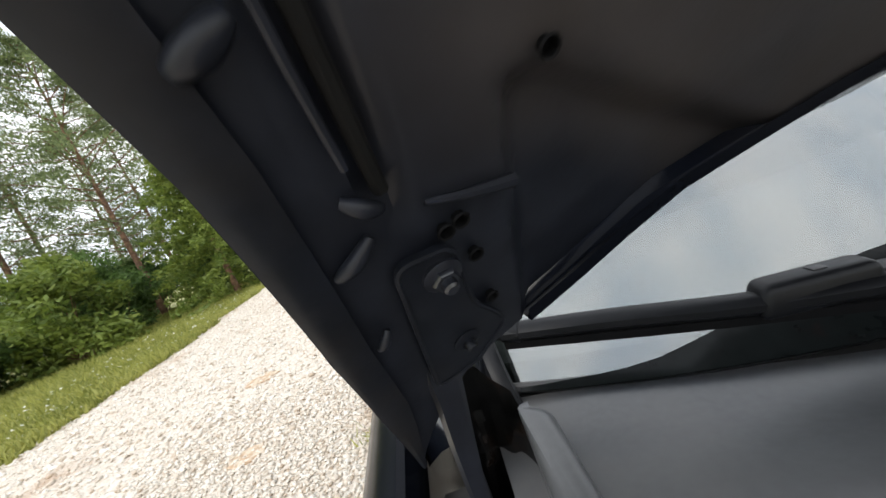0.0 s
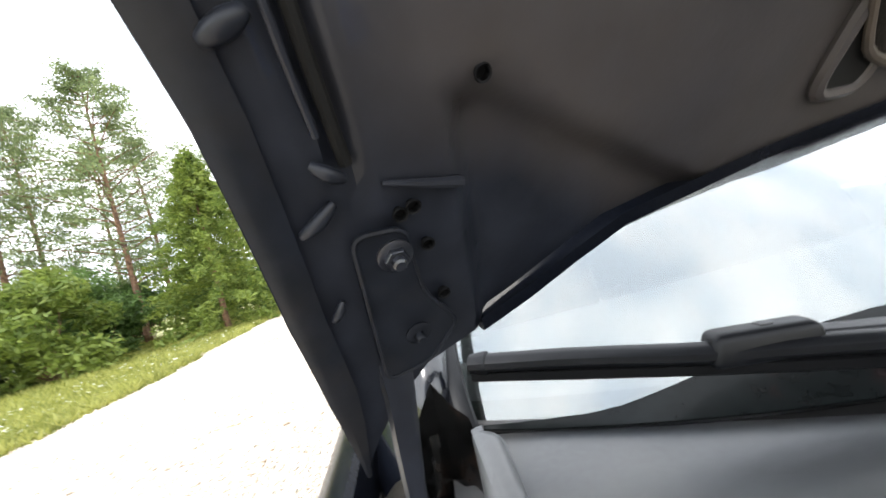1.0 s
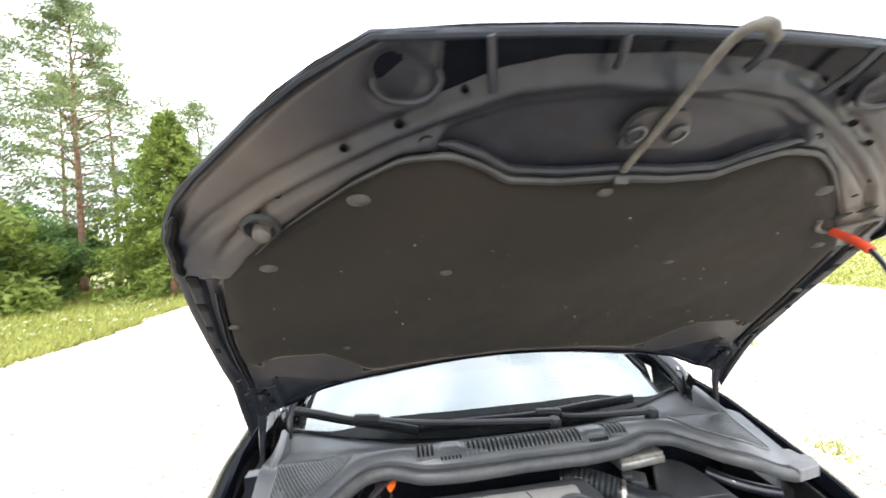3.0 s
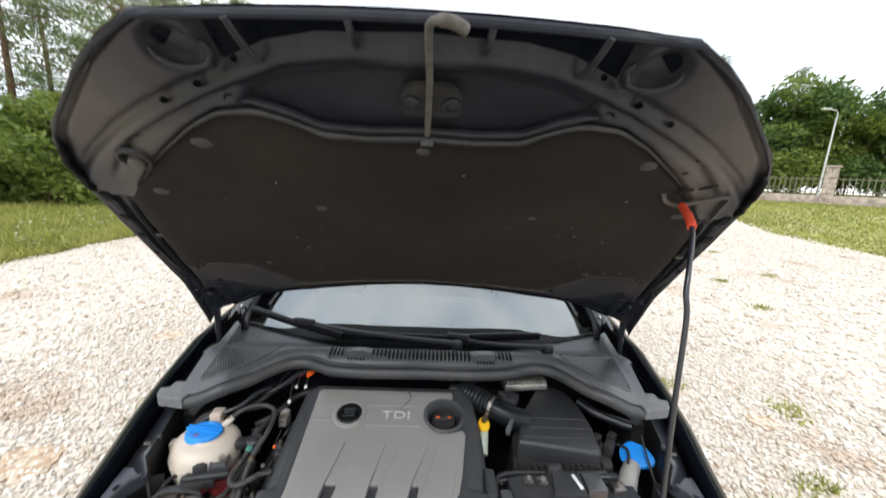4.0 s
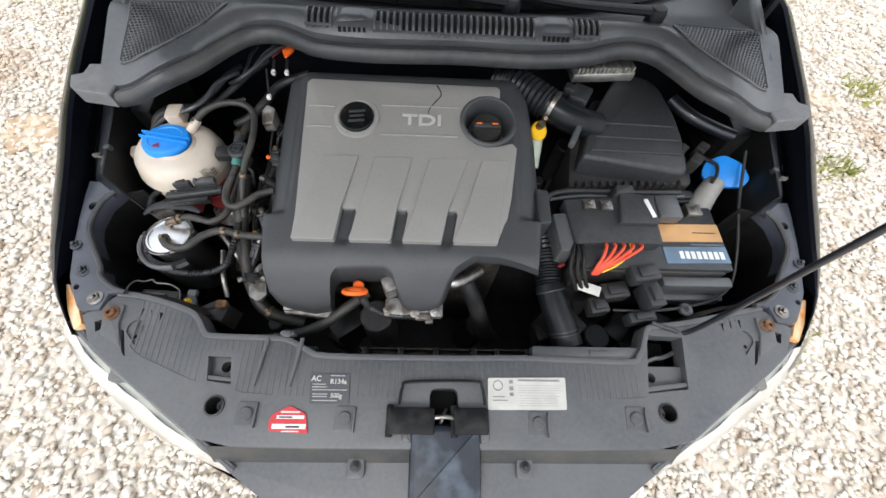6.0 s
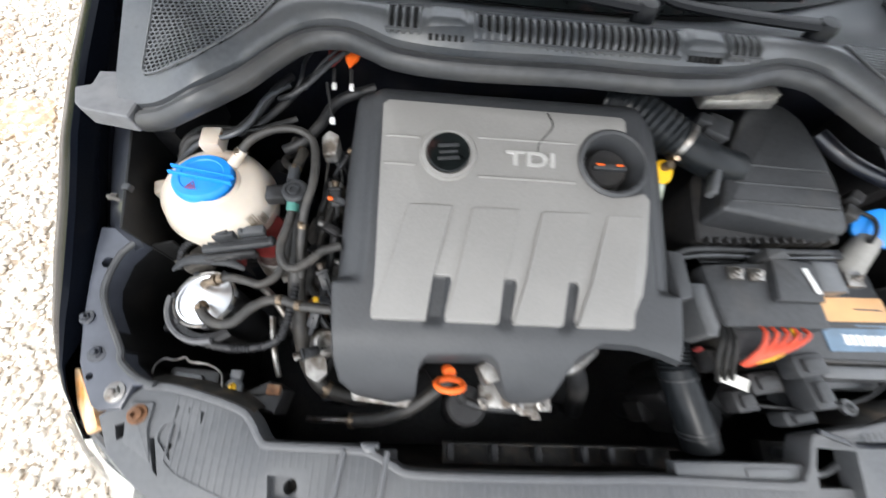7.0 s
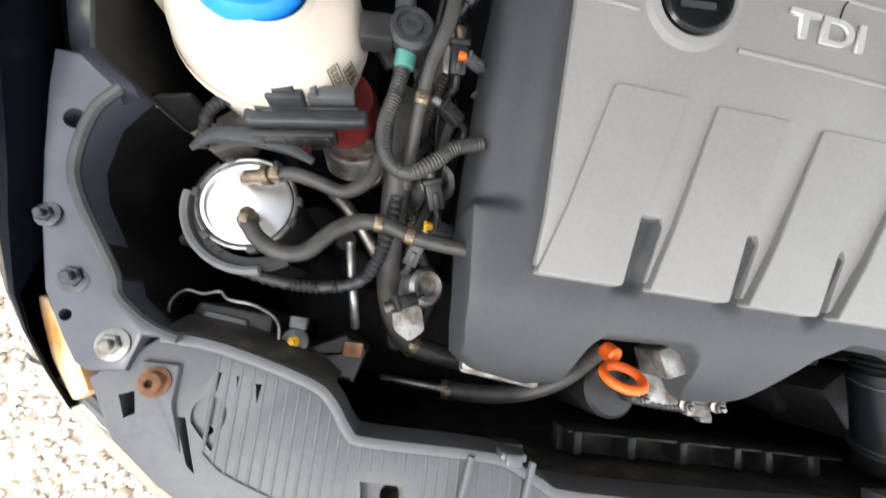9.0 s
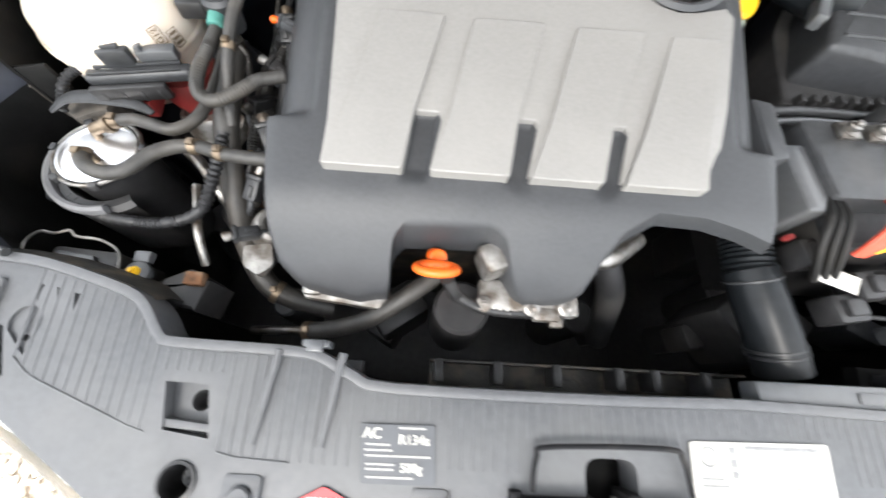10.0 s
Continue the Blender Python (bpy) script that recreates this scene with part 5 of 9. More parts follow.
# cowl vents: slats over dark sheets that stand for shaded depth
def cowl_bar(b, x, w, y0, y1, h, sink=-0.002):
    """A rib that follows the cowl from front to back."""
    rows = []
    for k in range(7):
        y = y0 + (y1 - y0) * k / 6
        z = cowl_z(x, y, 0.738)
        e = 0.35 if k in (0, 6) else 1.0
        rows.append([b.verts.new((x + dx * w, y, z + dz)) for dx, dz in ((-0.5, sink), (-0.42, h * e * 0.8), (-0.25, h * e), (0.25, h * e), (0.42, h * e * 0.8), (0.5, sink))])
    for a, c in zip(rows[:-1], rows[1:]):
        for k in range(5):
            b.faces.new((a[k], a[k + 1], c[k + 1], c[k]))
    b.faces.new(rows[0])
    b.faces.new(rows[-1][::-1])


def vent(x0, x1, y0, y1, n):
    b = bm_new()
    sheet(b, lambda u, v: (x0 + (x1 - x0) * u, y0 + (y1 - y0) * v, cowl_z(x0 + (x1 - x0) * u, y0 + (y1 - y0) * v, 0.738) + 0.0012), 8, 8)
    part("vent_shade", b, DARK, cowl, "dark sheet on the cowl for the vent's shaded depth")
    step = (x1 - x0) / n
    for i in range(n + 1):
        b = bm_new()
        cowl_bar(b, x0 + step * i, step * 0.46, y0 - 0.003, y1 + 0.003, 0.0048)
        part("slat", b, PLASTIC_G, cowl)
    for y in (y0 - 0.001, y1 + 0.001):
        b = bm_new()
        tube(b, [(x, y, cowl_z(x, y, 0.738) + 0.002) for x in np.linspace(x0 - step * 0.3, x1 + step * 0.3, 8)], 0.0026, 6, 2)
        part("vent_rim", b, PLASTIC_G, cowl)


vent(-0.148, 0.148, 0.757, 0.795, 25)
vent(-0.272, -0.228, 0.762, 0.800, 4)
vent(0.228, 0.272, 0.762, 0.800, 4)
for x0 in (-0.212, 0.168):
    # dark blocks on the cowl stand for the shade in drain slots
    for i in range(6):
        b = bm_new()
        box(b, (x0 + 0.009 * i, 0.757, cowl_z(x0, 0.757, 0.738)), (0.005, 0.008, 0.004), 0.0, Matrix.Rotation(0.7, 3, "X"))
        part("drain_slot_shade", b, DARK, cowl)
    b = bm_new()
    sheet(b, lambda u, v: (x0 - 0.008 + 0.062 * u, 0.766 + 0.05 * v, cowl_z(x0, 0.766 + 0.05 * v, 0.738) + 0.0045 * min(1.0, 6 * min(u, 1 - u, v, 1 - v)) - 0.0008), 16, 14)
    part("service_cap", b, PLASTIC_G, cowl, "smooth raised plastic pad between the vents")


def inside(p, poly):
    c = False
    for a, q in zip(poly, poly[1:] + poly[:1]):
        if (a[1] > p[1]) != (q[1] > p[1]) and p[0] < (q[0] - a[0]) * (p[1] - a[1]) / (q[1] - a[1]) + a[0]:
            c = not c
    return c


for sx in (-1, 1):
    poly = [(sx * x, y) for x, y in ((0.604, 0.812), (0.597, 0.782), (0.590, 0.674), (0.567, 0.671), (0.528, 0.675), (0.511, 0.680), (0.495, 0.693), (0.472, 0.722), (0.449, 0.753), (0.431, 0.802), (0.428, 0.812))]
    gz = lambda x, y: cowl_z(x, y, float(np.interp(x, [p.x for p in seal_line], [p.y for p in seal_line])))
    # a perforated sheet of hexagonal cells with a hole in each, over cells painted dark as shade
    b, dk = bm_new(), bm_new()
    pit, hr = 0.0074, 0.0030
    R = pit / math.sqrt(3)
    for i in range(-2, 30):
        for j in range(-2, 32):
            cx = 0.41 + i * pit + (0.5 * pit if j % 2 else 0)
            cy = 0.630 + j * R * 1.5
            if not inside((sx * cx, cy), poly):
                continue
            six = [(math.sin(math.pi / 3 * k), math.cos(math.pi / 3 * k)) for k in range(6)]
            z = lambda a, c: gz(a, c) + 0.0032
            ov = [b.verts.new((sx * cx + R * p, cy + R * q, z(sx * cx + R * p, cy + R * q))) for p, q in six]
            iv = [b.verts.new((sx * cx + hr * p, cy + hr * q, z(sx * cx + hr * p, cy + hr * q))) for p, q in six]
            lv2 = [b.verts.new((w.co.x, w.co.y, w.co.z - 0.0016)) for w in iv]
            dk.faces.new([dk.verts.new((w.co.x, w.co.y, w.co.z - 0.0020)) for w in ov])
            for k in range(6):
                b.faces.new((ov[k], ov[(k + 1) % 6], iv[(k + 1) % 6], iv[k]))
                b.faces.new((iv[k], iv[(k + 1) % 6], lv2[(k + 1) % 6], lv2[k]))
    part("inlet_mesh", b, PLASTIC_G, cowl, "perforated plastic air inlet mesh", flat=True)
    part("mesh_shade", dk, DARK, cowl, "dark sheet under the mesh for the inlet's shaded depth")
    b = bm_new()
    ring = [(x, y, gz(x, y) + 0.002) for x, y in rounded(poly, 0.012)]
    ring.append(ring[0])
    tube(b, ring, 0.0022, 6, 1)
    part("mesh_frame", b, PLASTIC_G, cowl)

# foam blocks at the ends of the seal
for sx in (-1, 1):
    blk = thing("foam_block", "grey foam gap filler at the end of the rubber seal", "foam block", (sx * 0.64, 0.645, 0.93), "foam blocks")
    b = bm_new()
    prism(b, rounded([(sx * 0.664, 0.626), (sx * 0.600, 0.616), (sx * 0.597, 0.650), (sx * 0.612, 0.660), (sx * 0.629, 0.668), (sx * 0.641, 0.697), (sx * 0.667, 0.695), (sx * 0.667, 0.670), (sx * 0.686, 0.663), (sx * 0.675, 0.636)], 0.0015, 1), 0.935, 0.962, 0.002, 1)
    prism(b, rounded([(sx * 0.597, 0.653), (sx * 0.606, 0.687), (sx * 0.618, 0.682), (sx * 0.625, 0.670), (sx * 0.611, 0.663)], 0.0015, 1), 0.932, 0.955, 0.002, 1)
    part("foam", b, FOAM, blk, flat=True)

# ---- wipers ----
def wiper(tip, joint, end, pivot, label):
    root = thing("wiper", label, "wiper", pivot, "windshield wipers")
    t_, j_, e_, p_ = Vector(tip), Vector(joint), Vector(end), Vector(pivot)
    b = bm_new()
    tube(b, [t_, t_.lerp(j_, 0.5) + Vector((0, -0.002, 0.002)), j_, j_.lerp(e_, 0.5) + Vector((0, 0, 0.002)), e_], lambda t: 0.0105, 10, 6, flat=0.8)
    blade = part("blade", b, WIPERMAT, root, "flat-type black wiper blade")
    b = bm_new()
    tube(b, [t_ + Vector((0, 0.002, -0.012)), j_ + Vector((0, 0.002, -0.012)), e_ + Vector((0, 0.002, -0.012))], 0.0068, 6, 6)
    part("rubber_lip", b, LIPBLK, blade)
    b = bm_new()
    d = (t_ - j_).normalized()
    cyl(b, t_ + d * 0.001, t_ - d * 0.018, 0.0085, 0.0112, 14, 0.002)
    part("end_cap", b, WIPERMAT, blade)
    ax = (p_ - j_).normalized()
    rot = ax.to_track_quat("X", "Z").to_matrix()
    b = bm_new()
    box(b, j_ + ax * 0.040 + Vector((0, 0, 0.002)), (0.082, 0.026, 0.026), 0.006, rot, 0.86, 3)
    clip = part("joint_cover", b, WIPERMAT, root, "moulded joint cover with a square catch")
    b = bm_new()
    box(b, j_ + ax * 0.044 + Vector((0, 0, 0.0152)), (0.009, 0.009, 0.0015), 0.0005, rot)
    part("catch", b, PLASTIC_D, clip)
    b = bm_new()
    tube(b, [j_ + ax * 0.060 + Vector((0, 0, 0.003)), j_.lerp(p_, 0.32) + Vector((0, 0.002, -0.006)), j_.lerp(p_, 0.6) + Vector((0, 0, -0.004)), p_ + Vector((0, 0, 0.004))], lambda t: 0.010 + 0.004 * t, 8, 6, flat=0.6)
    part("arm", b, WIPERMAT, root, "black steel wiper arm")
    b = bm_new()
    lathe(b, [(0.018, -0.03), (0.018, 0.004), (0.014, 0.012), (0.0, 0.014)], p_, seg=20)
    part("pivot_cap", b, WIPERMAT, root)


wiper((-0.613, 1.016, 1.054), (-0.441, 0.942, 1.040), (-0.26, 0.888, 1.020), (0.11, 0.838, 1.022), "black wiper parked low at the corner of the glass")
wiper((-0.262, 0.905, 1.018), (0.075, 0.893, 1.022), (0.395, 0.915, 1.030), (0.40, 0.838, 1.018), "black wiper parked across the middle of the glass")


# ---- hood ----
half_w = lerp_table([(1.00, 0.701), (1.04, 0.700), (1.10, 0.698), (1.15, 0.694), (1.19, 0.688), (1.22, 0.6835), (1.245, 0.682), (1.27, 0.681), (1.32, 0.674), (1.37, 0.664), (1.42, 0.652), (1.48, 0.631), (1.51, 0.618), (1.545, 0.602), (1.57, 0.578), (1.595, 0.545), (1.626, 0.485), (1.660, 0.418), (1.686, 0.352), (1.701, 0.300), (1.713, 0.285)])
hood_foot = lerp_table([(0.0, 1.212), (0.15, 1.208), (0.30, 1.199), (0.45, 1.186), (0.60, 1.174), (0.74, 1.156), (0.83, 1.126), (0.877, 1.114), (0.92, 1.104), (0.951, 1.085), (0.972, 1.068), (0.988, 1.052), (1.0, 1.036)])


def hood_y(x, z):
    """Where the hood's underside lies at the height z: bowed along its length and crowned across."""
    q = z - 1.3
    return 0.7798 - 1.1915 * q - 0.6574 * q * q + 0.2897 * q ** 3 - (0.0684 - 0.1354 * q + 0.1236 * q * q) * abs(x / 0.66) ** 2.5


def hood_n(z, x=0.0):
    """The direction out of the hood's underside, towards the engine."""
    dz = (hood_y(x, z + 0.02) - hood_y(x, z - 0.02)) / 0.04
    dx = (hood_y(x + 0.01, z) - hood_y(x - 0.01, z)) / 0.02
    return Vector((dx, -1, dz)).normalized()


def hood_pt(x, z, off=0.0):
    """A point on the hood's underside, off metres proud of it."""
    return Vector((x, hood_y(x, z), z)) + hood_n(z, x) * off


def hood_uv(u, v):
    s = 2 * u - 1
    zf = hood_foot(abs(s))
    zt = 1.706 - 0.008 * s * s
    z = zf + (zt - zf) * v
    return hood_pt(s * half_w(z), z)


hood = thing("hood", "black hood raised on its hinges, dusty inside with a felt liner", "hood", (0, 0.93, 1.02))
b = bm_new()


def inner_uv(u, v):
    s = 2 * u - 1
    p = hood_uv(u, v)
    q = (p.z - 1.0)
    w = half_w(p.z)
    x = abs(p.x)
    # pressed relief: a groove beside the border, a hollow by the hinge, arched bands, a sunk middle and a recessed nose
    def step(d, w=0.005):
        t = min(1.0, max(0.0, d / w * 0.5 + 0.5))
        return t * t * (3 - 2 * t)
    z = p.z
    o = -0.009 * math.exp(-((x - groove_x(z)) / 0.0036) ** 2) * step(z - 1.203, 0.02) * (1 - step(z - 1.47, 0.04))
    o -= 0.005 * math.exp(-((x - (w - 0.016)) / 0.005) ** 2) * step(z - 1.56, 0.02)
    hol = min(z - 1.05, 0.602 - x, 1.2180 - z, ((x - 0.475) * 0.39 - (z - 1.174)) * 0.93)
    o -= 0.012 * step(hol, 0.007)
    a1, a2 = arc_out(x), arc_in(x)
    above = step(z - felt_top(x) - 0.004)
    o += 0.008 * above * step(a1 - z, 0.008) * step(0.62 - x, 0.05)
    o -= 0.009 * math.exp(-((z - a2) / 0.0045) ** 2) * step(0.53 - x, 0.03) * step(x - 0.06, 0.05)
    o -= 0.007 * math.exp(-((z - a1 - 0.004) / 0.005) ** 2) * step(0.56 - x, 0.03)
    o -= 0.016 * above * step(a2 - 0.004 - z, 0.006) * step(0.240 - x, 0.012)
    o -= 0.012 * step(z - a1 - 0.007) * step(1.700 - z, 0.004) * step(0.250 - x, 0.008)
    o -= 0.010 * step(0.016 - math.hypot((x - 0.288) * 0.55, z - 1.674), 0.005)
    return p + hood_n(z, p.x) * (o + 0.001)


groove_x = lerp_table([(1.20, 0.647), (1.24, 0.646), (1.30, 0.639), (1.357, 0.627), (1.43, 0.601), (1.48, 0.577)])
felt_top = lerp_table([(0.0, 1.603), (0.08, 1.600), (0.15, 1.603), (0.19, 1.617), (0.23, 1.626), (0.286, 1.622), (0.345, 1.602), (0.412, 1.571), (0.45, 1.552), (0.482, 1.532), (0.52, 1.508), (0.545, 1.480)])
arc_out = lerp_table([(0.0, 1.684), (0.122, 1.681), (0.184, 1.673), (0.268, 1.651), (0.38, 1.620), (0.454, 1.594), (0.537, 1.557), (0.60, 1.520)])
arc_in = lerp_table([(0.0, 1.674), (0.08, 1.672), (0.166, 1.665), (0.235, 1.649), (0.29, 1.635), (0.329, 1.623), (0.39, 1.603), (0.455, 1.579), (0.514, 1.546), (0.56, 1.515)])
sheet(b, inner_uv, 300, 220)
inner = part("inner_panel", b, HOODIN, hood, "black pressed inner panel with brown dust")
b = bm_new()
sheet(b, lambda u, v: hood_uv(u, v) - hood_n(hood_uv(u, v).z, hood_uv(u, v).x) * (0.003 + 0.007 * min(1.0, 8 * min(u, 1 - u)) + 0.036 * math.sin(math.pi * min(v + 0.08, 1)) * (1 - (2 * u - 1) ** 4)), 50, 40)
part("outer_skin", b, PAINT, hood, "glossy black outer skin")
rimline = [hood_uv(0, v) for v in np.linspace(0, 1, 30)] + [hood_uv(u, 1) for u in np.linspace(0, 1, 24)][1:] + [hood_uv(1, v) for v in np.linspace(1, 0, 30)][1:]
b = bm_new()
rows = []
for i, p in enumerate(rimline):
    n_ = hood_n(p.z, p.x)
    t = (rimline[min(i + 1, len(rimline) - 1)] - rimline[max(i - 1, 0)]).normalized()
    o = n_.cross(t).normalized()
    if o.x * p.x < 0 and abs(p.x) > 0.32:
        o = -o
    if abs(p.x) <= 0.32 and o.z < 0:
        o = -o
    k = min(1.0, max(0.03, (p.z - 1.022) / 0.075)) if abs(p.x) > 0.6 else 1.0
    up = min(1.0, max(0.0, (p.z - 1.49) / 0.05))
    rows.append([b.verts.new(p + o * a * k + n_ * c * (0.3 + 0.7 * k)) for a, c in ((-0.016 + 0.009 * up, 0.0045), (-0.006 + 0.002 * up, 0.006), (-0.001, 0.0035), (0.000, -0.003), (-0.002, -0.009), (-0.010, -0.014))])
for a, c in zip(rows[:-1], rows[1:]):
    for k in range(5):
        b.faces.new((a[k], a[k + 1], c[k + 1], c[k]))
part("hem", b, HOODEDGE, hood, "folded black hood edge")
# rear edge: a smooth rolled rim over the glass
b = bm_new()
foot = [hood_uv(u, 0) for u in np.linspace(0.065, 0.935, 40)]
rows = []
for p in foot:
    n_ = hood_n(p.z, p.x)
    d = (hood_pt(p.x, p.z - 0.01) - hood_pt(p.x, p.z + 0.01)).normalized()
    k = min(1.0, max(0.12, (0.60 - abs(p.x)) / 0.22))
    rows.append([b.verts.new(p + n_ * a + d * c) for a, c in ((0.004, -0.010), (0.0065, -0.002), (0.003, 0.008 * k), (-0.003, 0.022 * k), (-0.003 - 0.012 * k, 0.036 * k), (-0.004 - 0.022 * k, 0.046 * k + 0.001), (-0.008 - 0.028 * k, 0.040 * k), (-0.038, 0.016 * k))])
for a, c in zip(rows[:-1], rows[1:]):
    for k in range(7):
        b.faces.new((a[k], a[k + 1], c[k + 1], c[k]))
part("rear_edge", b, PAINT, hood, "rolled black rear hood edge")

# felt liner
felt_bot = lerp_table([(0.0, 1.229), (0.2, 1.219), (0.35, 1.206), (0.385, 1.214), (0.425, 1.250), (0.47, 1.286), (0.566, 1.294), (0.60, 1.284), (0.632, 1.276)])
felt_half = lerp_table([(1.20, 0.632), (1.30, 0.630), (1.36, 0.618), (1.43, 0.594), (1.48, 0.569), (1.53, 0.545), (1.65, 0.545)])
b = bm_new()


def felt(u, v):
    s = 2 * u - 1
    z0, z1 = felt_bot(abs(s) * 0.632), felt_top(abs(s) * 0.545)
    z = z0 + (z1 - z0) * v
    x = s * felt_half(z)
    e = min(u, 1 - u, v * 0.5, (1 - v) * 0.5)
    o = 0.004 + 0.010 * min(1.0, e / 0.015) + 0.0025 * noise.noise((x * 6, z * 6, 1.0)) + 0.0012 * noise.noise((x * 25, z * 25, 2.0))
    return hood_pt(x, z, o)


sheet(b, felt, 80, 50)
liner = part("felt_liner", b, FELT, hood, "brownish black felt insulation liner, speckled with dust")
for px, pz, pr in [(-0.492, 1.504, 0.016), (-0.342, 1.588, 0.017), (-0.211, 1.478, 0.012), (0.228, 1.475, 0.012), (-0.600, 1.394, 0.011), (-0.420, 1.306, 0.010), (0.0, 1.590, 0.013),
                   (0.450, 1.302, 0.010), (0.614, 1.386, 0.011), (0.365, 1.583, 0.017), (0.507, 1.494, 0.013), (-0.17, 1.243, 0.008), (0.18, 1.243, 0.008)]:
    b = bm_new()
    n_ = hood_n(pz, px)
    pr *= 0.8
    lathe(b, [(pr, 0), (pr * 0.95, 0.002), (pr * 0.4, 0.0045), (0, 0.0048)], hood_pt(px, pz, 0.0125), n_.to_track_quat("Z", "Y").to_matrix(), 20, (1.15, 0.85))
    part("liner_clip", b, LINERCLIP, liner, "dusty push clip")
b = bm_new()
tube(b, [hood_pt(x, felt_bot(abs(x)) + 0.001, 0.0075) for x in np.linspace(-0.585, 0.585, 90)], lambda t: 0.0022 + 0.0010 * noise.noise((t * 30, 0.0, 3.0)), 8, 2)
part("liner_hem", b, HOODDUST, liner, "dusty pressed lower edge of the liner")
b = bm_new()
rg = random.Random(4)
for _ in range(70):
    x, z = rg.uniform(-0.54, 0.54), rg.uniform(1.27, 1.56)
    if z < felt_top(abs(x)) - 0.03:
        s = rg.choice([0.0006, 0.0008, 0.001, 0.0014])
        box(b, hood_pt(x, z, 0.0155), (s * rg.uniform(1, 3), s, s * rg.uniform(1, 3)), 0.0)
part("lint", b, CLIP, liner, "specks of pale lint", kind="stuff")

# pressed bead following the liner's top edge
b = bm_new()
tube(b, [hood_pt(x, felt_top(abs(x)) + 0.0095, 0.005) for x in np.linspace(-0.245, 0.245, 45)], lambda t: 0.0062 * min(1.0, 14 * min(t, 1 - t) + 0.3), 8, 2)
part("pressed_bead", b, HOODIN, inner)
# dark tube that paints the shadow gap between felt and bead
b = bm_new()
tube(b, [hood_pt(x, felt_top(abs(x)) + 0.002, 0.0095) for x in np.linspace(-0.50, 0.50, 55)], lambda t: 0.0010 + 0.0062 * math.sin(math.pi * t) ** 1.5, 8, 2)
part("liner_gap_shade", b, RUBBER_B, liner, "dark tube along the liner's upper edge for its shadow gap")
# nose ribs, pockets, borders and pressings
for sx in (-1, 1):
    for rx, z0, z1 in ((0.075, 1.687, 1.703), (0.200, 1.672, 1.701)):
        b = bm_new()
        tube(b, [hood_pt(sx * rx * 0.97, z0, 0.006), hood_pt(sx * rx, (z0 + z1) / 2, 0.009), hood_pt(sx * rx * 1.03, z1, 0.006)], 0.0045, 8)
        part("nose_rib", b, HOODIN, inner, "pressed rib")
    # the rim of the horn-shaped buffer pocket
    b = bm_new()
    tube(b, [hood_pt(sx * x_, z_, 0.0035) for x_, z_ in ((0.250, 1.683), (0.246, 1.676), (0.256, 1.667), (0.275, 1.663), (0.298, 1.664), (0.311, 1.670), (0.312, 1.677))], lambda t: 0.0025 + 0.0018 * math.sin(math.pi * t), 8, 4)
    part("buffer_pocket", b, HOODIN, inner, "pressed horn-shaped buffer pocket")
    # holes are shallow black cups, their shade put into the colour
    for hx, hz, hr in ((0.257, 1.636, 0.008), (0.288, 1.649, 0.0045), (0.440, 1.590, 0.0045), (0.350, 1.631, 0.004), (0.222, 1.672, 0.0035)):
        b = bm_new()
        lathe(b, [(hr * 1.25, 0.0005), (hr * 1.15, 0.0018), (hr, 0.0018), (hr * 0.95, -0.003), (0, -0.003)], hood_pt(sx * hx, hz, 0.0045), hood_n(hz, sx * hx).to_track_quat("Z", "Y").to_matrix(), 16)
        part("hole", b, LIPBLK, inner, "small pressed rim painted black for a hole's shade")
    # clean painted border outside the groove
    b = bm_new()
    bord = lerp_table([(1.21, 0.658), (1.30, 0.651), (1.36, 0.639), (1.43, 0.615), (1.48, 0.594), (1.54, 0.575)])
    sheet(b, lambda u, v: hood_pt(sx * (bord(1.255 + 0.275 * v) + (half_w(1.255 + 0.275 * v) - 0.012 - bord(1.255 + 0.275 * v)) * u), 1.255 + 0.275 * v, 0.0030 + 0.0056 * min(1.0, 4 * u, 4 * (1 - u) + 0.3, 3 * v, 4 * (1 - v))), 10, 30)
    part("side_border", b, HOODEDGE, inner, "blue-black painted side border")
    # black blocks along the side border, standing for square slots in shade
    for hx, hz, hs in ((0.606, 1.483, 0.0165), (0.624, 1.437, 0.0145), (0.641, 1.390, 0.0100), (0.658, 1.334, 0.0085)):
        b = bm_new()
        c = hood_pt(sx * hx, hz, 0.0082)
        box(b, c, (hs, 0.003, hs * 1.7), 0.0008, hood_n(hz, sx * hx).to_track_quat("-Y", "Z").to_matrix())
        part("slot", b, LIPBLK, inner, "black block standing for a square slot's shade")
    # dark strip laid in the groove, painting the shade of the crease
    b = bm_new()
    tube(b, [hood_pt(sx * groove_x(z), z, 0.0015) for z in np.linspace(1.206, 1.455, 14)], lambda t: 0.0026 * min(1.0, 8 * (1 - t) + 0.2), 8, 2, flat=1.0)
    part("groove_shade", b, DARK, inner, "dark strip in the pressed groove, its shade put into the colour")
    for dx in (0.0058,):
        b = bm_new()
        tube(b, [hood_pt(sx * (groove_x(z) + dx), z, 0.0044) for z in np.linspace(1.215, 1.46, 14)], 0.0014, 8, 2)
        part("groove_edge", b, HOODIN, inner, "rounded edge of the pressed groove")
    # embossed capsules near the hinge
    for (xa, za), (xb, zb), er in (((0.671, 1.187), (0.656, 1.196), 0.0030), ((0.658, 1.208), (0.649, 1.203), 0.0030), ((0.676, 1.150), (0.669, 1.158), 0.0022), ((0.669, 1.236), (0.656, 1.241), 0.0036)):
        b = bm_new()
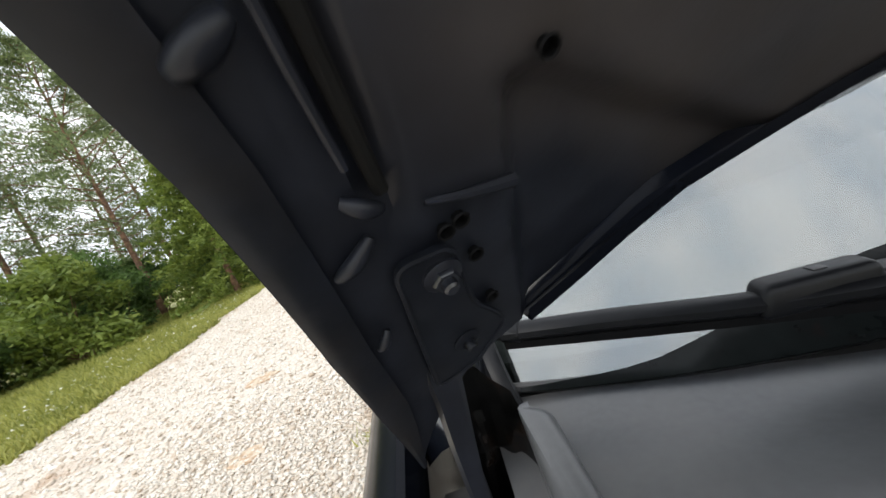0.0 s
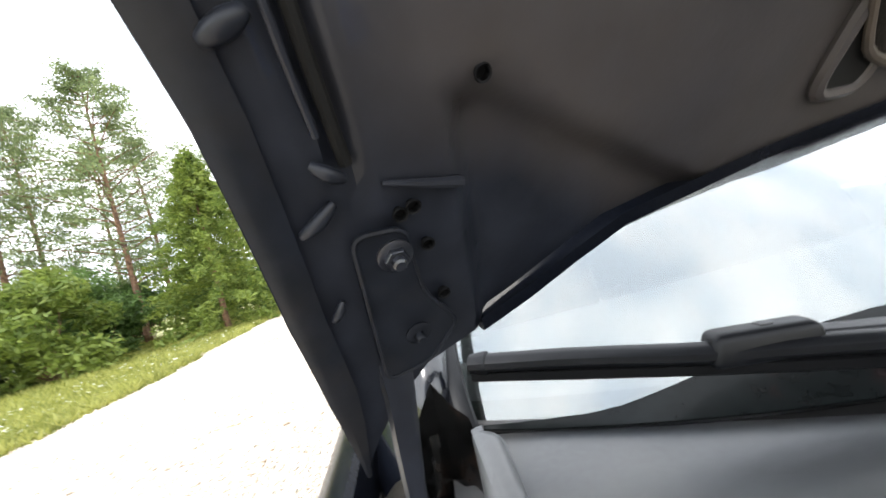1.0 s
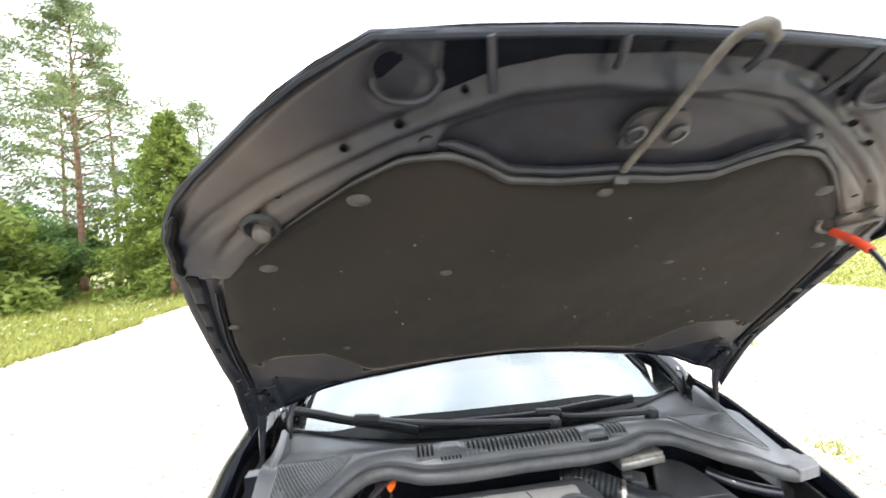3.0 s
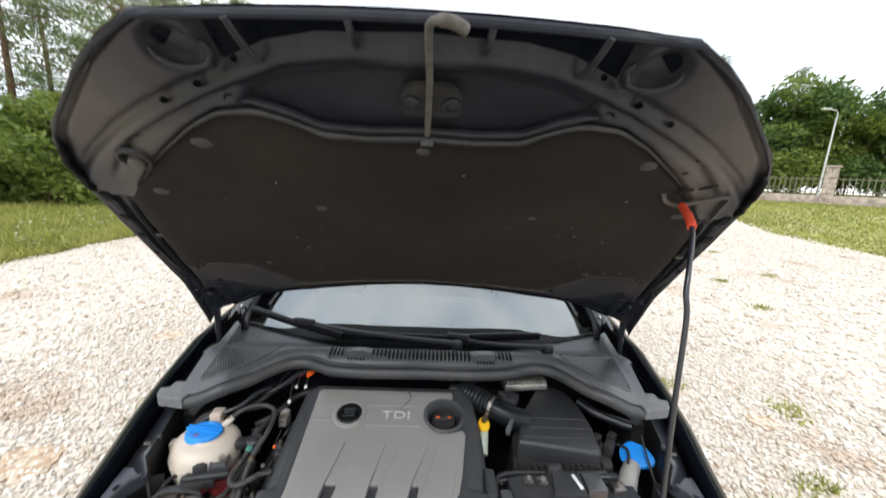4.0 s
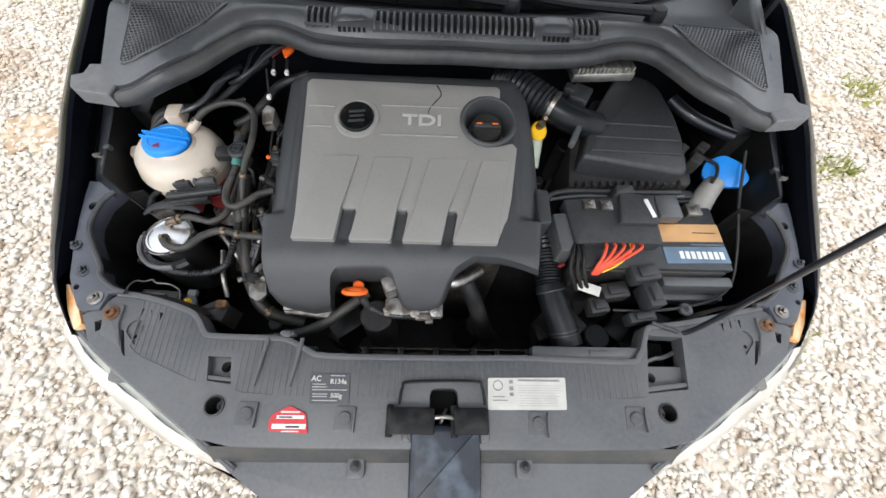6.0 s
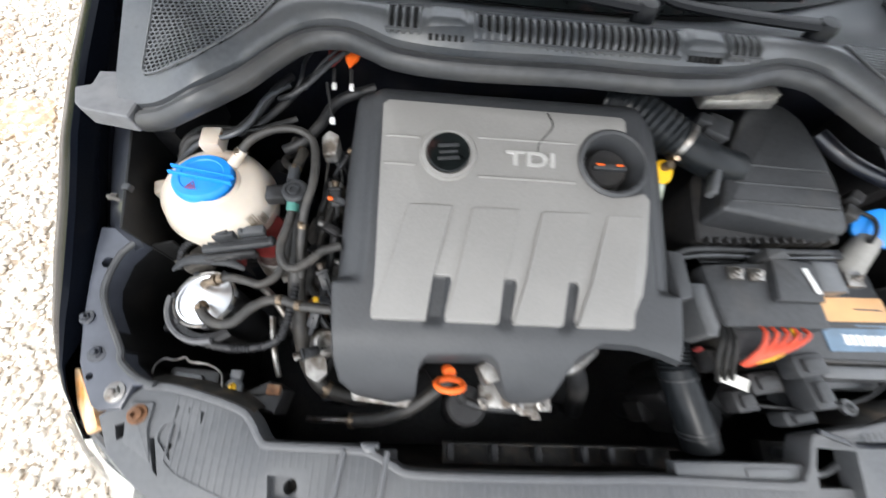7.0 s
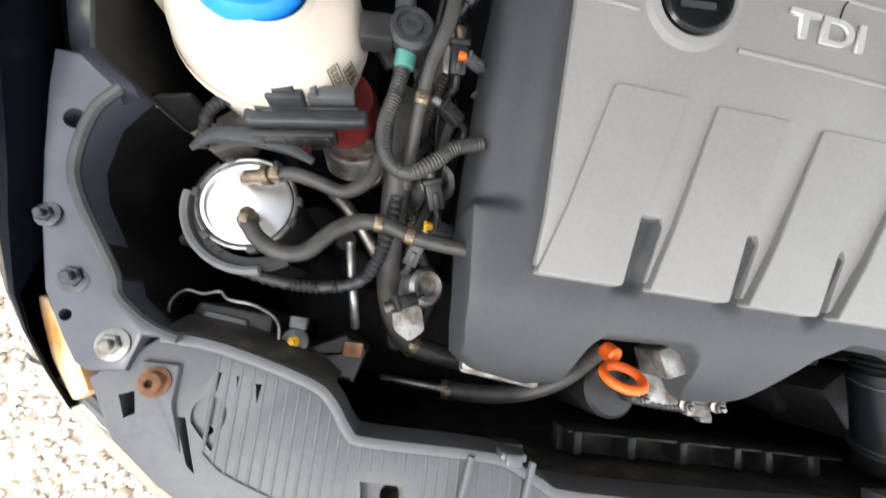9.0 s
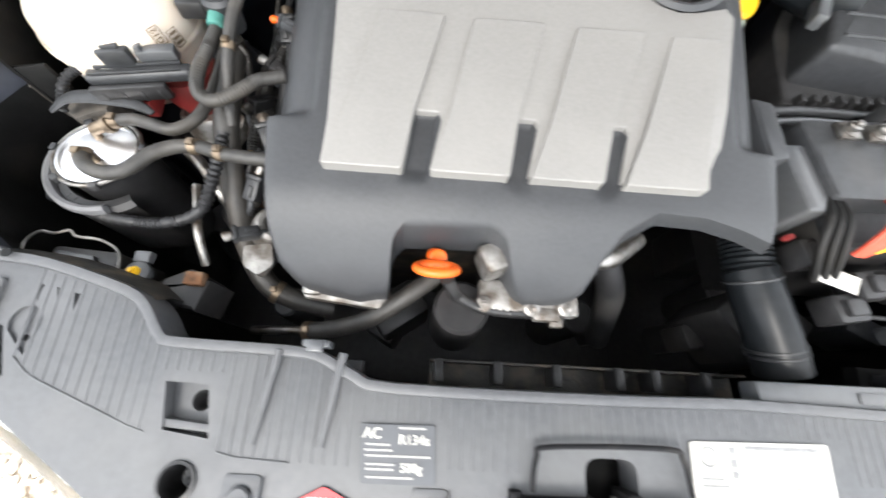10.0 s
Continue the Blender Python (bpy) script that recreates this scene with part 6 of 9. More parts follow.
        tube(b, [hood_pt(sx * xa, za, 0.004), hood_pt(sx * (xa + xb) / 2, (za + zb) / 2, 0.006), hood_pt(sx * xb, zb, 0.004)], lambda t: er * (0.55 + 0.45 * math.sin(math.pi * t)), 10, 5)
        part("embossing", b, HOODIN, inner, "pressed capsule bead")
    b = bm_new()
    tube(b, [hood_pt(sx * 0.637, 1.199, 0.0030), hood_pt(sx * 0.621, 1.197, 0.0040), hood_pt(sx * 0.605, 1.194, 0.0015)], lambda t: 0.001 + 0.002 * t, 8)
    part("pressed_bead", b, HOODIN, inner)
    # more cups painted black for the shade of small holes
    for hx, hz in ((0.634, 1.188), (0.626, 1.174), (0.624, 1.148), (0.628, 1.190), (0.593, 1.226)):
        b = bm_new()
        lathe(b, [(0.0036, 0.0008), (0.0032, 0.0016), (0.0026, 0.0012), (0.0024, -0.002), (0, -0.002)], hood_pt(sx * hx, hz, 0.0042), hood_n(hz, sx * hx).to_track_quat("Z", "Y").to_matrix(), 12)
        part("hole", b, LIPBLK, inner, "small pressed rim painted black for a hole's shade")
    # pressed frames below the liner, filled with near-black faces as shaded openings
    for (x0, x1, z0, z1) in ((0.600, 0.618, 1.270, 1.296), (0.368, 0.402, 1.200, 1.238)):
        loop = rounded([(x0, z0), (x1, z0), (x1, z1), (x0, z1)], 0.010, 4)
        b = bm_new()
        ring = [hood_pt(sx * x, z, 0.0035) for x, z in loop]
        tube(b, ring + ring[:1], 0.004, 8, 1)
        part("pressed_frame", b, HOODIN, inner, "rounded pressed frame of an opening")
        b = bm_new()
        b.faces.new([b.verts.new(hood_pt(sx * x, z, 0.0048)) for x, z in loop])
        part("opening", b, DARK, inner, "near-black face in the frame, painted as a shaded opening")
# ragged foam seals on the borders below the corners
for sx in (-1, 1):
    b = bm_new()
    tube(b, [hood_pt(sx * (half_w(z) - 0.012), z, 0.008) + Vector((0.004 * noise.noise((z * 60, sx, 0)), 0, 0)) for z in np.linspace(1.495, 1.572, 14)], lambda t: (0.0065 + 0.0025 * noise.noise((t * 9, 1 + sx, 0))) * min(1.0, 6 * min(t, 1 - t) + 0.35), 8, 2)
    part("edge_seal", b, LIPBLK, hood, "ragged black foam seal on the border")
# round stop pocket with a dusty rubber plug
b = bm_new()
lathe(b, [(0.026, 0.0), (0.024, 0.006), (0.020, 0.0065), (0.016, 0.001), (0.012, -0.003), (0.0, -0.004)], hood_pt(-0.474, 1.559, 0.010), hood_n(1.559, -0.474).to_track_quat("Z", "Y").to_matrix(), 26)
pocket = part("stop_pocket", b, RUBBER_B, inner, "round dark stop pocket")
b = bm_new()
lathe(b, [(0.013, -0.002), (0.0125, 0.008), (0.009, 0.0115), (0.0, 0.012)], hood_pt(-0.476, 1.553, 0.010), hood_n(1.553, -0.476).to_track_quat("Z", "Y").to_matrix(), 20, (0.9, 1.2))
part("stop_plug", b, CLIP, pocket, "dusty rubber stop plug")
# socket that takes the prop rod
b = bm_new()
tube(b, [hood_pt(x_, z_, 0.014) for x_, z_ in ((0.436, 1.540), (0.452, 1.527), (0.480, 1.520), (0.512, 1.528), (0.548, 1.538), (0.560, 1.520), (0.572, 1.490))], lambda t: 0.0050 - 0.0016 * t, 8, 5)
socket = part("prop_socket", b, HOODIN, inner, "dusty pressed flange with the prop rod socket")
# dark discs on the flange painted as shaded holes
for x_, z_, r_, e_ in ((0.466, 1.545, 0.010, 1.6), (0.496, 1.554, 0.010, 1.5), (0.434, 1.575, 0.005, 1.0)):
    b = bm_new()
    lathe(b, [(r_, 0.0), (r_ * 0.8, 0.0012), (0.0, 0.0012)], hood_pt(x_, z_, 0.0135), hood_n(z_, x_).to_track_quat("Z", "Y").to_matrix() @ Matrix.Rotation(0.5, 3, "Z"), 16, (e_, 0.7))
    part("socket_hole", b, DARK, socket, "dark disc painted as a torn hole's shade")

# striker and its plate
b = bm_new()
tube(b, [hood_pt(0.046, 1.711, 0.030), hood_pt(0.030, 1.717, 0.034), hood_pt(0.012, 1.715, 0.032), hood_pt(0.009, 1.702, 0.026), hood_pt(0.010, 1.668, 0.020), hood_pt(0.007, 1.612, 0.012)], lambda t: 0.0045 if t > 0.3 else 0.0065, 10)
part("catch_hook", b, CLIP, hood, "dusty grey safety hook")
b = bm_new()
prism_pts = rounded([(-0.026, 1.634), (0.052, 1.634), (0.053, 1.654), (0.036, 1.663), (-0.012, 1.663), (-0.027, 1.655)], 0.008)
f = [b.verts.new(hood_pt(x, z, 0.006)) for x, z in prism_pts]
g = [b.verts.new(hood_pt(x, z, 0.014)) for x, z in prism_pts]
for k in range(len(f)):
    b.faces.new((f[k], f[(k + 1) % len(f)], g[(k + 1) % len(f)], g[k]))
b.faces.new(g)
part("striker_plate", b, PLASTIC_D, hood, "black striker plate")
for px in (-0.014, 0.040):
    b = bm_new()
    lathe(b, [(0.013, 0), (0.013, 0.004), (0.009, 0.005), (0.008, 0.002), (0, 0.002)], hood_pt(px, 1.647, 0.0142), hood_n(1.647).to_track_quat("Z", "Y").to_matrix(), 18)
    part("striker_bolt", b, PAINT_IN, hood)
b = bm_new()
box(b, hood_pt(0.007, 1.606, 0.018), (0.020, 0.006, 0.012), 0.002)
part("hook_foot", b, PLASTIC, hood)

# ---- hinges ----
for sx in (-1, 1):
    out = rounded([(0.6555, 1.183), (0.634, 1.183), (0.6335, 1.150), (0.625, 1.139), (0.621, 1.130), (0.641, 1.110), (0.666, 1.107)], 0.006)
    b = bm_new()
    lo = [b.verts.new(hood_pt(sx * x, z + 0.001, 0.0035)) for x, z in out]
    hi = [b.verts.new(hood_pt(sx * x, z + 0.001, 0.0065)) for x, z in out]
    for k in range(len(out)):
        b.faces.new((lo[k], lo[(k + 1) % len(out)], hi[(k + 1) % len(out)], hi[k]))
    b.faces.new(hi)
    b.faces.new(lo)
    tube(b, [hood_pt(sx * x, z + 0.001, 0.0065) for x, z in (out + out[:1])], 0.0013, 6, 1)
    plate = part("hinge", b, HOODEDGE, hood, "black stamped and bolted hood hinge")
    for hz, hx in ((1.174, 0.6415), (1.132, 0.643)):
        b = bm_new()
        bolt(b, hood_pt(sx * hx, hz, 0.0065), hood_n(hz, sx * hx), 0.0058 if hz > 1.15 else 0.0050, 0.005 if hz > 1.15 else 0.003, 1.4)
        part("hinge_bolt", b, PAINT_IN if hz > 1.15 else HOODEDGE, plate, "black flanged bolt")
    # the arm: an upright flange that runs down into the scuttle
    arm = [(0.652, 0.834, 1.184), (0.655, 0.857, 1.155), (0.658, 0.876, 1.125), (0.661, 0.890, 1.09), (0.665, 0.898, 1.055), (0.667, 0.901, 1.02), (0.667, 0.900, 0.95)]
    b = bm_new()
    rows = []
    n_ = Vector((0, -0.94, -0.34))
    for k, (x, y, z) in enumerate(arm):
        wd = (0.0125, 0.0115, 0.0105, 0.0092, 0.0080, 0.0062, 0.0052)[k]
        p = Vector((sx * (x + 0.0125 - 0.0006 * k - wd), y, z))
        rows.append([b.verts.new(p + Vector((sx * a_, 0, 0)) + n_ * c) for a_, c in ((wd, -0.010), (wd, 0.002), (wd - 0.003, 0.005), (wd - 0.008, 0.003), (-wd + 0.003, 0.003), (-wd, 0.001), (-wd, -0.008))])
    for a_, c in zip(rows[:-1], rows[1:]):
        for k in range(7):
            b.faces.new((a_[k], a_[(k + 1) % 7], c[(k + 1) % 7], c[k]))
    b.faces.new(rows[0])
    b.faces.new(rows[-1])
    part("hinge_arm", b, PAINT_IN, plate, "bent black hinge arm")

# prop rod
rod = thing("prop_rod", "thin black hood prop rod with an orange-red grip", "prop rod", (0.43, 0.262, 0.84))
P_TOP = hood_pt(0.486, 1.521, 0.012)
b = bm_new()
mid = [(0.345, 0.268, 0.832), (0.375, 0.258, 0.832), (0.404, 0.253, 0.842), (0.409, 0.272, 1.044), (0.412, 0.288, 1.20), (0.421, 0.308, 1.335), (0.420, 0.318, 1.380), (0.431, 0.336, 1.415), (0.463, 0.389, 1.475), tuple(P_TOP)]
mid = [Vector(q) for q in mid]
tube(b, mid, 0.0042, 10, 6)
part("rod", b, PAINT_IN, rod, "black painted steel rod")
b = bm_new()
gl = smooth_line(mid, 6)
k0 = int(len(gl) * 0.885)
tube(b, gl[k0:-1], 0.0075, 10, 1)
part("grip", b, REDRUB, rod, "worn orange-red rubber grip")

# ---- front panel over the radiator ----
slam = thing("slam_panel", "ribbed grey-black plastic panel over the radiator carrier", "front panel", (0, 0.14, 0.79))
REAR = [(-0.545, 0.300), (-0.500, 0.296), (-0.430, 0.277), (-0.408, 0.262), (-0.392, 0.241), (-0.375, 0.236), (-0.285, 0.234), (-0.255, 0.230), (-0.225, 0.216), (-0.190, 0.208), (0.0, 0.207), (0.12, 0.209), (0.285, 0.205),
        (0.310, 0.214), (0.322, 0.232), (0.334, 0.258), (0.350, 0.264), (0.404, 0.271), (0.50, 0.290), (0.545, 0.298)]
FRONT = [(0.590, 0.262), (0.565, 0.220), (0.531, 0.192), (0.484, 0.162), (0.43, 0.127), (0.372, 0.090), (0.318, 0.078), (0.20, 0.076), (-0.20, 0.076), (-0.318, 0.078), (-0.372, 0.090), (-0.43, 0.127), (-0.484, 0.162), (-0.531, 0.192), (-0.565, 0.220), (-0.590, 0.262)]


def slam_z(x, y):
    return 0.823 + 0.05 * (y - 0.15) + 0.035 * max(0, abs(x) - 0.40)


b = bm_new()
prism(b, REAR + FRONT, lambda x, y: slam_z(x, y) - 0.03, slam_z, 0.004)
top = part("upper_panel", b, PLASTIC_L, slam)
cs = []
for hx, hy, hr in ((-0.350, 0.132, 0.0125), (0.340, 0.128, 0.0125)):
    c = bm_new()
    cyl(c, (hx, hy, 0.70), (hx, hy, 0.90), hr, seg=28)
    cs.append(c)
for sx in (-1, 1):
    # dark gaps beside the end bracket, and notches at the head of the ribs
    for q in ([(0.566, 0.252), (0.556, 0.256), (0.552, 0.240), (0.559, 0.236)], [(0.524, 0.240), (0.517, 0.240), (0.502, 0.200), (0.509, 0.206)],
              [(0.503, 0.276), (0.498, 0.276), (0.499, 0.260)], [(0.487, 0.274), (0.482, 0.274), (0.483, 0.258)], [(0.472, 0.270), (0.467, 0.270), (0.468, 0.254)]):
        c = bm_new()
        prism(c, [(sx * x, y) for x, y in q], 0.70, 0.90)
        cs.append(c)
    dish = [(sx * (0.501 + 0.0130 * math.cos(a)), 0.243 + 0.0140 * math.sin(a)) for a in np.linspace(-0.5, math.pi + 0.5, 14)] + [(sx * 0.494, 0.217)]
    c = bm_new()
    prism(c, dish, lambda x, y: slam_z(x, y) - 0.0028, 0.90)
    cs.append(c)
    c = bm_new()
    cyl(c, (sx * 0.499, 0.231, 0.80), (sx * 0.499, 0.231, 0.90), 0.003, seg=12)
    cs.append(c)
for q in ([(-0.378, 0.203), (-0.343, 0.202), (-0.334, 0.162), (-0.371, 0.167)], [(0.334, 0.248), (0.394, 0.245), (0.382, 0.163), (0.316, 0.156)], rounded([(-0.030, 0.160), (0.014, 0.160), (0.014, 0.100), (-0.030, 0.100)], 0.012)):
    c = bm_new()
    prism(c, q, 0.70, 0.90)
    cs.append(c)
cut(top, cs)
# what shows inside the openings: a ledge with a round hole, a bar along its edge and a near-black floor painted as
# shaded depth
for ledge, hole, bar_q, deep in (([(-0.380, 0.206), (-0.341, 0.206), (-0.330, 0.158), (-0.376, 0.160)], (-0.352, 0.189, 0.0085), [(-0.376, 0.1755), (-0.334, 0.172), (-0.333, 0.166), (-0.374, 0.169)], None),
                                 ([(0.322, 0.199), (0.392, 0.199), (0.388, 0.156), (0.310, 0.150)], (0.332, 0.181, 0.0080), [(0.315, 0.166), (0.386, 0.174), (0.385, 0.167), (0.314, 0.158)], [(0.324, 0.252), (0.402, 0.250), (0.396, 0.19), (0.318, 0.19)])):
    b = bm_new()
    prism(b, ledge, 0.79, 0.812)
    shelf = part("opening_ledge", b, PLASTIC_L, slam, "ledge with a round hole inside the opening")
    c = bm_new()
    cyl(c, (hole[0], hole[1], 0.70), (hole[0], hole[1], 0.90), hole[2], seg=24)
    cut(shelf, [c])
    b = bm_new()
    prism(b, bar_q, 0.80, 0.8225, 0.001)
    part("opening_bar", b, PLASTIC_L, slam)
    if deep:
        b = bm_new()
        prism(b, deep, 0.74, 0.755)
        part("opening_shade", b, DARK, slam, "near-black floor painted as the opening's shaded depth")
        b = bm_new()
        strip(b, [(0.326, 0.204, 0.798), (0.352, 0.214, 0.800), (0.368, 0.216, 0.797), (0.398, 0.228, 0.794)], 0.007, 0.006)
        part("opening_strut", b, PLASTIC_G, slam, "slanting strut inside the opening")
        b = bm_new()
        cyl(b, (0.342, 0.236, 0.755), (0.342, 0.236, 0.795), 0.008, 0.008, 14, 0.002)
        part("opening_boss", b, PLASTIC, slam, "round boss inside the opening")
# near-black block closes the latch opening, its shade put into the colour
b = bm_new()
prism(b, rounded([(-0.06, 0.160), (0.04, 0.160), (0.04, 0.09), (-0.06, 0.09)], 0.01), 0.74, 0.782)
part("latch_shade", b, DARK, slam, "near-black block behind the latch, painted as shaded depth")
for hx, hy in ((-0.350, 0.132), (0.340, 0.128)):
    b = bm_new()
    lathe(b, [(0.0145, 0.0), (0.0145, 0.0025), (0.0122, 0.003), (0.0118, -0.028), (0.0, -0.028)], (hx, hy, slam_z(hx, hy)), seg=28)
    cup = part("adjuster_cup", b, PLASTIC_D, slam, "round dark adjuster hole")
    b = bm_new()
    lathe(b, [(0.0078, -0.028), (0.0078, -0.012), (0.0062, -0.010), (0.004, -0.012), (0.0035, -0.015), (0, -0.015)], (hx + (0.005 if hx < 0 else -0.005), hy + 0.001, slam_z(hx, hy)), seg=12)
    part("adjuster_screw", b, PLASTIC_L, cup)
# fine ribs on the rear half
rear_y = lambda x: float(np.interp(x, [p[0] for p in REAR], [p[1] for p in REAR]))
step_y = lambda x: float(np.interp(abs(x), [0.24, 0.311, 0.393, 0.483, 0.506], [0.147, 0.151, 0.168, 0.203, 0.222]))
OPEN = [(-0.384, -0.326, 0.155, 0.212), (0.306, 0.410, 0.155, 0.262), (-0.222, -0.148, 0.128, 0.182), (0.052, 0.200, 0.120, 0.182), (-0.078, 0.058, 0.08, 0.172)]
b = bm_new()
x = -0.50
while x < 0.50:
    y1 = rear_y(x) - 0.008
    y0 = step_y(x) if x < 0.40 else y1 - 0.010
    segs = [(y0, y1)]
    for xa, xb, ya, yb in OPEN:
        if xa < x < xb:
            segs = [s for p, q in segs for s in ((p, min(q, ya)), (max(p, yb), q)) if s[1] - s[0] > 0.008]
    for p, q in segs:
        sk = 0.06 * x
        vs = [b.verts.new((x + dx + sk * (y - y0), y, slam_z(x, y) + dz)) for y in (p, q) for dx, dz in ((-0.0016, -0.0003), (-0.0006, 0.0008), (0.0006, 0.0008), (0.0016, -0.0003))]
        for k in range(3):
            b.faces.new((vs[k], vs[k + 1], vs[k + 5], vs[k + 4]))
    x += 0.0092
part("ribbing", b, PLASTIC_L, slam, "fine moulded ribs", kind="stuff")
for xa, xb in ((-0.500, -0.385), (-0.325, -0.268), (0.268, 0.312)):
    b = bm_new()
    tube(b, [(x, step_y(x) - 0.001, slam_z(x, step_y(x)) + 0.0001) for x in np.linspace(xa, xb, 9)], 0.0009, 6, 2)
    part("step_bead", b, PLASTIC_L, slam, "low step where the ribs end")
# rolled rear lip and cross beads
b = bm_new()
rows = []
rl = smooth_line([(x, y, 0) for x, y in REAR], 3)
for i, p in enumerate(rl):
    t = (rl[min(i + 1, len(rl) - 1)] - rl[max(i - 1, 0)]).normalized()
    n_ = Vector((-t.y, t.x, 0))
    z = slam_z(p.x, p.y)
    rows.append([b.verts.new(Vector((p.x, p.y, z)) + n_ * a + Vector((0, 0, c))) for a, c in ((-0.007, 0.0), (-0.006, 0.003), (-0.002, 0.0042), (0.002, 0.0030), (0.003, -0.004), (0.002, -0.035))])
for a, c in zip(rows[:-1], rows[1:]):
    for k in range(5):
        b.faces.new((a[k], a[k + 1], c[k + 1], c[k]))
part("rear_lip", b, PLASTIC_L, slam, "rolled rear lip")
for x0 in (-0.300, -0.246):
    b = bm_new()
    tube(b, [(x0, 0.160, slam_z(x0, 0.16) + 0.001), (x0 + 0.006, 0.20, slam_z(x0, 0.2) + 0.003), (x0 + 0.010, 0.232, slam_z(x0, 0.23) + 0.004)], 0.0035, 8)
    part("cross_bead", b, PLASTIC_L, slam)
# screw recesses
for hx, hy in ((-0.301, 0.122), (-0.156, 0.117), (0.135, 0.112), (0.287, 0.120)):
    b = bm_new()
    prism(b, rounded([(hx - 0.016, hy - 0.018), (hx + 0.016, hy - 0.018), (hx + 0.014, hy + 0.017), (hx - 0.014, hy + 0.017)], 0.004), 0.81, lambda X, Y: slam_z(X, Y) + 0.0012 + 0.0045 * (Y < hy - 0.01) * 0, 0.001)
    rec = part("screw_pad", b, PLASTIC_L, slam)
    b = bm_new()
    lathe(b, [(0.0095, 0), (0.0095, 0.003), (0.008, 0.0045), (0, 0.0045)], (hx, hy, slam_z(hx, hy) + 0.001), seg=18)
    box(b, (hx, hy, slam_z(hx, hy) + 0.0058), (0.011, 0.002, 0.0015), 0.0, Matrix.Rotation(hx * 20, 3, "Z"))
    part("screw_head", b, PLASTIC_L, rec, "slotted plastic screw")
    b = bm_new()
    prism(b, [(hx + 0.013, hy - 0.019), (hx + 0.0155, hy - 0.019), (hx + 0.0155, hy + 0.016), (hx + 0.013, hy + 0.004)], 0.81, slam_z(hx, hy) + 0.0055, 0.0005)
    part("screw_fin", b, PLASTIC_L, rec)
# lower front tier and step
b = bm_new()
prism(b, [(-0.345, 0.060), (0.345, 0.060), (0.330, 0.046), (0.270, 0.008), (0.10, -0.012), (-0.10, -0.012), (-0.270, 0.008), (-0.330, 0.046)], 0.70, lambda x, y: 0.781 + 0.12 * (y - 0.05), 0.004)
part("lower_panel", b, PLASTIC_L, slam)
b = bm_new()
sheet(b, lambda u, v: (-0.350 + 0.70 * u, 0.079 - 0.022 * v, 0.8175 - 0.036 * v), 20, 3)
part("step", b, STEPMAT, slam, "sloping step of the panel, its shade and some dirt painted in")
for hx in (-0.138, 0.117):
    b = bm_new()
    prism(b, rounded([(hx - 0.014, 0.036), (hx + 0.014, 0.036), (hx + 0.012, 0.068), (hx - 0.012, 0.068)], 0.008), 0.76, lambda X, Y: 0.789 + 0.10 * (Y - 0.05), 0.002)
    pad = part("screw_pad", b, PLASTIC_L, slam)
    b = bm_new()
    bolt(b, (hx, 0.053, 0.789), (0, 0, 1), 0.006, 0.004, 1.4)
    part("screw_head", b, PLASTIC, pad)
b = bm_new()
box(b, (-0.2575, 0.238, slam_z(-0.254, 0.233) + 0.007), (0.022, 0.006, 0.018), 0.0015)
box(b, (-0.2575, 0.236, slam_z(-0.254, 0.233) + 0.016), (0.014, 0.010, 0.005), 0.0015)
part("edge_clip", b, PLASTIC_G, slam, "small clip standing on the rear lip")
# end brackets with rusty bolts
for sx in (-1, 1):
    b = bm_new()
    prism(b, rounded([(sx * x, y) for x, y in ((0.555, 0.279), (0.527, 0.279), (0.5265, 0.250), (0.514, 0.213), (0.550, 0.234), (0.553, 0.258))], 0.003), 0.80, lambda X, Y: slam_z(X, Y) + 0.0045 - 0.10 * max(0.0, 0.250 - Y), 0.0015)
    tab = part("end_bracket", b, PLASTIC_L, slam, "raised bracket strip at the panel's end")
    b = bm_new()
    lathe(b, [(0.0115, 0), (0.0115, 0.0015), (0.0082, 0.002), (0.0080, 0.0075), (0.0060, 0.0085), (0.0032, 0.0082), (0.003, 0.004), (0, 0.004)], (sx * 0.541, 0.265, slam_z(0.541, 0.265) + 0.0045), seg=20)
    part("rusty_bolt", b, RUST, tab, "rust-brown bolt and washer")
    # grimy wall below the rear lip
    b = bm_new()
    wl_ = [(sx * 0.546, 0.304), (sx * 0.500, 0.299), (sx * 0.462, 0.290), (sx * 0.432, 0.280), (sx * 0.412, 0.266)]
    rows = [[b.verts.new((x, y + dy, slam_z(x, y) + dz)) for dy, dz in ((0.0, -0.004), (0.004, -0.010), (0.010, -0.030), (0.012, -0.055), (0.012, -0.10))] for x, y in wl_]
    for p, q in zip(rows[:-1], rows[1:]):
        for k in range(4):
            b.faces.new((p[k], p[k + 1], q[k + 1], q[k]))
    part("grimy_wall", b, GRIME, slam, "dusty brown-black wall below the lip")

# latch and duct
latch = thing("hood_latch", "black metal hood latch on the front panel", "latch", (-0.01, 0.115, 0.80))
for x0, x1 in ((-0.090, -0.022), (0.006, 0.058)):
    b = bm_new()
    prism(b, rounded([(x0, 0.096), (x1, 0.096), (x1, 0.132), (x0, 0.132)], 0.004), 0.80, 0.836, 0.003)
    part("latch_bracket", b, BLACKSTEEL, latch)
    b = bm_new()
    prism(b, rounded([(x0 - 0.004, 0.092), (x0 + 0.006, 0.092), (x0 + 0.006, 0.136), (x0 - 0.004, 0.136)], 0.002), 0.80, 0.830, 0.002)
    part("latch_ear", b, BLACKSTEEL, latch)
b = bm_new()
tube(b, [(-0.026, 0.118, 0.828), (-0.008, 0.120, 0.832), (0.012, 0.117, 0.826)], 0.0034, 8)
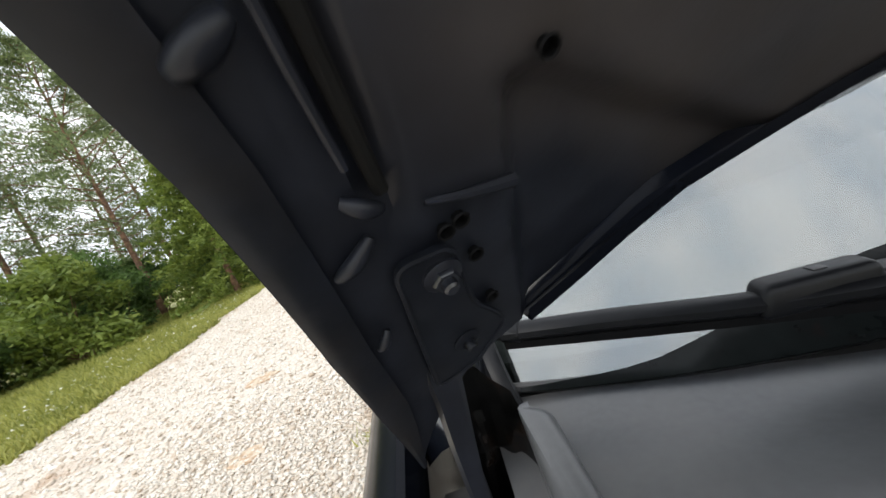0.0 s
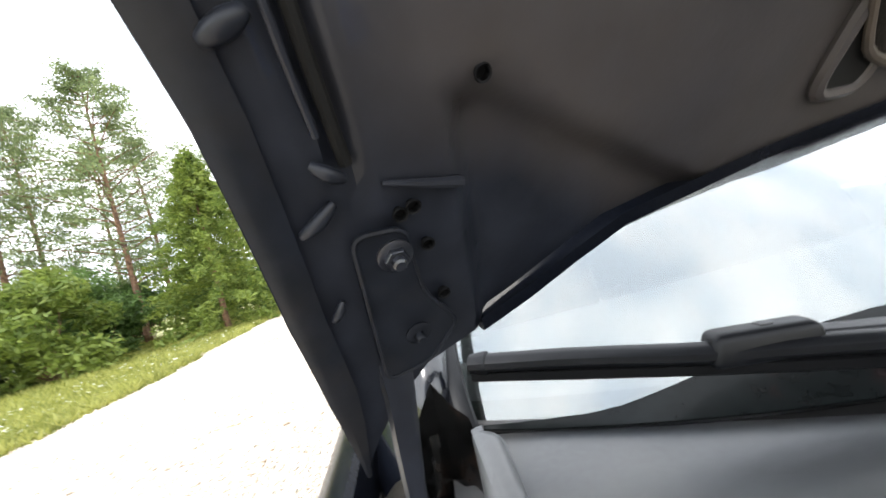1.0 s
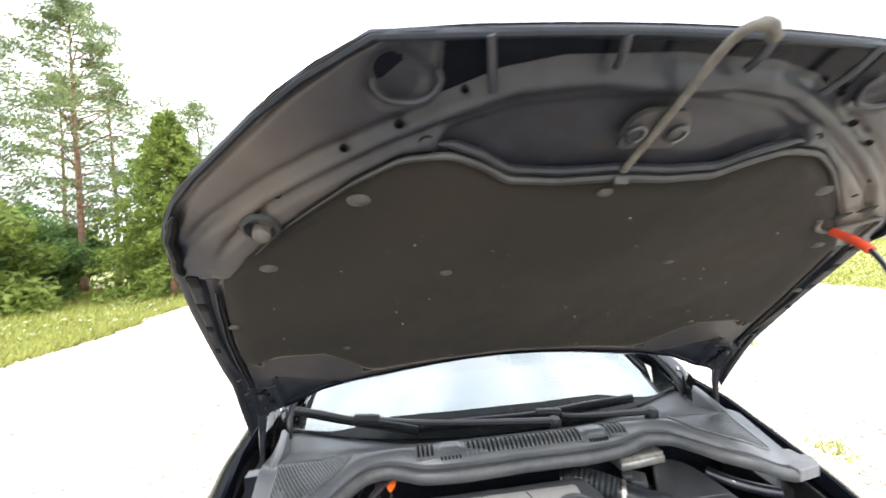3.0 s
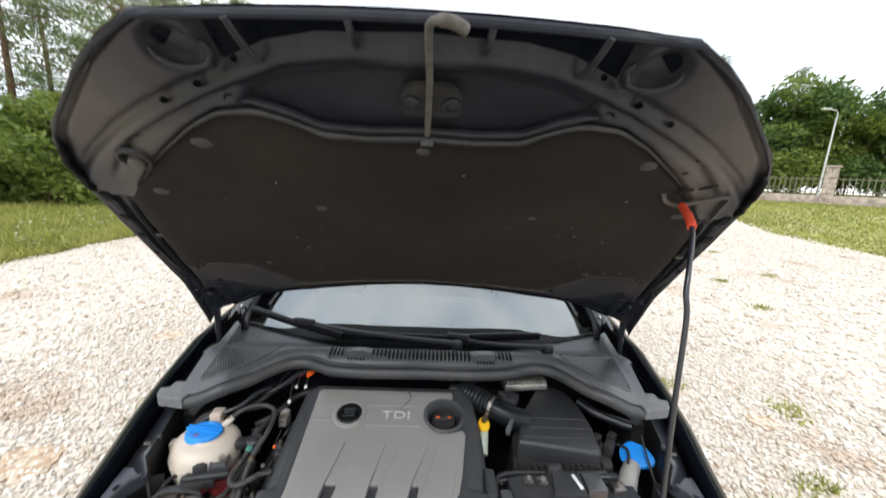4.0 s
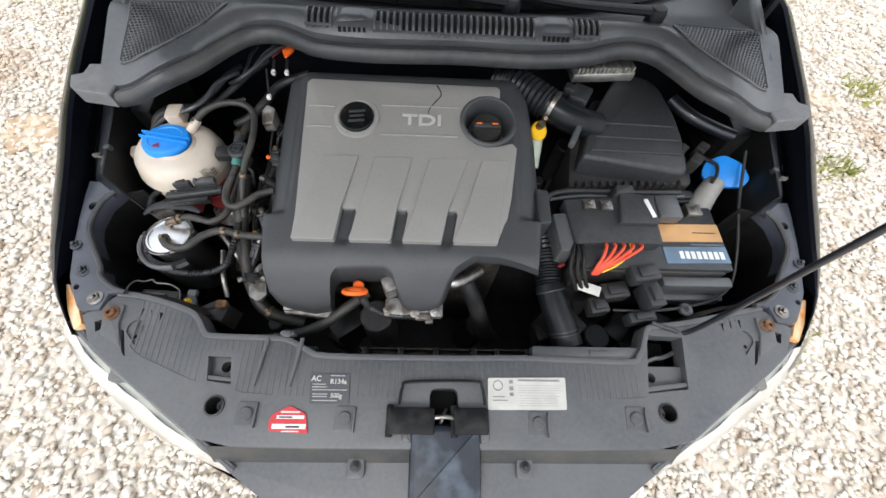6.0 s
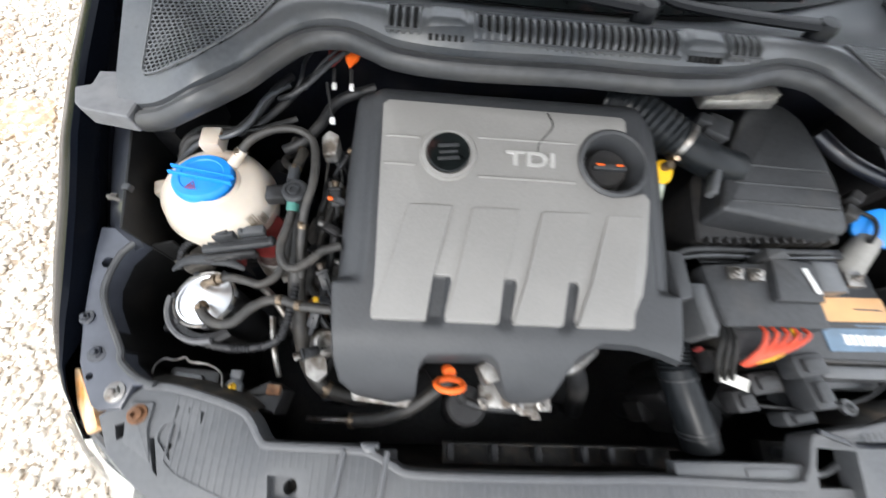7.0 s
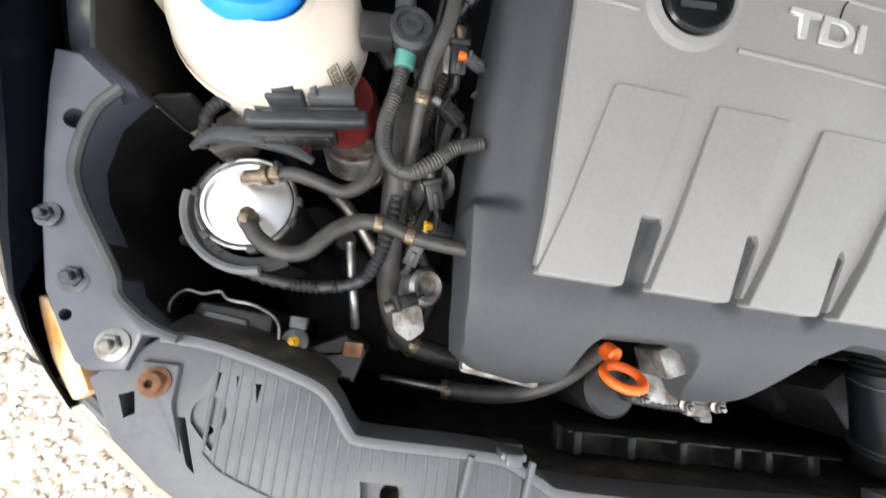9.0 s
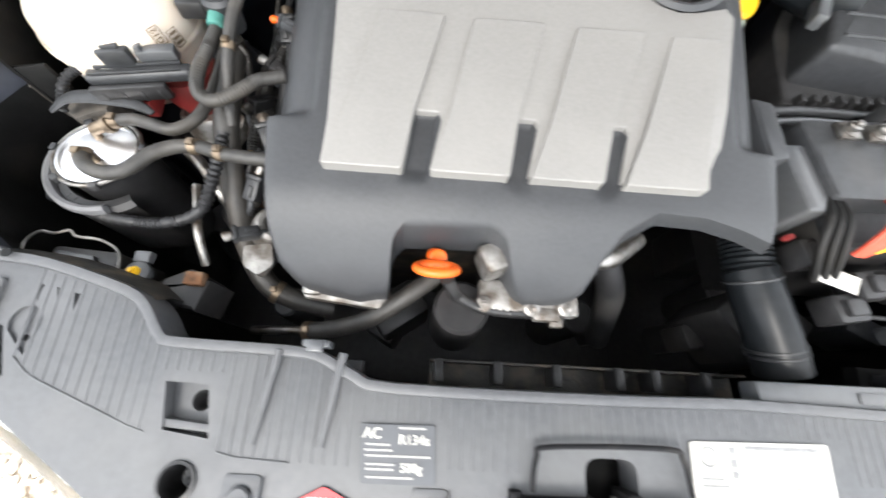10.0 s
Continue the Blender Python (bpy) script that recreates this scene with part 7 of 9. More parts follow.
tube(b, [(-0.014, 0.108, 0.815), (-0.010, 0.12, 0.826), (-0.004, 0.13, 0.815)], 0.003, 8)
part("latch_claw", b, STEEL, latch, "worn steel latch claw")
b = bm_new()
tube(b, [(-0.076, 0.136, 0.829), (-0.072, 0.160, 0.831), (-0.060, 0.168, 0.832), (0.036, 0.170, 0.832), (0.050, 0.162, 0.831), (0.054, 0.136, 0.829)], 0.0022, 8)
part("latch_frame", b, BLACKSTEEL, latch, "raised frame round the latch")
duct = thing("air_duct", "shiny blue-black air intake duct below the latch", "air duct", (-0.006, 0.05, 0.79))
b = bm_new()
prism(b, rounded([(-0.058, 0.110), (0.048, 0.110), (0.046, 0.004), (-0.058, 0.004)], 0.010), 0.70, lambda X, Y: 0.8285 + 0.12 * (Y - 0.11) , 0.010)
DUCTMAT = mat("duct_plastic", (0.012, 0.016, 0.024), 0.36, 0.0, 0.3, 40, dust=(0.08, 0.10, 0.13), dscale=25, dmin=0.5, dmax=0.75)
part("duct_body", b, DUCTMAT, duct)
b = bm_new()
prism(b, rounded([(-0.070, 0.106), (-0.056, 0.106), (-0.056, 0.084), (-0.070, 0.088)], 0.004), 0.78, 0.826, 0.003)
part("duct_flange", b, PLASTIC_L, duct)
b = bm_new()
prism(b, rounded([(0.046, 0.106), (0.060, 0.106), (0.060, 0.088), (0.046, 0.084)], 0.004), 0.78, 0.826, 0.003)
part("duct_flange", b, PLASTIC_L, duct)

# stickers
def on_slam(x, y, lift):
    return Vector((x, y, slam_z(x, y) + lift))


SL = Matrix.Rotation(math.atan(0.05), 4, "X")


def sticker(name, outline, material, label, category):
    b = bm_new()
    prism(b, outline, lambda x, y: slam_z(x, y) + 0.0012, lambda x, y: slam_z(x, y) + 0.0022)
    ob = part(name, b, material, None, label, flat=True, category=category)
    return ob


def bar(x0, x1, y0, y1, parent, material, lift=0.0026, name="text_bar"):
    b = bm_new()
    prism(b, [(x0, y0), (x1, y0), (x1, y1), (x0, y1)], lambda x, y: slam_z(x, y) + 0.002, lambda x, y: slam_z(x, y) + lift)
    return part(name, b, material, parent, flat=True)


acs = sticker("refrigerant_label", rounded([(-0.215, 0.178), (-0.155, 0.179), (-0.152, 0.136), (-0.211, 0.136)], 0.003), SMOKE, "small dark refrigerant label with pale print", "label")
lettering("lettering", "AC", 0.011, Matrix.Translation(on_slam(-0.205, 0.1715, 0.0027)) @ SL, AGED, acs, 0.0003)
lettering("lettering", "R134a", 0.010, Matrix.Translation(on_slam(-0.171, 0.1675, 0.0027)) @ SL, AGED, acs, 0.0003)
lettering("lettering", "500g", 0.009, Matrix.Translation(on_slam(-0.172, 0.1475, 0.0027)) @ SL, AGED, acs, 0.0003)
for x0, x1, y in ((-0.210, -0.190, 0.163), (-0.210, -0.188, 0.159), (-0.184, -0.162, 0.1755), (-0.209, -0.157, 0.155), (-0.208, -0.186, 0.149), (-0.208, -0.186, 0.1455), (-0.207, -0.170, 0.140)):
    bar(x0, x1, y, y + 0.0013, acs, PALEINK)
wls = sticker("data_label", rounded([(0.061, 0.176), (0.184, 0.178), (0.181, 0.131), (0.059, 0.130)], 0.003), AGED, "white printed data label stuck on the ribbed panel", "label")
b = bm_new()
lathe(b, [(0.0080, 0), (0.0080, 0.0006), (0.0063, 0.0006), (0.0063, 0)], on_slam(0.076, 0.165, 0.0022), SL.to_3x3(), 22)
part("emblem", b, GREYINK, wls, "round printed emblem")
bar(0.108, 0.174, 0.1715, 0.1745, wls, GREYINK)
for x0, x1, y0, y1 in ((0.094, 0.100, 0.168, 0.173), (0.094, 0.100, 0.158, 0.164), (0.094, 0.100, 0.150, 0.155), (0.067, 0.086, 0.148, 0.1495), (0.067, 0.090, 0.143, 0.1445), (0.108, 0.175, 0.165, 0.1658), (0.108, 0.176, 0.158, 0.1588), (0.108, 0.172, 0.150, 0.1508)):
    bar(x0, x1, y0, y1, wls, PALEINK if y1 - y0 < 0.001 else GREYINK)
for y in (0.1545, 0.1615, 0.1465, 0.1430, 0.1395, 0.1360):
    bar(0.108, 0.168 + 0.008 * math.sin(y * 900), y, y + 0.0008, wls, PALEINK)
rst = sticker("warning_sticker", rounded([(-0.266, 0.112), (-0.262, 0.121), (-0.238, 0.133), (-0.213, 0.122), (-0.207, 0.096), (-0.263, 0.099)], 0.003), REDST, "red warning sticker with white bands on the panel", "sticker")
bar(-0.255, -0.215, 0.1155, 0.1200, rst, WHITE)
bar(-0.260, -0.211, 0.1020, 0.1085, rst, WHITE)
for x0, x1, y0, y1 in ((-0.250, -0.222, 0.1235, 0.1255), (-0.245, -0.220, 0.098, 0.0995)):
    bar(x0, x1, y0, y1, rst, SHEET)
bar(-0.240, -0.220, 0.1035, 0.1060, rst, INK, 0.0029)
bar(-0.252, -0.232, 0.1165, 0.1185, rst, INK, 0.0029)


# ---- engine cover ----
def cov_z(y):
    return 0.948 - 0.2175 * (0.695 - y)


def base_z(x, y):
    """The black cover's top: a tilted plane that rolls down at the front, sides and back."""
    z = cov_z(y) - 0.006
    t = max(0.0, (0.375 - y) / 0.085)
    z -= 0.055 * t * t
    e = max(0.0, (abs(x + 0.082) - 0.200) / 0.04)
    w = min(1.0, max(0.0, (y - 0.432) / 0.012))
    z -= 0.016 * e * e * w + 0.008 * w * min(1.0, e * 3) + 0.006 * max(0.0, (abs(x + 0.082) - 0.228) / 0.02) ** 2
    g = max(0.0, (y - 0.700) / 0.035)
    z -= 0.018 * g * g
    for xs in (-0.1845, -0.0915, -0.0055):
        z -= 0.006 * min(1.0, max(0.0, (0.014 - abs(x - xs - 0.1 * (y - 0.41))) / 0.005)) * min(1.0, max(0.0, (y - 0.380) / 0.012)) * min(1.0, max(0.0, (0.452 - y) / 0.006))
    return z


cover = thing("engine_cover", "black and grey moulded plastic engine cover with raised lettering", "engine cover", (-0.08, 0.5, 0.78))
left_x = lerp_table([(0.29, -0.292), (0.31, -0.306), (0.34, -0.314), (0.43, -0.324), (0.44, -0.321), (0.60, -0.322), (0.72, -0.318), (0.735, -0.308)])
right_x = lerp_table([(0.29, 0.130), (0.34, 0.150), (0.42, 0.158), (0.50, 0.166), (0.60, 0.162), (0.68, 0.150), (0.735, 0.128)])
FRONTY = [(-0.34, 0.335), (-0.306, 0.313), (-0.290, 0.300), (-0.235, 0.291), (-0.214, 0.296), (-0.207, 0.312), (-0.203, 0.335), (-0.192, 0.346), (-0.112, 0.349), (-0.098, 0.340), (-0.090, 0.318), (-0.081, 0.301), (-0.068, 0.294), (-0.030, 0.297), (-0.016, 0.304),
          (-0.004, 0.330), (0.010, 0.350), (0.040, 0.368), (0.085, 0.366), (0.12, 0.358), (0.152, 0.348), (0.17, 0.348)]
front_y = lerp_table(FRONTY)
b = bm_new()


def cover_uv(u, v):
    x = -0.082 + (2 * u - 1) * 0.240
    for _ in range(5):
        y0 = front_y(x)
        y = y0 + (0.735 - y0) * v
        xl, xr = left_x(y), right_x(y)
        x = xl + (xr - xl) * u
    return Vector((x, y, base_z(x, y)))


OIL = (0.068, 0.620)
NU, NV = 110, 110
g = [[b.verts.new(cover_uv(i / NU, j / NV)) for j in range(NV + 1)] for i in range(NU + 1)]
for i in range(NU):
    for j in range(NV):
        m = (g[i][j].co + g[i + 1][j + 1].co) / 2
        if math.hypot(m.x - OIL[0], m.y - OIL[1]) > 0.0475:
            b.faces.new((g[i][j], g[i + 1][j], g[i + 1][j + 1], g[i][j + 1]))
edge = [g[i][0] for i in range(NU + 1)] + [g[NU][j] for j in range(1, NV + 1)] + [g[i][NV] for i in range(NU - 1, -1, -1)] + [g[0][j] for j in range(NV - 1, 0, -1)]
ctr = Vector((-0.082, 0.52, 0))
low = []
for v_ in edge:
    o = (Vector((v_.co.x, v_.co.y, 0)) - ctr).normalized()
    low.append((b.verts.new(v_.co + o * 0.003 + Vector((0, 0, -0.006))), b.verts.new(v_.co + o * 0.006 + Vector((0, 0, -0.055 if v_.co.x < 0.0 else -0.018)))))
for k in range(len(edge)):
    k2 = (k + 1) % len(edge)
    b.faces.new((edge[k], edge[k2], low[k2][0], low[k][0]))
    b.faces.new((low[k][0], low[k2][0], low[k2][1], low[k][1]))
shell = part("shell", b, COVERBLK, cover, "black grained plastic shell")
# grey inlay
gp = [(-0.276, 0.690), (-0.268, 0.697), (0.086, 0.695), (0.092, 0.688), (0.091, 0.668)]
for k in range(11):
    a = radians(72 + k * 21.5)
    gp.append((OIL[0] + 0.0535 * math.cos(a), OIL[1] + 0.0535 * math.sin(a)))
gp += [(0.112, 0.576), (0.120, 0.566), (0.107, 0.470), (0.098, 0.430), (0.094, 0.424), (0.081, 0.392), (0.003, 0.392), (0.011, 0.438), (0.008, 0.446), (-0.012, 0.446), (-0.016, 0.440), (-0.0185, 0.392), (-0.0835, 0.392),
       (-0.0755, 0.438), (-0.0785, 0.446), (-0.098, 0.446), (-0.102, 0.440), (-0.104, 0.392), (-0.1735, 0.392), (-0.1655, 0.438), (-0.1685, 0.446), (-0.1935, 0.446), (-0.1975, 0.440), (-0.1995, 0.392), (-0.270, 0.392), (-0.268, 0.430)]
b = bm_new()
prism(b, gp, lambda x, y: cov_z(y) - 0.016, lambda x, y: cov_z(y) - (0.0042 if y < 0.46 and -0.26 < x < 0.09 else 0.0), 0.0015)
inlay = part("grey_inlay", b, COVERGREY, cover, "matt warm-grey inlay with four fingers")
# raised fingers, slanting forward
for xa, xb, xc, xd in ((-0.2695, -0.1975, -0.230, -0.168), (-0.1735, -0.102, -0.140, -0.071), (-0.0835, -0.0165, -0.040, 0.030), (0.003, 0.080, 0.055, 0.108)):
    b = bm_new()
    ol = rounded([(xa, 0.385), (xb, 0.385), (xb + (xd - xb) * 0.22, 0.44), (xd, 0.541), (xc, 0.540), (xa + (xc - xa) * 0.42, 0.44)], 0.004)
    prism(b, ol, lambda x, y: cov_z(y) - 0.010, lambda x, y: cov_z(y) + 0.0006 + 0.0044 * max(0, (0.545 - y) / 0.16), 0.0012)
    part("finger", b, COVERGREY, inlay, flat=True)
# ring, badge, letters
PL = Matrix.Rotation(math.atan(0.2175), 3, "X")
b = bm_new()
lathe(b, [(0.043, -0.002), (0.040, 0.003), (0.034, 0.004), (0.031, 0.001)], (-0.177, 0.618, cov_z(0.618)), PL, 40)
part("badge_ring", b, COVERGREY, inlay, "raised grey ring")
b = bm_new()
lathe(b, [(0.031, -0.002), (0.031, 0.004), (0.029, 0.0055), (0.026, 0.0045), (0.0, 0.0045)], (-0.177, 0.618, cov_z(0.618)), PL, 40)
badge = part("badge", b, GLOSSBLK, cover, "round black emblem")
for k, (w, h) in enumerate(((0.030, 0.005), (0.026, 0.004), (0.030, 0.005))):
    b = bm_new()
    dy = 0.010 - 0.010 * k
    box(b, Vector((-0.177, 0.618, cov_z(0.618))) + PL @ Vector((0, dy, 0.0050)), (w, h, 0.0015), 0.0004, PL @ Matrix.Rotation(0.12, 3, "Z"))
    part("emblem_bar", b, PLASTIC, badge, "plain bar of the emblem")
lettering("lettering", "TDI", 0.031, Matrix.Translation((-0.056, 0.615, cov_z(0.615) + 0.0012)) @ PL.to_4x4() @ Matrix.Diagonal((1.5, 1.0, 1, 1)), LETTER, inlay, 0.0016, "raised pale metal letters")
for x0, x1, y in ((-0.268, -0.220, 0.640), (-0.134, 0.012, 0.646), (-0.268, -0.222, 0.598), (-0.132, 0.010, 0.586)):
    b = bm_new()
    tube(b, [(x0, y, cov_z(y) - 0.0008), ((x0 + x1) / 2, y, cov_z(y) - 0.0002), (x1, y, cov_z(y) - 0.0008)], 0.002, 8)
    part("moulded_line", b, COVERGREY, inlay)
b = bm_new()
tube(b, [(-0.030, 0.692, cov_z(0.692) + 0.0004), (-0.022, 0.672, cov_z(0.672) + 0.0004), (-0.036, 0.652, cov_z(0.652) + 0.0004), (-0.044, 0.640, cov_z(0.640) + 0.0004), (-0.046, 0.628, cov_z(0.628) + 0.0004)], lambda t: 0.0011 * (1.1 - 0.6 * t), 6)
part("crack", b, DARK, inlay, "dark hairline crack")
# oil filler recess
b = bm_new()
lathe(b, [(0.0545, 0.001), (0.050, 0.0045), (0.046, 0.003), (0.041, -0.012), (0.039, -0.055), (0.0, -0.056)], (OIL[0], OIL[1], cov_z(OIL[1])), PL, 40)
part("filler_well", b, COVERBLK, cover, "deep round recess")
b = bm_new()
lathe(b, [(0.030, -0.05), (0.031, -0.020), (0.028, -0.016), (0.0, -0.015)], (OIL[0], OIL[1], cov_z(OIL[1])), PL, 32)
oil = part("filler_cap", b, PLASTIC_D, cover, "black oil filler cap with orange marks")
b = bm_new()
box(b, Vector((OIL[0], OIL[1], cov_z(OIL[1]) - 0.012)), (0.052, 0.010, 0.010), 0.003, PL)
part("cap_bar", b, PLASTIC, oil)
for dx in (-0.016, 0.014):
    b = bm_new()
    box(b, Vector((OIL[0] + dx, OIL[1] + 0.001, cov_z(OIL[1]) - 0.0062)), (0.011, 0.003, 0.001), 0.0003, PL)
    part("cap_mark", b, ORANGE, oil, "small orange printed mark")

# ---- engine underneath ----
eng = thing("engine_block", "dark dusty diesel engine below its cover", "engine", (-0.08, 0.5, 0.32))
b = bm_new()
box(b, (-0.08, 0.56, 0.57), (0.40, 0.30, 0.46), 0.02)
part("block", b, GRIME, eng)
b = bm_new()
box(b, (-0.08, 0.52, 0.835), (0.40, 0.22, 0.05), 0.01)
part("head", b, ALU, eng, "dirty aluminium cylinder head")
b = bm_new()
box(b, (-0.252, 0.296, 0.772), (0.090, 0.022, 0.012), 0.004, Matrix.Rotation(-0.10, 3, "Z"))
box(b, (-0.288, 0.303, 0.776), (0.020, 0.022, 0.016), 0.004)
box(b, (-0.222, 0.291, 0.766), (0.012, 0.014, 0.020), 0.003)
part("bracket", b, ALU, eng, "grey cast bracket")
b = bm_new()
box(b, (-0.062, 0.300, 0.786), (0.105, 0.036, 0.016), 0.005)
box(b, (-0.105, 0.330, 0.812), (0.025, 0.030, 0.040), 0.005, Matrix.Rotation(0.4, 3, "Z"))
part("manifold_flange", b, ALU, eng, "cast aluminium flange by the dipstick")
for px, py in ((-0.110, 0.302), (-0.060, 0.300), (-0.024, 0.302)):
    b = bm_new()
    bolt(b, (px, py - 0.012, 0.795), (0, -0.3, 1), 0.0055, 0.006)
    part("flange_bolt", b, STEEL, eng)
b = bm_new()
cyl(b, (-0.13, 0.285, 0.66), (-0.13, 0.290, 0.775), 0.032, 0.030, 24, 0.004)
part("oil_filter", b, PLASTIC_D, eng, "black round filter housing")
b = bm_new()
tube(b, [(-0.01, 0.345, 0.806), (0.012, 0.342, 0.812), (0.030, 0.350, 0.808), (0.060, 0.372, 0.80)], lambda t: 0.014 - 0.004 * t, 12)
part("steel_pipe", b, STEEL, eng, "bright bent steel pipe end")
b = bm_new()
tube(b, [(0.03, 0.36, 0.78), (0.055, 0.33, 0.74), (0.075, 0.31, 0.68), (0.10, 0.29, 0.60)], 0.017, 12)
part("charge_pipe", b, RUBBER_B, eng)
def plug(at, ang, s, material, tip):
    """A small wired plug: body, collar, catch and a short sleeve."""
    b = bm_new()
    r3 = Matrix.Rotation(ang, 3, "Z") @ Matrix.Rotation(0.5, 3, "X")
    at = Vector(at)
    box(b, at, (s * 0.62, s, s * 0.55), 0.0022, r3)
    box(b, at + r3 @ Vector((0, s * 0.58, 0)), (s * 0.74, s * 0.22, s * 0.66), 0.0018, r3)
    box(b, at + r3 @ Vector((0, -0.1 * s, s * 0.32)), (s * 0.22, s * 0.55, s * 0.12), 0.0008, r3)
    tube(b, [at - r3 @ Vector((0, s * 0.45, 0)), at - r3 @ Vector((0, s * 0.9, s * 0.1)), at - r3 @ Vector((s * 0.3, s * 1.3, s * 0.7)), at - r3 @ Vector((s * 0.4, s * 1.5, s * 1.8))], s * 0.15, 8, 5, ribs=s * 0.03, pitch=0.003)
    ob = part("plug", b, material, eng, "small black wired plug")
    b = bm_new()
    cyl(b, at + r3 @ Vector((0, s * 0.66, 0)), at + r3 @ Vector((0, s * 1.05, -0.004)), s * 0.2, s * 0.26, 12, 0.001)
    part("plug_seat", b, tip, ob)


for at, ang, s_, m_, t_ in (((-0.352, 0.455, 0.815), 0.4, 0.026, PLASTIC, ALU), ((-0.362, 0.398, 0.802), -0.3, 0.024, PLASTIC, STEEL), ((-0.348, 0.530, 0.838), 1.2, 0.022, PLASTIC_D, ALU), ((-0.350, 0.585, 0.842), 0.1, 0.026, PLASTIC, BRONZE),
                            ((-0.362, 0.352, 0.79), 2.0, 0.022, PLASTIC, ALU), ((-0.372, 0.505, 0.815), 2.6, 0.024, PLASTIC_D, STEEL), ((-0.345, 0.645, 0.86), -0.6, 0.022, PLASTIC, BRONZE), ((-0.420, 0.585, 0.83), 0.9, 0.026, PLASTIC_D, ALU),
                            ((-0.340, 0.420, 0.83), 1.6, 0.018, PLASTIC, YELLOW), ((-0.336, 0.565, 0.868), 1.5, 0.016, PLASTIC_G, ORANGE)):
    plug(at, ang, s_, m_, t_)
# cast bosses, a bright neck ring and folded brackets beside the cover
for cx, cy, cz, r_, m_ in ((-0.350, 0.48, 0.79, 0.022, ALU), (-0.345, 0.37, 0.775, 0.020, ALU), (-0.37, 0.56, 0.80, 0.02, PLASTIC_D), (-0.36, 0.43, 0.78, 0.016, RUST), (-0.352, 0.61, 0.815, 0.018, ALU)):
    b = bm_new()
    lathe(b, [(r_ * 1.3, -0.05), (r_ * 1.2, -0.012), (r_, -0.006), (r_, 0.004), (r_ * 0.8, 0.008), (r_ * 0.55, 0.006), (r_ * 0.5, -0.002), (0, -0.002)], (cx, cy, cz), Matrix.Rotation(0.4, 3, "Y"), 22)
    part("boss", b, m_, eng, "dirty cast boss")
b = bm_new()
lathe(b, [(0.024, -0.03), (0.024, 0.0), (0.022, 0.003), (0.019, 0.003), (0.018, -0.004), (0.0, -0.006)], (-0.440, 0.493, 0.802), Matrix.Rotation(-0.2, 3, "X"), 30, (1.15, 0.8))
part("neck_ring", b, ALU, eng, "bright metal neck below the connector")
for pts, m_ in (([(-0.455, 0.520), (-0.425, 0.525), (-0.40, 0.50), (-0.41, 0.47), (-0.43, 0.46)], ALU), ([(-0.375, 0.345), (-0.345, 0.350), (-0.338, 0.325), (-0.352, 0.312), (-0.370, 0.322)], ALU), ([(-0.372, 0.625), (-0.345, 0.62), (-0.342, 0.585), (-0.362, 0.58)], HEATSHIELD)):
    b = bm_new()
    prism(b, rounded(pts, 0.005), 0.77, lambda x, y: 0.786 + 0.25 * (y - 0.45) + 0.3 * (x + 0.38), 0.002)
    part("cast_bracket", b, m_, eng, "dusty grey bracket")
# dark machinery further down
rg = random.Random(77)
for k in range(46):
    px, py = rg.uniform(-0.58, 0.58), rg.uniform(0.26, 0.80)
    if -0.31 < px < 0.14 and py > 0.33:
        continue
    b = bm_new()
    s = rg.uniform(0.025, 0.06)
    z = rg.uniform(0.55, 0.68)
    if k % 2:
        box(b, (px, py, z), (s * 1.4, s, s * 2), 0.006, Matrix.Rotation(rg.uniform(0, 3), 3, "Z"))
    else:
        cyl(b, (px, py, z - 0.1), (px + rg.uniform(-0.03, 0.03), py, z + 0.03), s * 0.6, s * 0.5, 14, 0.003)
    part("machinery", b, (PLASTIC_D, PLASTIC, RUBBER_B, PLASTIC_D, PLASTIC)[k % 5] if z < 0.63 else PLASTIC_D, eng)

# ---- dipstick ----
dip = thing("dipstick", "orange dipstick ring on a thin dark tube", "dipstick", (-0.158, 0.325, 0.78))
b = bm_new()
ring = [Vector((-0.161 + 0.0180 * math.cos(a), 0.311 - 0.0085 * math.sin(a), 0.838 + 0.0125 * math.sin(a))) for a in (2 * math.pi * k / 20 for k in range(21))]
tube(b, ring, 0.0044, 10, 2)
cyl(b, (-0.1585, 0.326, 0.822), (-0.1640, 0.334, 0.810), 0.0095, 0.0085, 14, 0.002)
part("ring", b, ORANGE, dip, "orange pull ring")
b = bm_new()
cyl(b, (-0.150, 0.303, 0.832), (-0.140, 0.292, 0.812), 0.0065, 0.006, 12)
part("stem", b, PLASTIC_D, dip)
b = bm_new()
tube(b, [(-0.142, 0.294, 0.815), (-0.115, 0.287, 0.792), (-0.085, 0.284, 0.788), (-0.055, 0.284, 0.790)], 0.0055, 10, 8, ribs=0.0012, pitch=0.004)
part("harness", b, PLASTIC_D, dip, "corrugated wire sleeve")
b = bm_new()
box(b, (-0.045, 0.283, 0.790), (0.028, 0.014, 0.012), 0.003)
box(b, (-0.034, 0.276, 0.788), (0.014, 0.010, 0.010), 0.002)
part("plug", b, ALU, dip, "grey connector")

# ---- coolant reservoir ----
tank = thing("coolant_reservoir", "round translucent coolant reservoir with a blue screw cap", "reservoir", (-0.508, 0.56, 0.78))
b = bm_new()
TC = Vector((-0.507, 0.558, 0.868))
lathe(b, [(0.030, -0.085), (0.055, -0.070), (0.069, -0.045), (0.0745, -0.012), (0.0745, 0.004), (0.071, 0.022), (0.062, 0.034), (0.050, 0.039), (0.038, 0.041), (0.034, 0.046)], TC, Matrix.Rotation(0.08, 3, "Y"), 48)
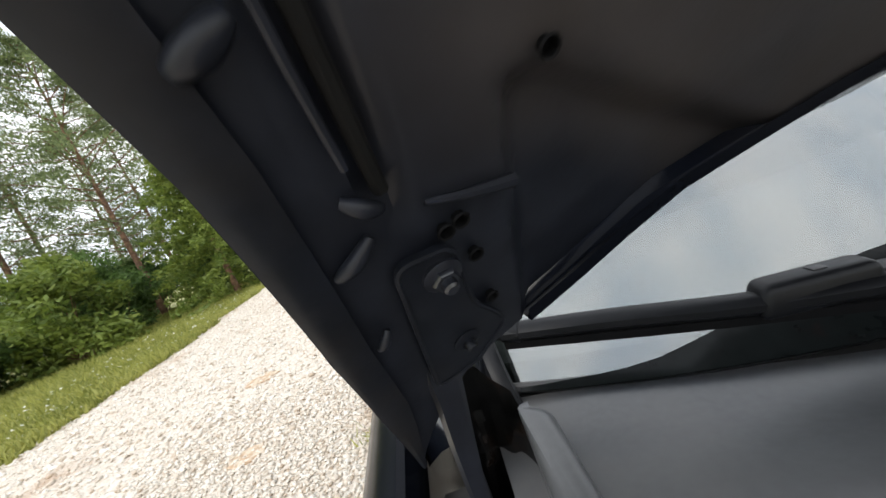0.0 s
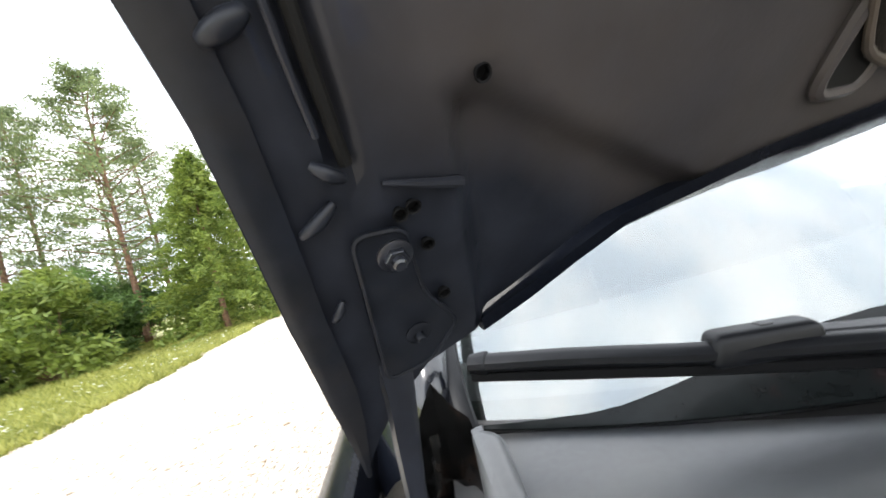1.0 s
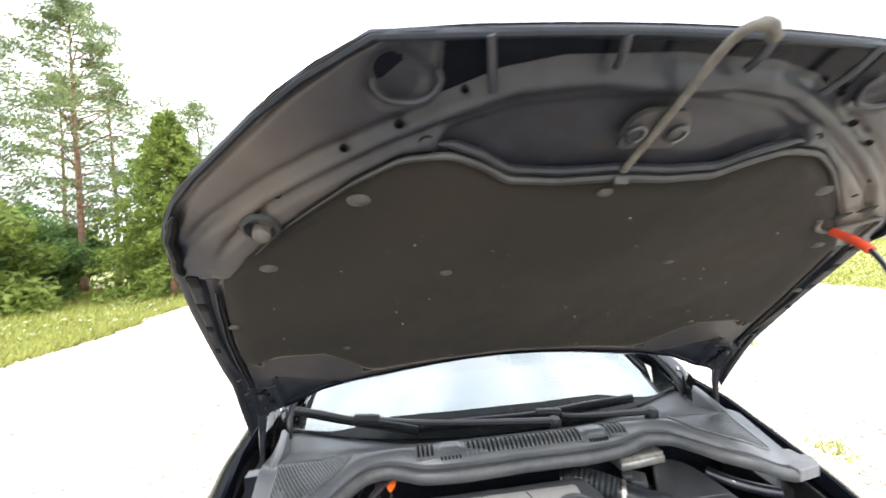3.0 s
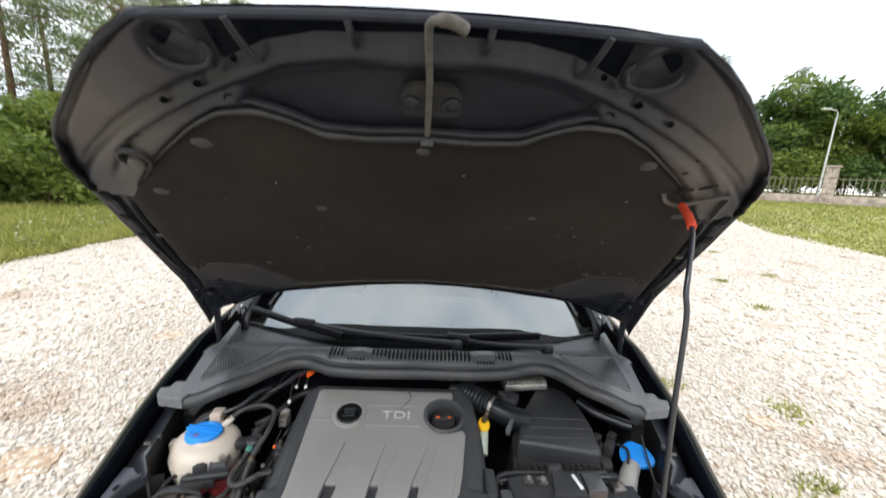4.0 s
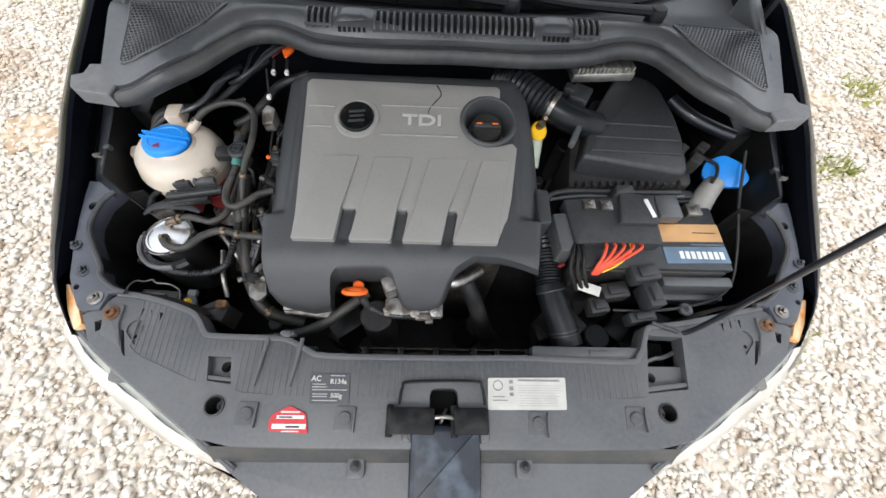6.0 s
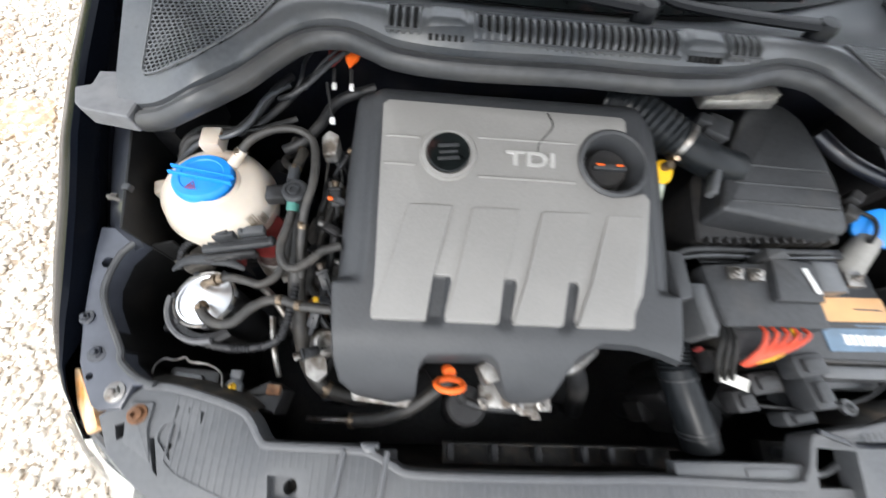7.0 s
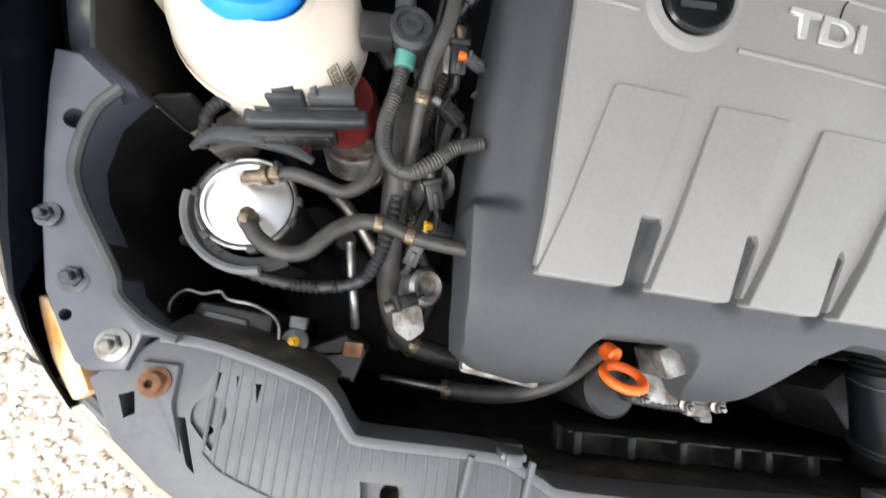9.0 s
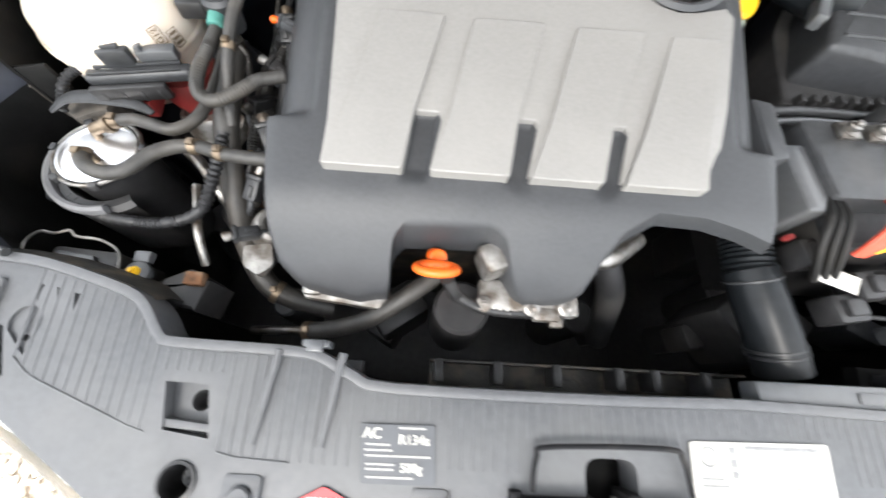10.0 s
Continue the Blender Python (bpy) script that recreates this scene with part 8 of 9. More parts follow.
body = part("body", b, TANKMAT, tank, "cream translucent plastic ball")
b = bm_new()
lathe(b, [(0.0752, -0.005), (0.0765, -0.003), (0.0765, 0.001), (0.0752, 0.003)], TC, Matrix.Rotation(0.08, 3, "Y"), 48)
part("weld_seam", b, TANKMAT, body)
for (c, s, rz) in (((-0.519, 0.628, 0.910), (0.028, 0.034, 0.026), 0.1), ((-0.583, 0.560, 0.874), (0.022, 0.024, 0.030), 0.3)):
    b = bm_new()
    box(b, c, s, 0.004, Matrix.Rotation(rz, 3, "Z"))
    part("mounting_lug", b, TANKMAT, body, "moulded lug")
b = bm_new()
cyl(b, (-0.486, 0.588, 0.905), (-0.468, 0.606, 0.922), 0.0085, 0.0075, 14)
part("outlet", b, TANKMAT, body)
CAPC = Vector((-0.513, 0.562, 0.910))
CR = Matrix.Rotation(-0.10, 3, "X") @ Matrix.Rotation(0.04, 3, "Y")
b = bm_new()
lathe(b, [(0.0385, -0.012), (0.0395, 0.0), (0.0385, 0.006), (0.036, 0.009), (0.028, 0.010), (0.0265, 0.0085), (0.0, 0.0085)], CAPC, CR, 44)
cap = part("cap", b, BLUE, tank, "bright blue screw cap")
for dy in (-0.0055, 0.0055):
    b = bm_new()
    box(b, CAPC + CR @ Vector((0.0, dy, 0.0095)), (0.086, 0.0036, 0.0070), 0.0012, CR @ Matrix.Rotation(-0.13, 3, "Z"))
    part("grip_bar", b, BLUE, cap)
b = bm_new()
tri = [CAPC + CR @ Vector((x, y, 0.0088)) for x, y in ((-0.013, -0.024), (0.0, -0.024), (-0.0065, -0.012))]
tube(b, tri + tri[:1], 0.0007, 6, 1)
for k in (-0.009, -0.0065, -0.004):
    tube(b, [CAPC + CR @ Vector((k, -0.0225, 0.009)), CAPC + CR @ Vector((k + 0.0006, -0.018, 0.009))], 0.0006, 6, 1)
part("warning_mark", b, REDINK, cap, "small red printed triangle")
for k, (da, h, wdt) in enumerate(((0.0, 0.016, 0.010), (0.19, 0.006, 0.010))):
    a = -0.62 + da
    p = TC + Vector(((0.0757 - 0.12 * h) * math.cos(a), (0.0757 - 0.12 * h) * math.sin(a), h))
    rot = Vector((math.cos(a), math.sin(a), 0.35)).to_track_quat("Z", "Y").to_matrix()
    b = bm_new()
    tube(b, [p + rot @ Vector(q) for q in ((-0.005, -0.008, 0.0004), (0.005, -0.008, 0.0004), (0.005, 0.008, 0.0004), (-0.005, 0.008, 0.0004), (-0.005, -0.008, 0.0004))], 0.0006, 6, 1)
    mark = part("print", b, BRONZE, body, "brown printed box")
    if k == 0:
        lettering("lettering", "G12", 0.0078, Matrix.Translation(p) @ rot.to_4x4() @ Matrix.Rotation(math.pi / 2, 4, "Z") @ Matrix.Translation((0, 0, 0.0006)), BRONZE, mark, 0.0003)
    else:
        b = bm_new()
        for q in (-0.0045, 0.0, 0.0045):
            box(b, p + rot @ Vector((0, q, 0.0006)), (0.007, 0.0022, 0.0008), 0.0, rot)
        part("text_bar", b, BRONZE, mark)
b = bm_new()
lathe(b, [(0.0, -0.02), (0.03, -0.015), (0.036, 0.01), (0.03, 0.03), (0, 0.032)], (-0.452, 0.525, 0.808), seg=22)
red = part("brake_fluid_bottle", b, REDPL, None, "red plastic bottle showing below the coolant reservoir", category="bottle")

# ---- fuel filter ----
flt = thing("fuel_filter", "round fuel filter with a bright metal lid in a black cradle", "fuel filter", (-0.513, 0.415, 0.70))
FC = Vector((-0.513, 0.416, 0.826))
FR = Matrix.Rotation(-0.05, 3, "X")
b = bm_new()
lathe(b, [(0.036, -0.16), (0.038, -0.012), (0.0385, -0.004), (0.036, 0.0)], FC, FR, 40)
part("canister", b, PLASTIC_D, flt)
b = bm_new()
lathe(b, [(0.0375, -0.004), (0.0375, 0.001), (0.0345, 0.0015), (0.034, -0.001), (0.012, 0.0015), (0.0, 0.002)], FC, FR, 40)
lid = part("lid", b, BRIGHT, flt, "bright pressed metal lid")
b = bm_new()
tube(b, [FC + FR @ Vector((0.0405 * math.cos(a), 0.0405 * math.sin(a), -0.001)) for a in np.linspace(0, 2 * math.pi, 40)], 0.0022, 8, 1)
part("clamp_ring", b, STEEL, flt, "steel clamp ring")
for a in np.linspace(0.2, 6.0, 7):
    b = bm_new()
    box(b, FC + FR @ Vector((0.0425 * math.cos(a), 0.0425 * math.sin(a), -0.001)), (0.006, 0.008, 0.008), 0.0012, FR @ Matrix.Rotation(a, 3, "Z"))
    part("ring_lug", b, PLASTIC, flt)
b = bm_new()
tube(b, [FC + Vector((0.058 * math.cos(a), 0.058 * math.sin(a), -0.018)) for a in np.linspace(3.05, 5.0, 18)], 0.0045, 8, 2, flat=1.6)
part("cradle", b, FOAM, flt, "pale worn edge of the cradle")
b = bm_new()
rows = []
for a in np.linspace(2.4, 5.4, 26):
    rows.append([b.verts.new(FC + Vector((r_ * math.cos(a), r_ * math.sin(a), z_))) for r_, z_ in ((0.046, -0.02), (0.055, -0.019), (0.060, -0.024), (0.060, -0.12))])
for p, q in zip(rows[:-1], rows[1:]):
    for k in range(3):
        b.faces.new((p[k], p[k + 1], q[k + 1], q[k]))
part("cradle_wall", b, PLASTIC_D, flt)
b = bm_new()
tube(b, [(-0.562, 0.452, 0.838), (-0.545, 0.464, 0.845), (-0.520, 0.468, 0.846), (-0.485, 0.466, 0.844), (-0.462, 0.458, 0.840)], lambda t: 0.003 + 0.005 * math.sin(math.pi * t), 8, 5, flat=0.5)
part("strap", b, PLASTIC, flt, "black plastic strap over the filter")
b = bm_new()
box(b, (-0.479, 0.482, 0.828), (0.013, 0.024, 0.020), 0.002, Matrix.Rotation(0.1, 3, "Z"))
part("red_plug", b, REDPL, flt, "dull red plug behind the filter")
for c, e in (((-0.514, 0.434, 0.838), (-0.486, 0.439, 0.847)), ((-0.505, 0.405, 0.842), (-0.498, 0.394, 0.850))):
    b = bm_new()
    cyl(b, (c[0] - 0.004, c[1], 0.826), c, 0.0045, 0.0045, 12)
    cyl(b, c, e, 0.006, 0.006, 14, 0.0015)
    cyl(b, Vector(c).lerp(Vector(e), 0.55), Vector(c).lerp(Vector(e), 0.8), 0.0085, 0.0085, 16, 0.0008)
    part("spigot", b, BRONZE, flt, "brass spigot with a rusty clamp")

# ---- hoses ----
def hose(name, pts, r, material, label, ribs=0.0, clamps=(), pitch=0.0045, seg=12, category="hose"):
    b = bm_new()
    tube(b, pts, r, seg, 8, ribs=ribs, pitch=pitch)
    ob = part(name, b, material, None, label, category=category)
    line = smooth_line(pts, 8)
    for f in clamps:
        i = min(max(int(f * (len(line) - 1)), 1), len(line) - 2)
        t = (line[i + 1] - line[i - 1]).normalized()
        b = bm_new()
        cyl(b, line[i] - t * 0.004, line[i] + t * 0.004, r * 1.14, seg=16, bev=0.0006)
        box(b, line[i] + Vector((0, 0, r * 1.2)), (0.007, 0.007, 0.004), 0.001)
        part("clamp", b, BRONZE if material is RUBBER else STEEL, ob, "small metal hose clamp")
    return ob


hose("fuel_hose", [(-0.490, 0.4385, 0.847), (-0.470, 0.441, 0.850), (-0.450, 0.437, 0.850), (-0.430, 0.434, 0.848), (-0.412, 0.448, 0.848), (-0.404, 0.475, 0.850), (-0.402, 0.51, 0.852), (-0.400, 0.545, 0.858)], 0.0061, RUBBER, "ribbed grey-black fuel hose from the filter lid", clamps=(0.04,))
hose("fuel_hose", [(-0.500, 0.397, 0.850), (-0.487, 0.383, 0.857), (-0.468, 0.374, 0.860), (-0.448, 0.377, 0.860), (-0.430, 0.397, 0.860), (-0.412, 0.408, 0.858), (-0.390, 0.409, 0.858), (-0.365, 0.402, 0.860), (-0.322, 0.398, 0.862)], 0.0066, RUBBER, "grey-black fuel hose looping to the engine", clamps=(0.03, 0.72, 0.86))
hose("return_hose", [(-0.396, 0.545, 0.882), (-0.399, 0.515, 0.880), (-0.404, 0.485, 0.876), (-0.398, 0.460, 0.874), (-0.380, 0.450, 0.875), (-0.360, 0.463, 0.876), (-0.345, 0.478, 0.876), (-0.322, 0.488, 0.874)], 0.0064, RUBBER, "black braided hose bending under the valve", ribs=0.0006, pitch=0.0026, clamps=(0.05,))
hose("coolant_hose", [(-0.474, 0.600, 0.918), (-0.455, 0.620, 0.930), (-0.425, 0.637, 0.934), (-0.395, 0.642, 0.930), (-0.374, 0.630, 0.924), (-0.366, 0.600, 0.918), (-0.366, 0.565, 0.910), (-0.375, 0.530, 0.895), (-0.379, 0.49, 0.872), (-0.38, 0.45, 0.84)], 0.0058, RUBBER, "grey-black coolant hose arching from the reservoir", clamps=(0.02, 0.84))
hose("vacuum_hose", [(-0.404, 0.600, 0.888), (-0.402, 0.640, 0.880), (-0.412, 0.660, 0.86), (-0.432, 0.69, 0.85)], 0.0074, RUBBER, "short black hose behind the valve", clamps=(0.08, 0.6))
hose("vacuum_hose", [(-0.404, 0.610, 0.88), (-0.425, 0.625, 0.865), (-0.440, 0.648, 0.85), (-0.432, 0.675, 0.84)], 0.0059, RUBBER, "thin hose curling behind the reservoir")
hose("breather_hose", [(-0.395, 0.535, 0.85), (-0.392, 0.50, 0.845), (-0.388, 0.45, 0.835), (-0.386, 0.40, 0.795), (-0.378, 0.35, 0.752), (-0.358, 0.314, 0.728), (-0.331, 0.301, 0.716), (-0.283, 0.293, 0.700)], 0.0125, RUBBER, "thick black hose running down beside the cover", clamps=(0.8,))
hose("radiator_hose", [(-0.305, 0.2616, 0.7255), (-0.28, 0.263, 0.735), (-0.247, 0.268, 0.752), (-0.215, 0.280, 0.768), (-0.185, 0.300, 0.780), (-0.15, 0.330, 0.78)], 0.0098, RUBBER, "black radiator hose in front of the engine", clamps=(0.06,))
hose("steel_line", [(-0.375, 0.262, 0.700), (-0.345, 0.262, 0.712), (-0.303, 0.262, 0.7255)], 0.005, STEEL, "short steel line end by the radiator", category="pipe")
hose("steel_line", [(-0.449, 0.445, 0.80), (-0.425, 0.425, 0.805), (-0.400, 0.395, 0.79), (-0.385, 0.37, 0.76)], 0.006, STEEL, "bright steel pipe beside the filter", category="pipe")
hose("steel_line", [(-0.424, 0.40, 0.80), (-0.418, 0.37, 0.795), (-0.412, 0.345, 0.79), (-0.408, 0.32, 0.77)], 0.0045, STEEL, "thin steel pipe in front of the filter", category="pipe")
hose("wiring_conduit", [(-0.575, 0.380, 0.79), (-0.545, 0.376, 0.80), (-0.515, 0.360, 0.80), (-0.480, 0.353, 0.80), (-0.440, 0.354, 0.80), (-0.405, 0.366, 0.81), (-0.390, 0.40, 0.83), (-0.386, 0.44, 0.84)], 0.0059, RUBBER_B, "corrugated black wiring conduit", ribs=0.0016, pitch=0.005, category="conduit")
hose("wiring_conduit", [(-0.555, 0.455, 0.835), (-0.550, 0.478, 0.85), (-0.535, 0.490, 0.858), (-0.515, 0.492, 0.862)], 0.0047, RUBBER_B, "corrugated sleeve into the grey connector", ribs=0.0014, pitch=0.004, category="conduit")
hose("wiring_loom", [(-0.585, 0.560, 0.83), (-0.580, 0.605, 0.87), (-0.560, 0.632, 0.90), (-0.525, 0.640, 0.91), (-0.490, 0.645, 0.915), (-0.465, 0.680, 0.92), (-0.445, 0.725, 0.925), (-0.43, 0.76, 0.92)], 0.0062, RUBBER_B, "taped black wiring loom behind the reservoir", ribs=0.0005, pitch=0.012, category="wiring")
hose("wiring_loom", [(-0.60, 0.60, 0.86), (-0.545, 0.622, 0.905), (-0.49, 0.632, 0.922), (-0.468, 0.655, 0.925), (-0.455, 0.70, 0.928), (-0.43, 0.74, 0.92)], 0.004, PLASTIC_G, "thin black cable with a shiny sheath", category="wiring")
hose("wiring_loom", [(-0.445, 0.72, 0.91), (-0.42, 0.715, 0.925), (-0.395, 0.730, 0.935), (-0.362, 0.770, 0.945), (-0.325, 0.810, 0.95)], 0.0042, PLASTIC, "black cable rising to the orange tag", category="wiring")
hose("wiring_loom", [(-0.42, 0.72, 0.92), (-0.410, 0.745, 0.93), (-0.412, 0.78, 0.93), (-0.405, 0.81, 0.93)], 0.003, PLASTIC, "thin black cable below the seal", category="wiring")
hose("wiring_loom", [(-0.40, 0.722, 0.93), (-0.385, 0.755, 0.94), (-0.372, 0.775, 0.945), (-0.352, 0.80, 0.95)], 0.0028, PLASTIC, "thin black cable tied to the tags", category="wiring")

rgw = random.Random(21)
for k in range(9):
    x0, y0 = -0.345 - 0.012 * (k % 4), 0.70 - 0.02 * k
    ln = rgw.uniform(0.14, 0.26)
    z0 = rgw.uniform(0.80, 0.85)
    pts = [(x0 + rgw.uniform(-0.016, 0.012), y0 - ln * j / 5, z0 + rgw.uniform(-0.018, 0.012) - 0.012 * j) for j in range(6)]
    hose("wiring_loom", pts, rgw.choice([0.0022, 0.003, 0.0045, 0.006]), (RUBBER_B, PLASTIC, RUBBER, PLASTIC_D)[k % 4], "dark cable in the gap beside the engine cover", ribs=0.0009 if k % 3 == 0 else 0.0, pitch=0.0035, category="wiring", seg=8)
for pts, r_ in (([(-0.59, 0.54, 0.82), (-0.572, 0.59, 0.86), (-0.575, 0.63, 0.89), (-0.555, 0.655, 0.90), (-0.52, 0.658, 0.905), (-0.47, 0.665, 0.90), (-0.42, 0.70, 0.89)], 0.0045), ([(-0.50, 0.66, 0.89), (-0.47, 0.675, 0.90), (-0.44, 0.712, 0.905), (-0.415, 0.752, 0.91), (-0.385, 0.79, 0.915)], 0.006), ([(-0.44, 0.66, 0.86), (-0.41, 0.672, 0.87), (-0.385, 0.70, 0.88), (-0.36, 0.745, 0.89), (-0.30, 0.77, 0.90)], 0.009)):
    hose("wiring_loom", pts, r_, RUBBER_B, "shiny black loom behind the reservoir", ribs=0.0006, pitch=0.008, category="wiring")

# valve between the hoses
vlv = thing("check_valve", "round black vacuum valve between the hoses", "valve", (-0.394, 0.561, 0.86))
b = bm_new()
lathe(b, [(0.012, -0.03), (0.014, -0.006), (0.0185, -0.004), (0.019, 0.004), (0.016, 0.008), (0.0125, 0.0085), (0.0115, 0.0065), (0.009, 0.0065), (0.008, 0.0095), (0.0045, 0.0095), (0.004, 0.008), (0, 0.008)], (-0.394, 0.561, 0.893), seg=32)
part("diaphragm", b, PLASTIC, vlv)
b = bm_new()
box(b, (-0.421, 0.556, 0.890), (0.026, 0.024, 0.018), 0.003, Matrix.Rotation(0.12, 3, "Z"))
part("coil", b, PLASTIC_D, vlv)
b = bm_new()
cyl(b, (-0.396, 0.548, 0.888), (-0.396, 0.534, 0.884), 0.0085, 0.0085, 14, 0.001)
part("teal_band", b, mat("teal_plastic", (0.06, 0.20, 0.17), 0.5), vlv, "teal hose sleeve")
b = bm_new()
cyl(b, (-0.402, 0.578, 0.891), (-0.405, 0.605, 0.889), 0.0085, 0.0085, 14)
part("neck", b, PLASTIC_G, vlv)

# connector bank on the hose bracket
con = thing("connector_block", "grey electrical connector clipped in front of the reservoir", "connector", (-0.475, 0.488, 0.855))
CRZ = Matrix.Rotation(0.20, 3, "Z")
b = bm_new()
box(b, (-0.467, 0.486, 0.862), (0.098, 0.015, 0.014), 0.005, CRZ, 1.0, 3)
box(b, (-0.467, 0.4905, 0.870), (0.080, 0.003, 0.004), 0.001, CRZ)
box(b, (-0.467, 0.4815, 0.870), (0.084, 0.002, 0.003), 0.001, CRZ)
part("housing", b, PLASTIC, con, "long black connector housing")
b = bm_new()
box(b, (-0.482, 0.494, 0.878), (0.028, 0.016, 0.018), 0.0025, CRZ)
box(b, (-0.482, 0.494, 0.888), (0.016, 0.008, 0.004), 0.001, CRZ)
box(b, (-0.499, 0.491, 0.876), (0.008, 0.010, 0.010), 0.002, CRZ)
part("plug", b, PLASTIC, con, "square plug with a catch")
b = bm_new()
box(b, (-0.449, 0.503, 0.874), (0.036, 0.012, 0.014), 0.0025, CRZ)
box(b, (-0.462, 0.502, 0.880), (0.005, 0.013, 0.010), 0.001, CRZ)
part("plug", b, PLASTIC_G, con)
b = bm_new()
box(b, (-0.478, 0.472, 0.852), (0.070, 0.007, 0.018), 0.002, CRZ)
for k in range(4):
    box(b, (-0.502 + 0.017 * k, 0.466 + 0.0034 * k, 0.850), (0.004, 0.006, 0.014), 0.001, CRZ)
part("rail", b, PLASTIC_D, con, "slotted holder")
b = bm_new()
prism(b, [(-0.575, 0.470), (-0.545, 0.500), (-0.52, 0.500), (-0.525, 0.47), (-0.55, 0.455)], 0.80, 0.826, 0.003)
part("bracket", b, CLIP, con, "dull metal bracket")
b = bm_new()
bolt(b, (-0.600, 0.493, 0.835), (0, 0, 1), 0.009, 0.010, 1.2)
cyl(b, (-0.600, 0.493, 0.79), (-0.600, 0.493, 0.838), 0.010, seg=16)
part("stud", b, CLIP, con, "pale plastic nut on a stud")

# wire clip, lamp bulb cover
lc = thing("bulb_cover", "black headlamp bulb cover held by a bent spring wire", "bulb cover", (-0.515, 0.315, 0.76))
b = bm_new()
tube(b, [(-0.563, 0.300, 0.800), (-0.565, 0.322, 0.803), (-0.555, 0.334, 0.804), (-0.540, 0.333, 0.804), (-0.527, 0.337, 0.804), (-0.518, 0.331, 0.804), (-0.495, 0.329, 0.804), (-0.474, 0.318, 0.803), (-0.470, 0.296, 0.800)], 0.0015, 8, 4)
part("spring_wire", b, STEEL, lc, "bent bright spring wire")
b = bm_new()
prism(b, rounded([(-0.556, 0.292), (-0.480, 0.288), (-0.482, 0.322), (-0.550, 0.326)], 0.006), 0.72, 0.790, 0.004)
part("housing", b, PLASTIC_D, lc)
b = bm_new()
prism(b, rounded([(-0.543, 0.305), (-0.500, 0.300), (-0.502, 0.315), (-0.540, 0.319)], 0.003), 0.78, 0.796, 0.002)
part("catch", b, PLASTIC_G, lc)
b = bm_new()
lathe(b, [(0.012, 0), (0.012, 0.006), (0.009, 0.008), (0, 0.008)], (-0.458, 0.301, 0.788), seg=18)
box(b, (-0.458, 0.318, 0.790), (0.016, 0.012, 0.010), 0.002)
part("adjuster", b, PLASTIC_G, lc, "grey lamp adjuster")
b = bm_new()
bolt(b, (-0.458, 0.301, 0.796), (0, 0, 1), 0.005, 0.004, 1.1)
part("adjuster_screw", b, YELLOW, lc, "brass coloured screw")
b = bm_new()
box(b, (-0.405, 0.300, 0.785), (0.018, 0.014, 0.012), 0.002)
part("rusty_nut", b, RUST, lc, "rusty nut")
b = bm_new()
prism(b, [(-0.49, 0.285), (-0.40, 0.268), (-0.392, 0.300), (-0.415, 0.312), (-0.47, 0.285)], 0.73, 0.782, 0.004)
part("ledge", b, PLASTIC_D, lc)

# tags under the seal
for c, m_, lab in (((-0.336, 0.795, 0.943), ORANGE, "orange plastic tag hanging under the seal"), ((-0.364, 0.798, 0.940), REDPL, "red plastic plug under the seal")):
    tg = thing("cable_tag", lab, "tag", c)
    b = bm_new()
    prism(b, rounded([(c[0] - 0.014, c[1] + 0.026), (c[0] + 0.014, c[1] + 0.022), (c[0] + 0.010, c[1] - 0.006), (c[0] - 0.002, c[1] - 0.026), (c[0] - 0.010, c[1] - 0.010)], 0.004), c[2] - 0.008, lambda X, Y, z=c[2], y=c[1]: z + 0.25 * (Y - y), 0.002)
    part("flag", b, m_, tg)
    b = bm_new()
    tube(b, [(c[0], c[1] - 0.024, c[2] - 0.012), (c[0] + 0.002, c[1] - 0.045, c[2] - 0.016), (c[0] + 0.004, c[1] - 0.06, c[2] - 0.02)], 0.003, 8)
    part("lead", b, PLASTIC_D, tg)
    b = bm_new()
    box(b, (c[0] + 0.004, c[1] - 0.056, c[2] - 0.017), (0.007, 0.010, 0.007), 0.001)
    part("white_sleeve", b, WHITE, tg, "white cable sleeve")
hose("wiring_loom", [(-0.368, 0.735, 0.935), (-0.362, 0.71, 0.93), (-0.352, 0.672, 0.925)], 0.0022, PLASTIC_D, "thin lead dropping behind the cover", category="wiring")
b = bm_new()
box(b, (-0.351, 0.668, 0.926), (0.007, 0.009, 0.007), 0.001)
part("cable_sleeve", b, WHITE, None, "white sleeve on a thin lead", category="sleeve")
b = bm_new()
prism(b, rounded([(-0.365, 0.625), (-0.345, 0.628), (-0.342, 0.655), (-0.358, 0.662), (-0.368, 0.650)], 0.004), 0.88, lambda X, Y: 0.905 + 0.4 * (Y - 0.64), 0.002)
part("metal_bracket", b, ALU, None, "folded grey metal bracket beside the engine cover", category="bracket")

# ---- air filter box ----
air = thing("air_filter_box", "black ribbed plastic air filter box", "air filter", (0.38, 0.65, 0.70))
b = bm_new()
AO = [(0.345, 0.770), (0.365, 0.800), (0.395, 0.808), (0.430, 0.800), (0.455, 0.770), (0.468, 0.700), (0.470, 0.640), (0.462, 0.550), (0.255, 0.577), (0.262, 0.600), (0.290, 0.680)]
az = lambda x, y: 0.893 + 0.05 * (y - 0.55) - 0.5 * max(0, 0.57 - y)
prism(b, rounded(AO, 0.012), 0.80, az, 0.008, 3)
lidp = part("lid", b, PLASTIC, air, "black grained lid with three moulded lines")
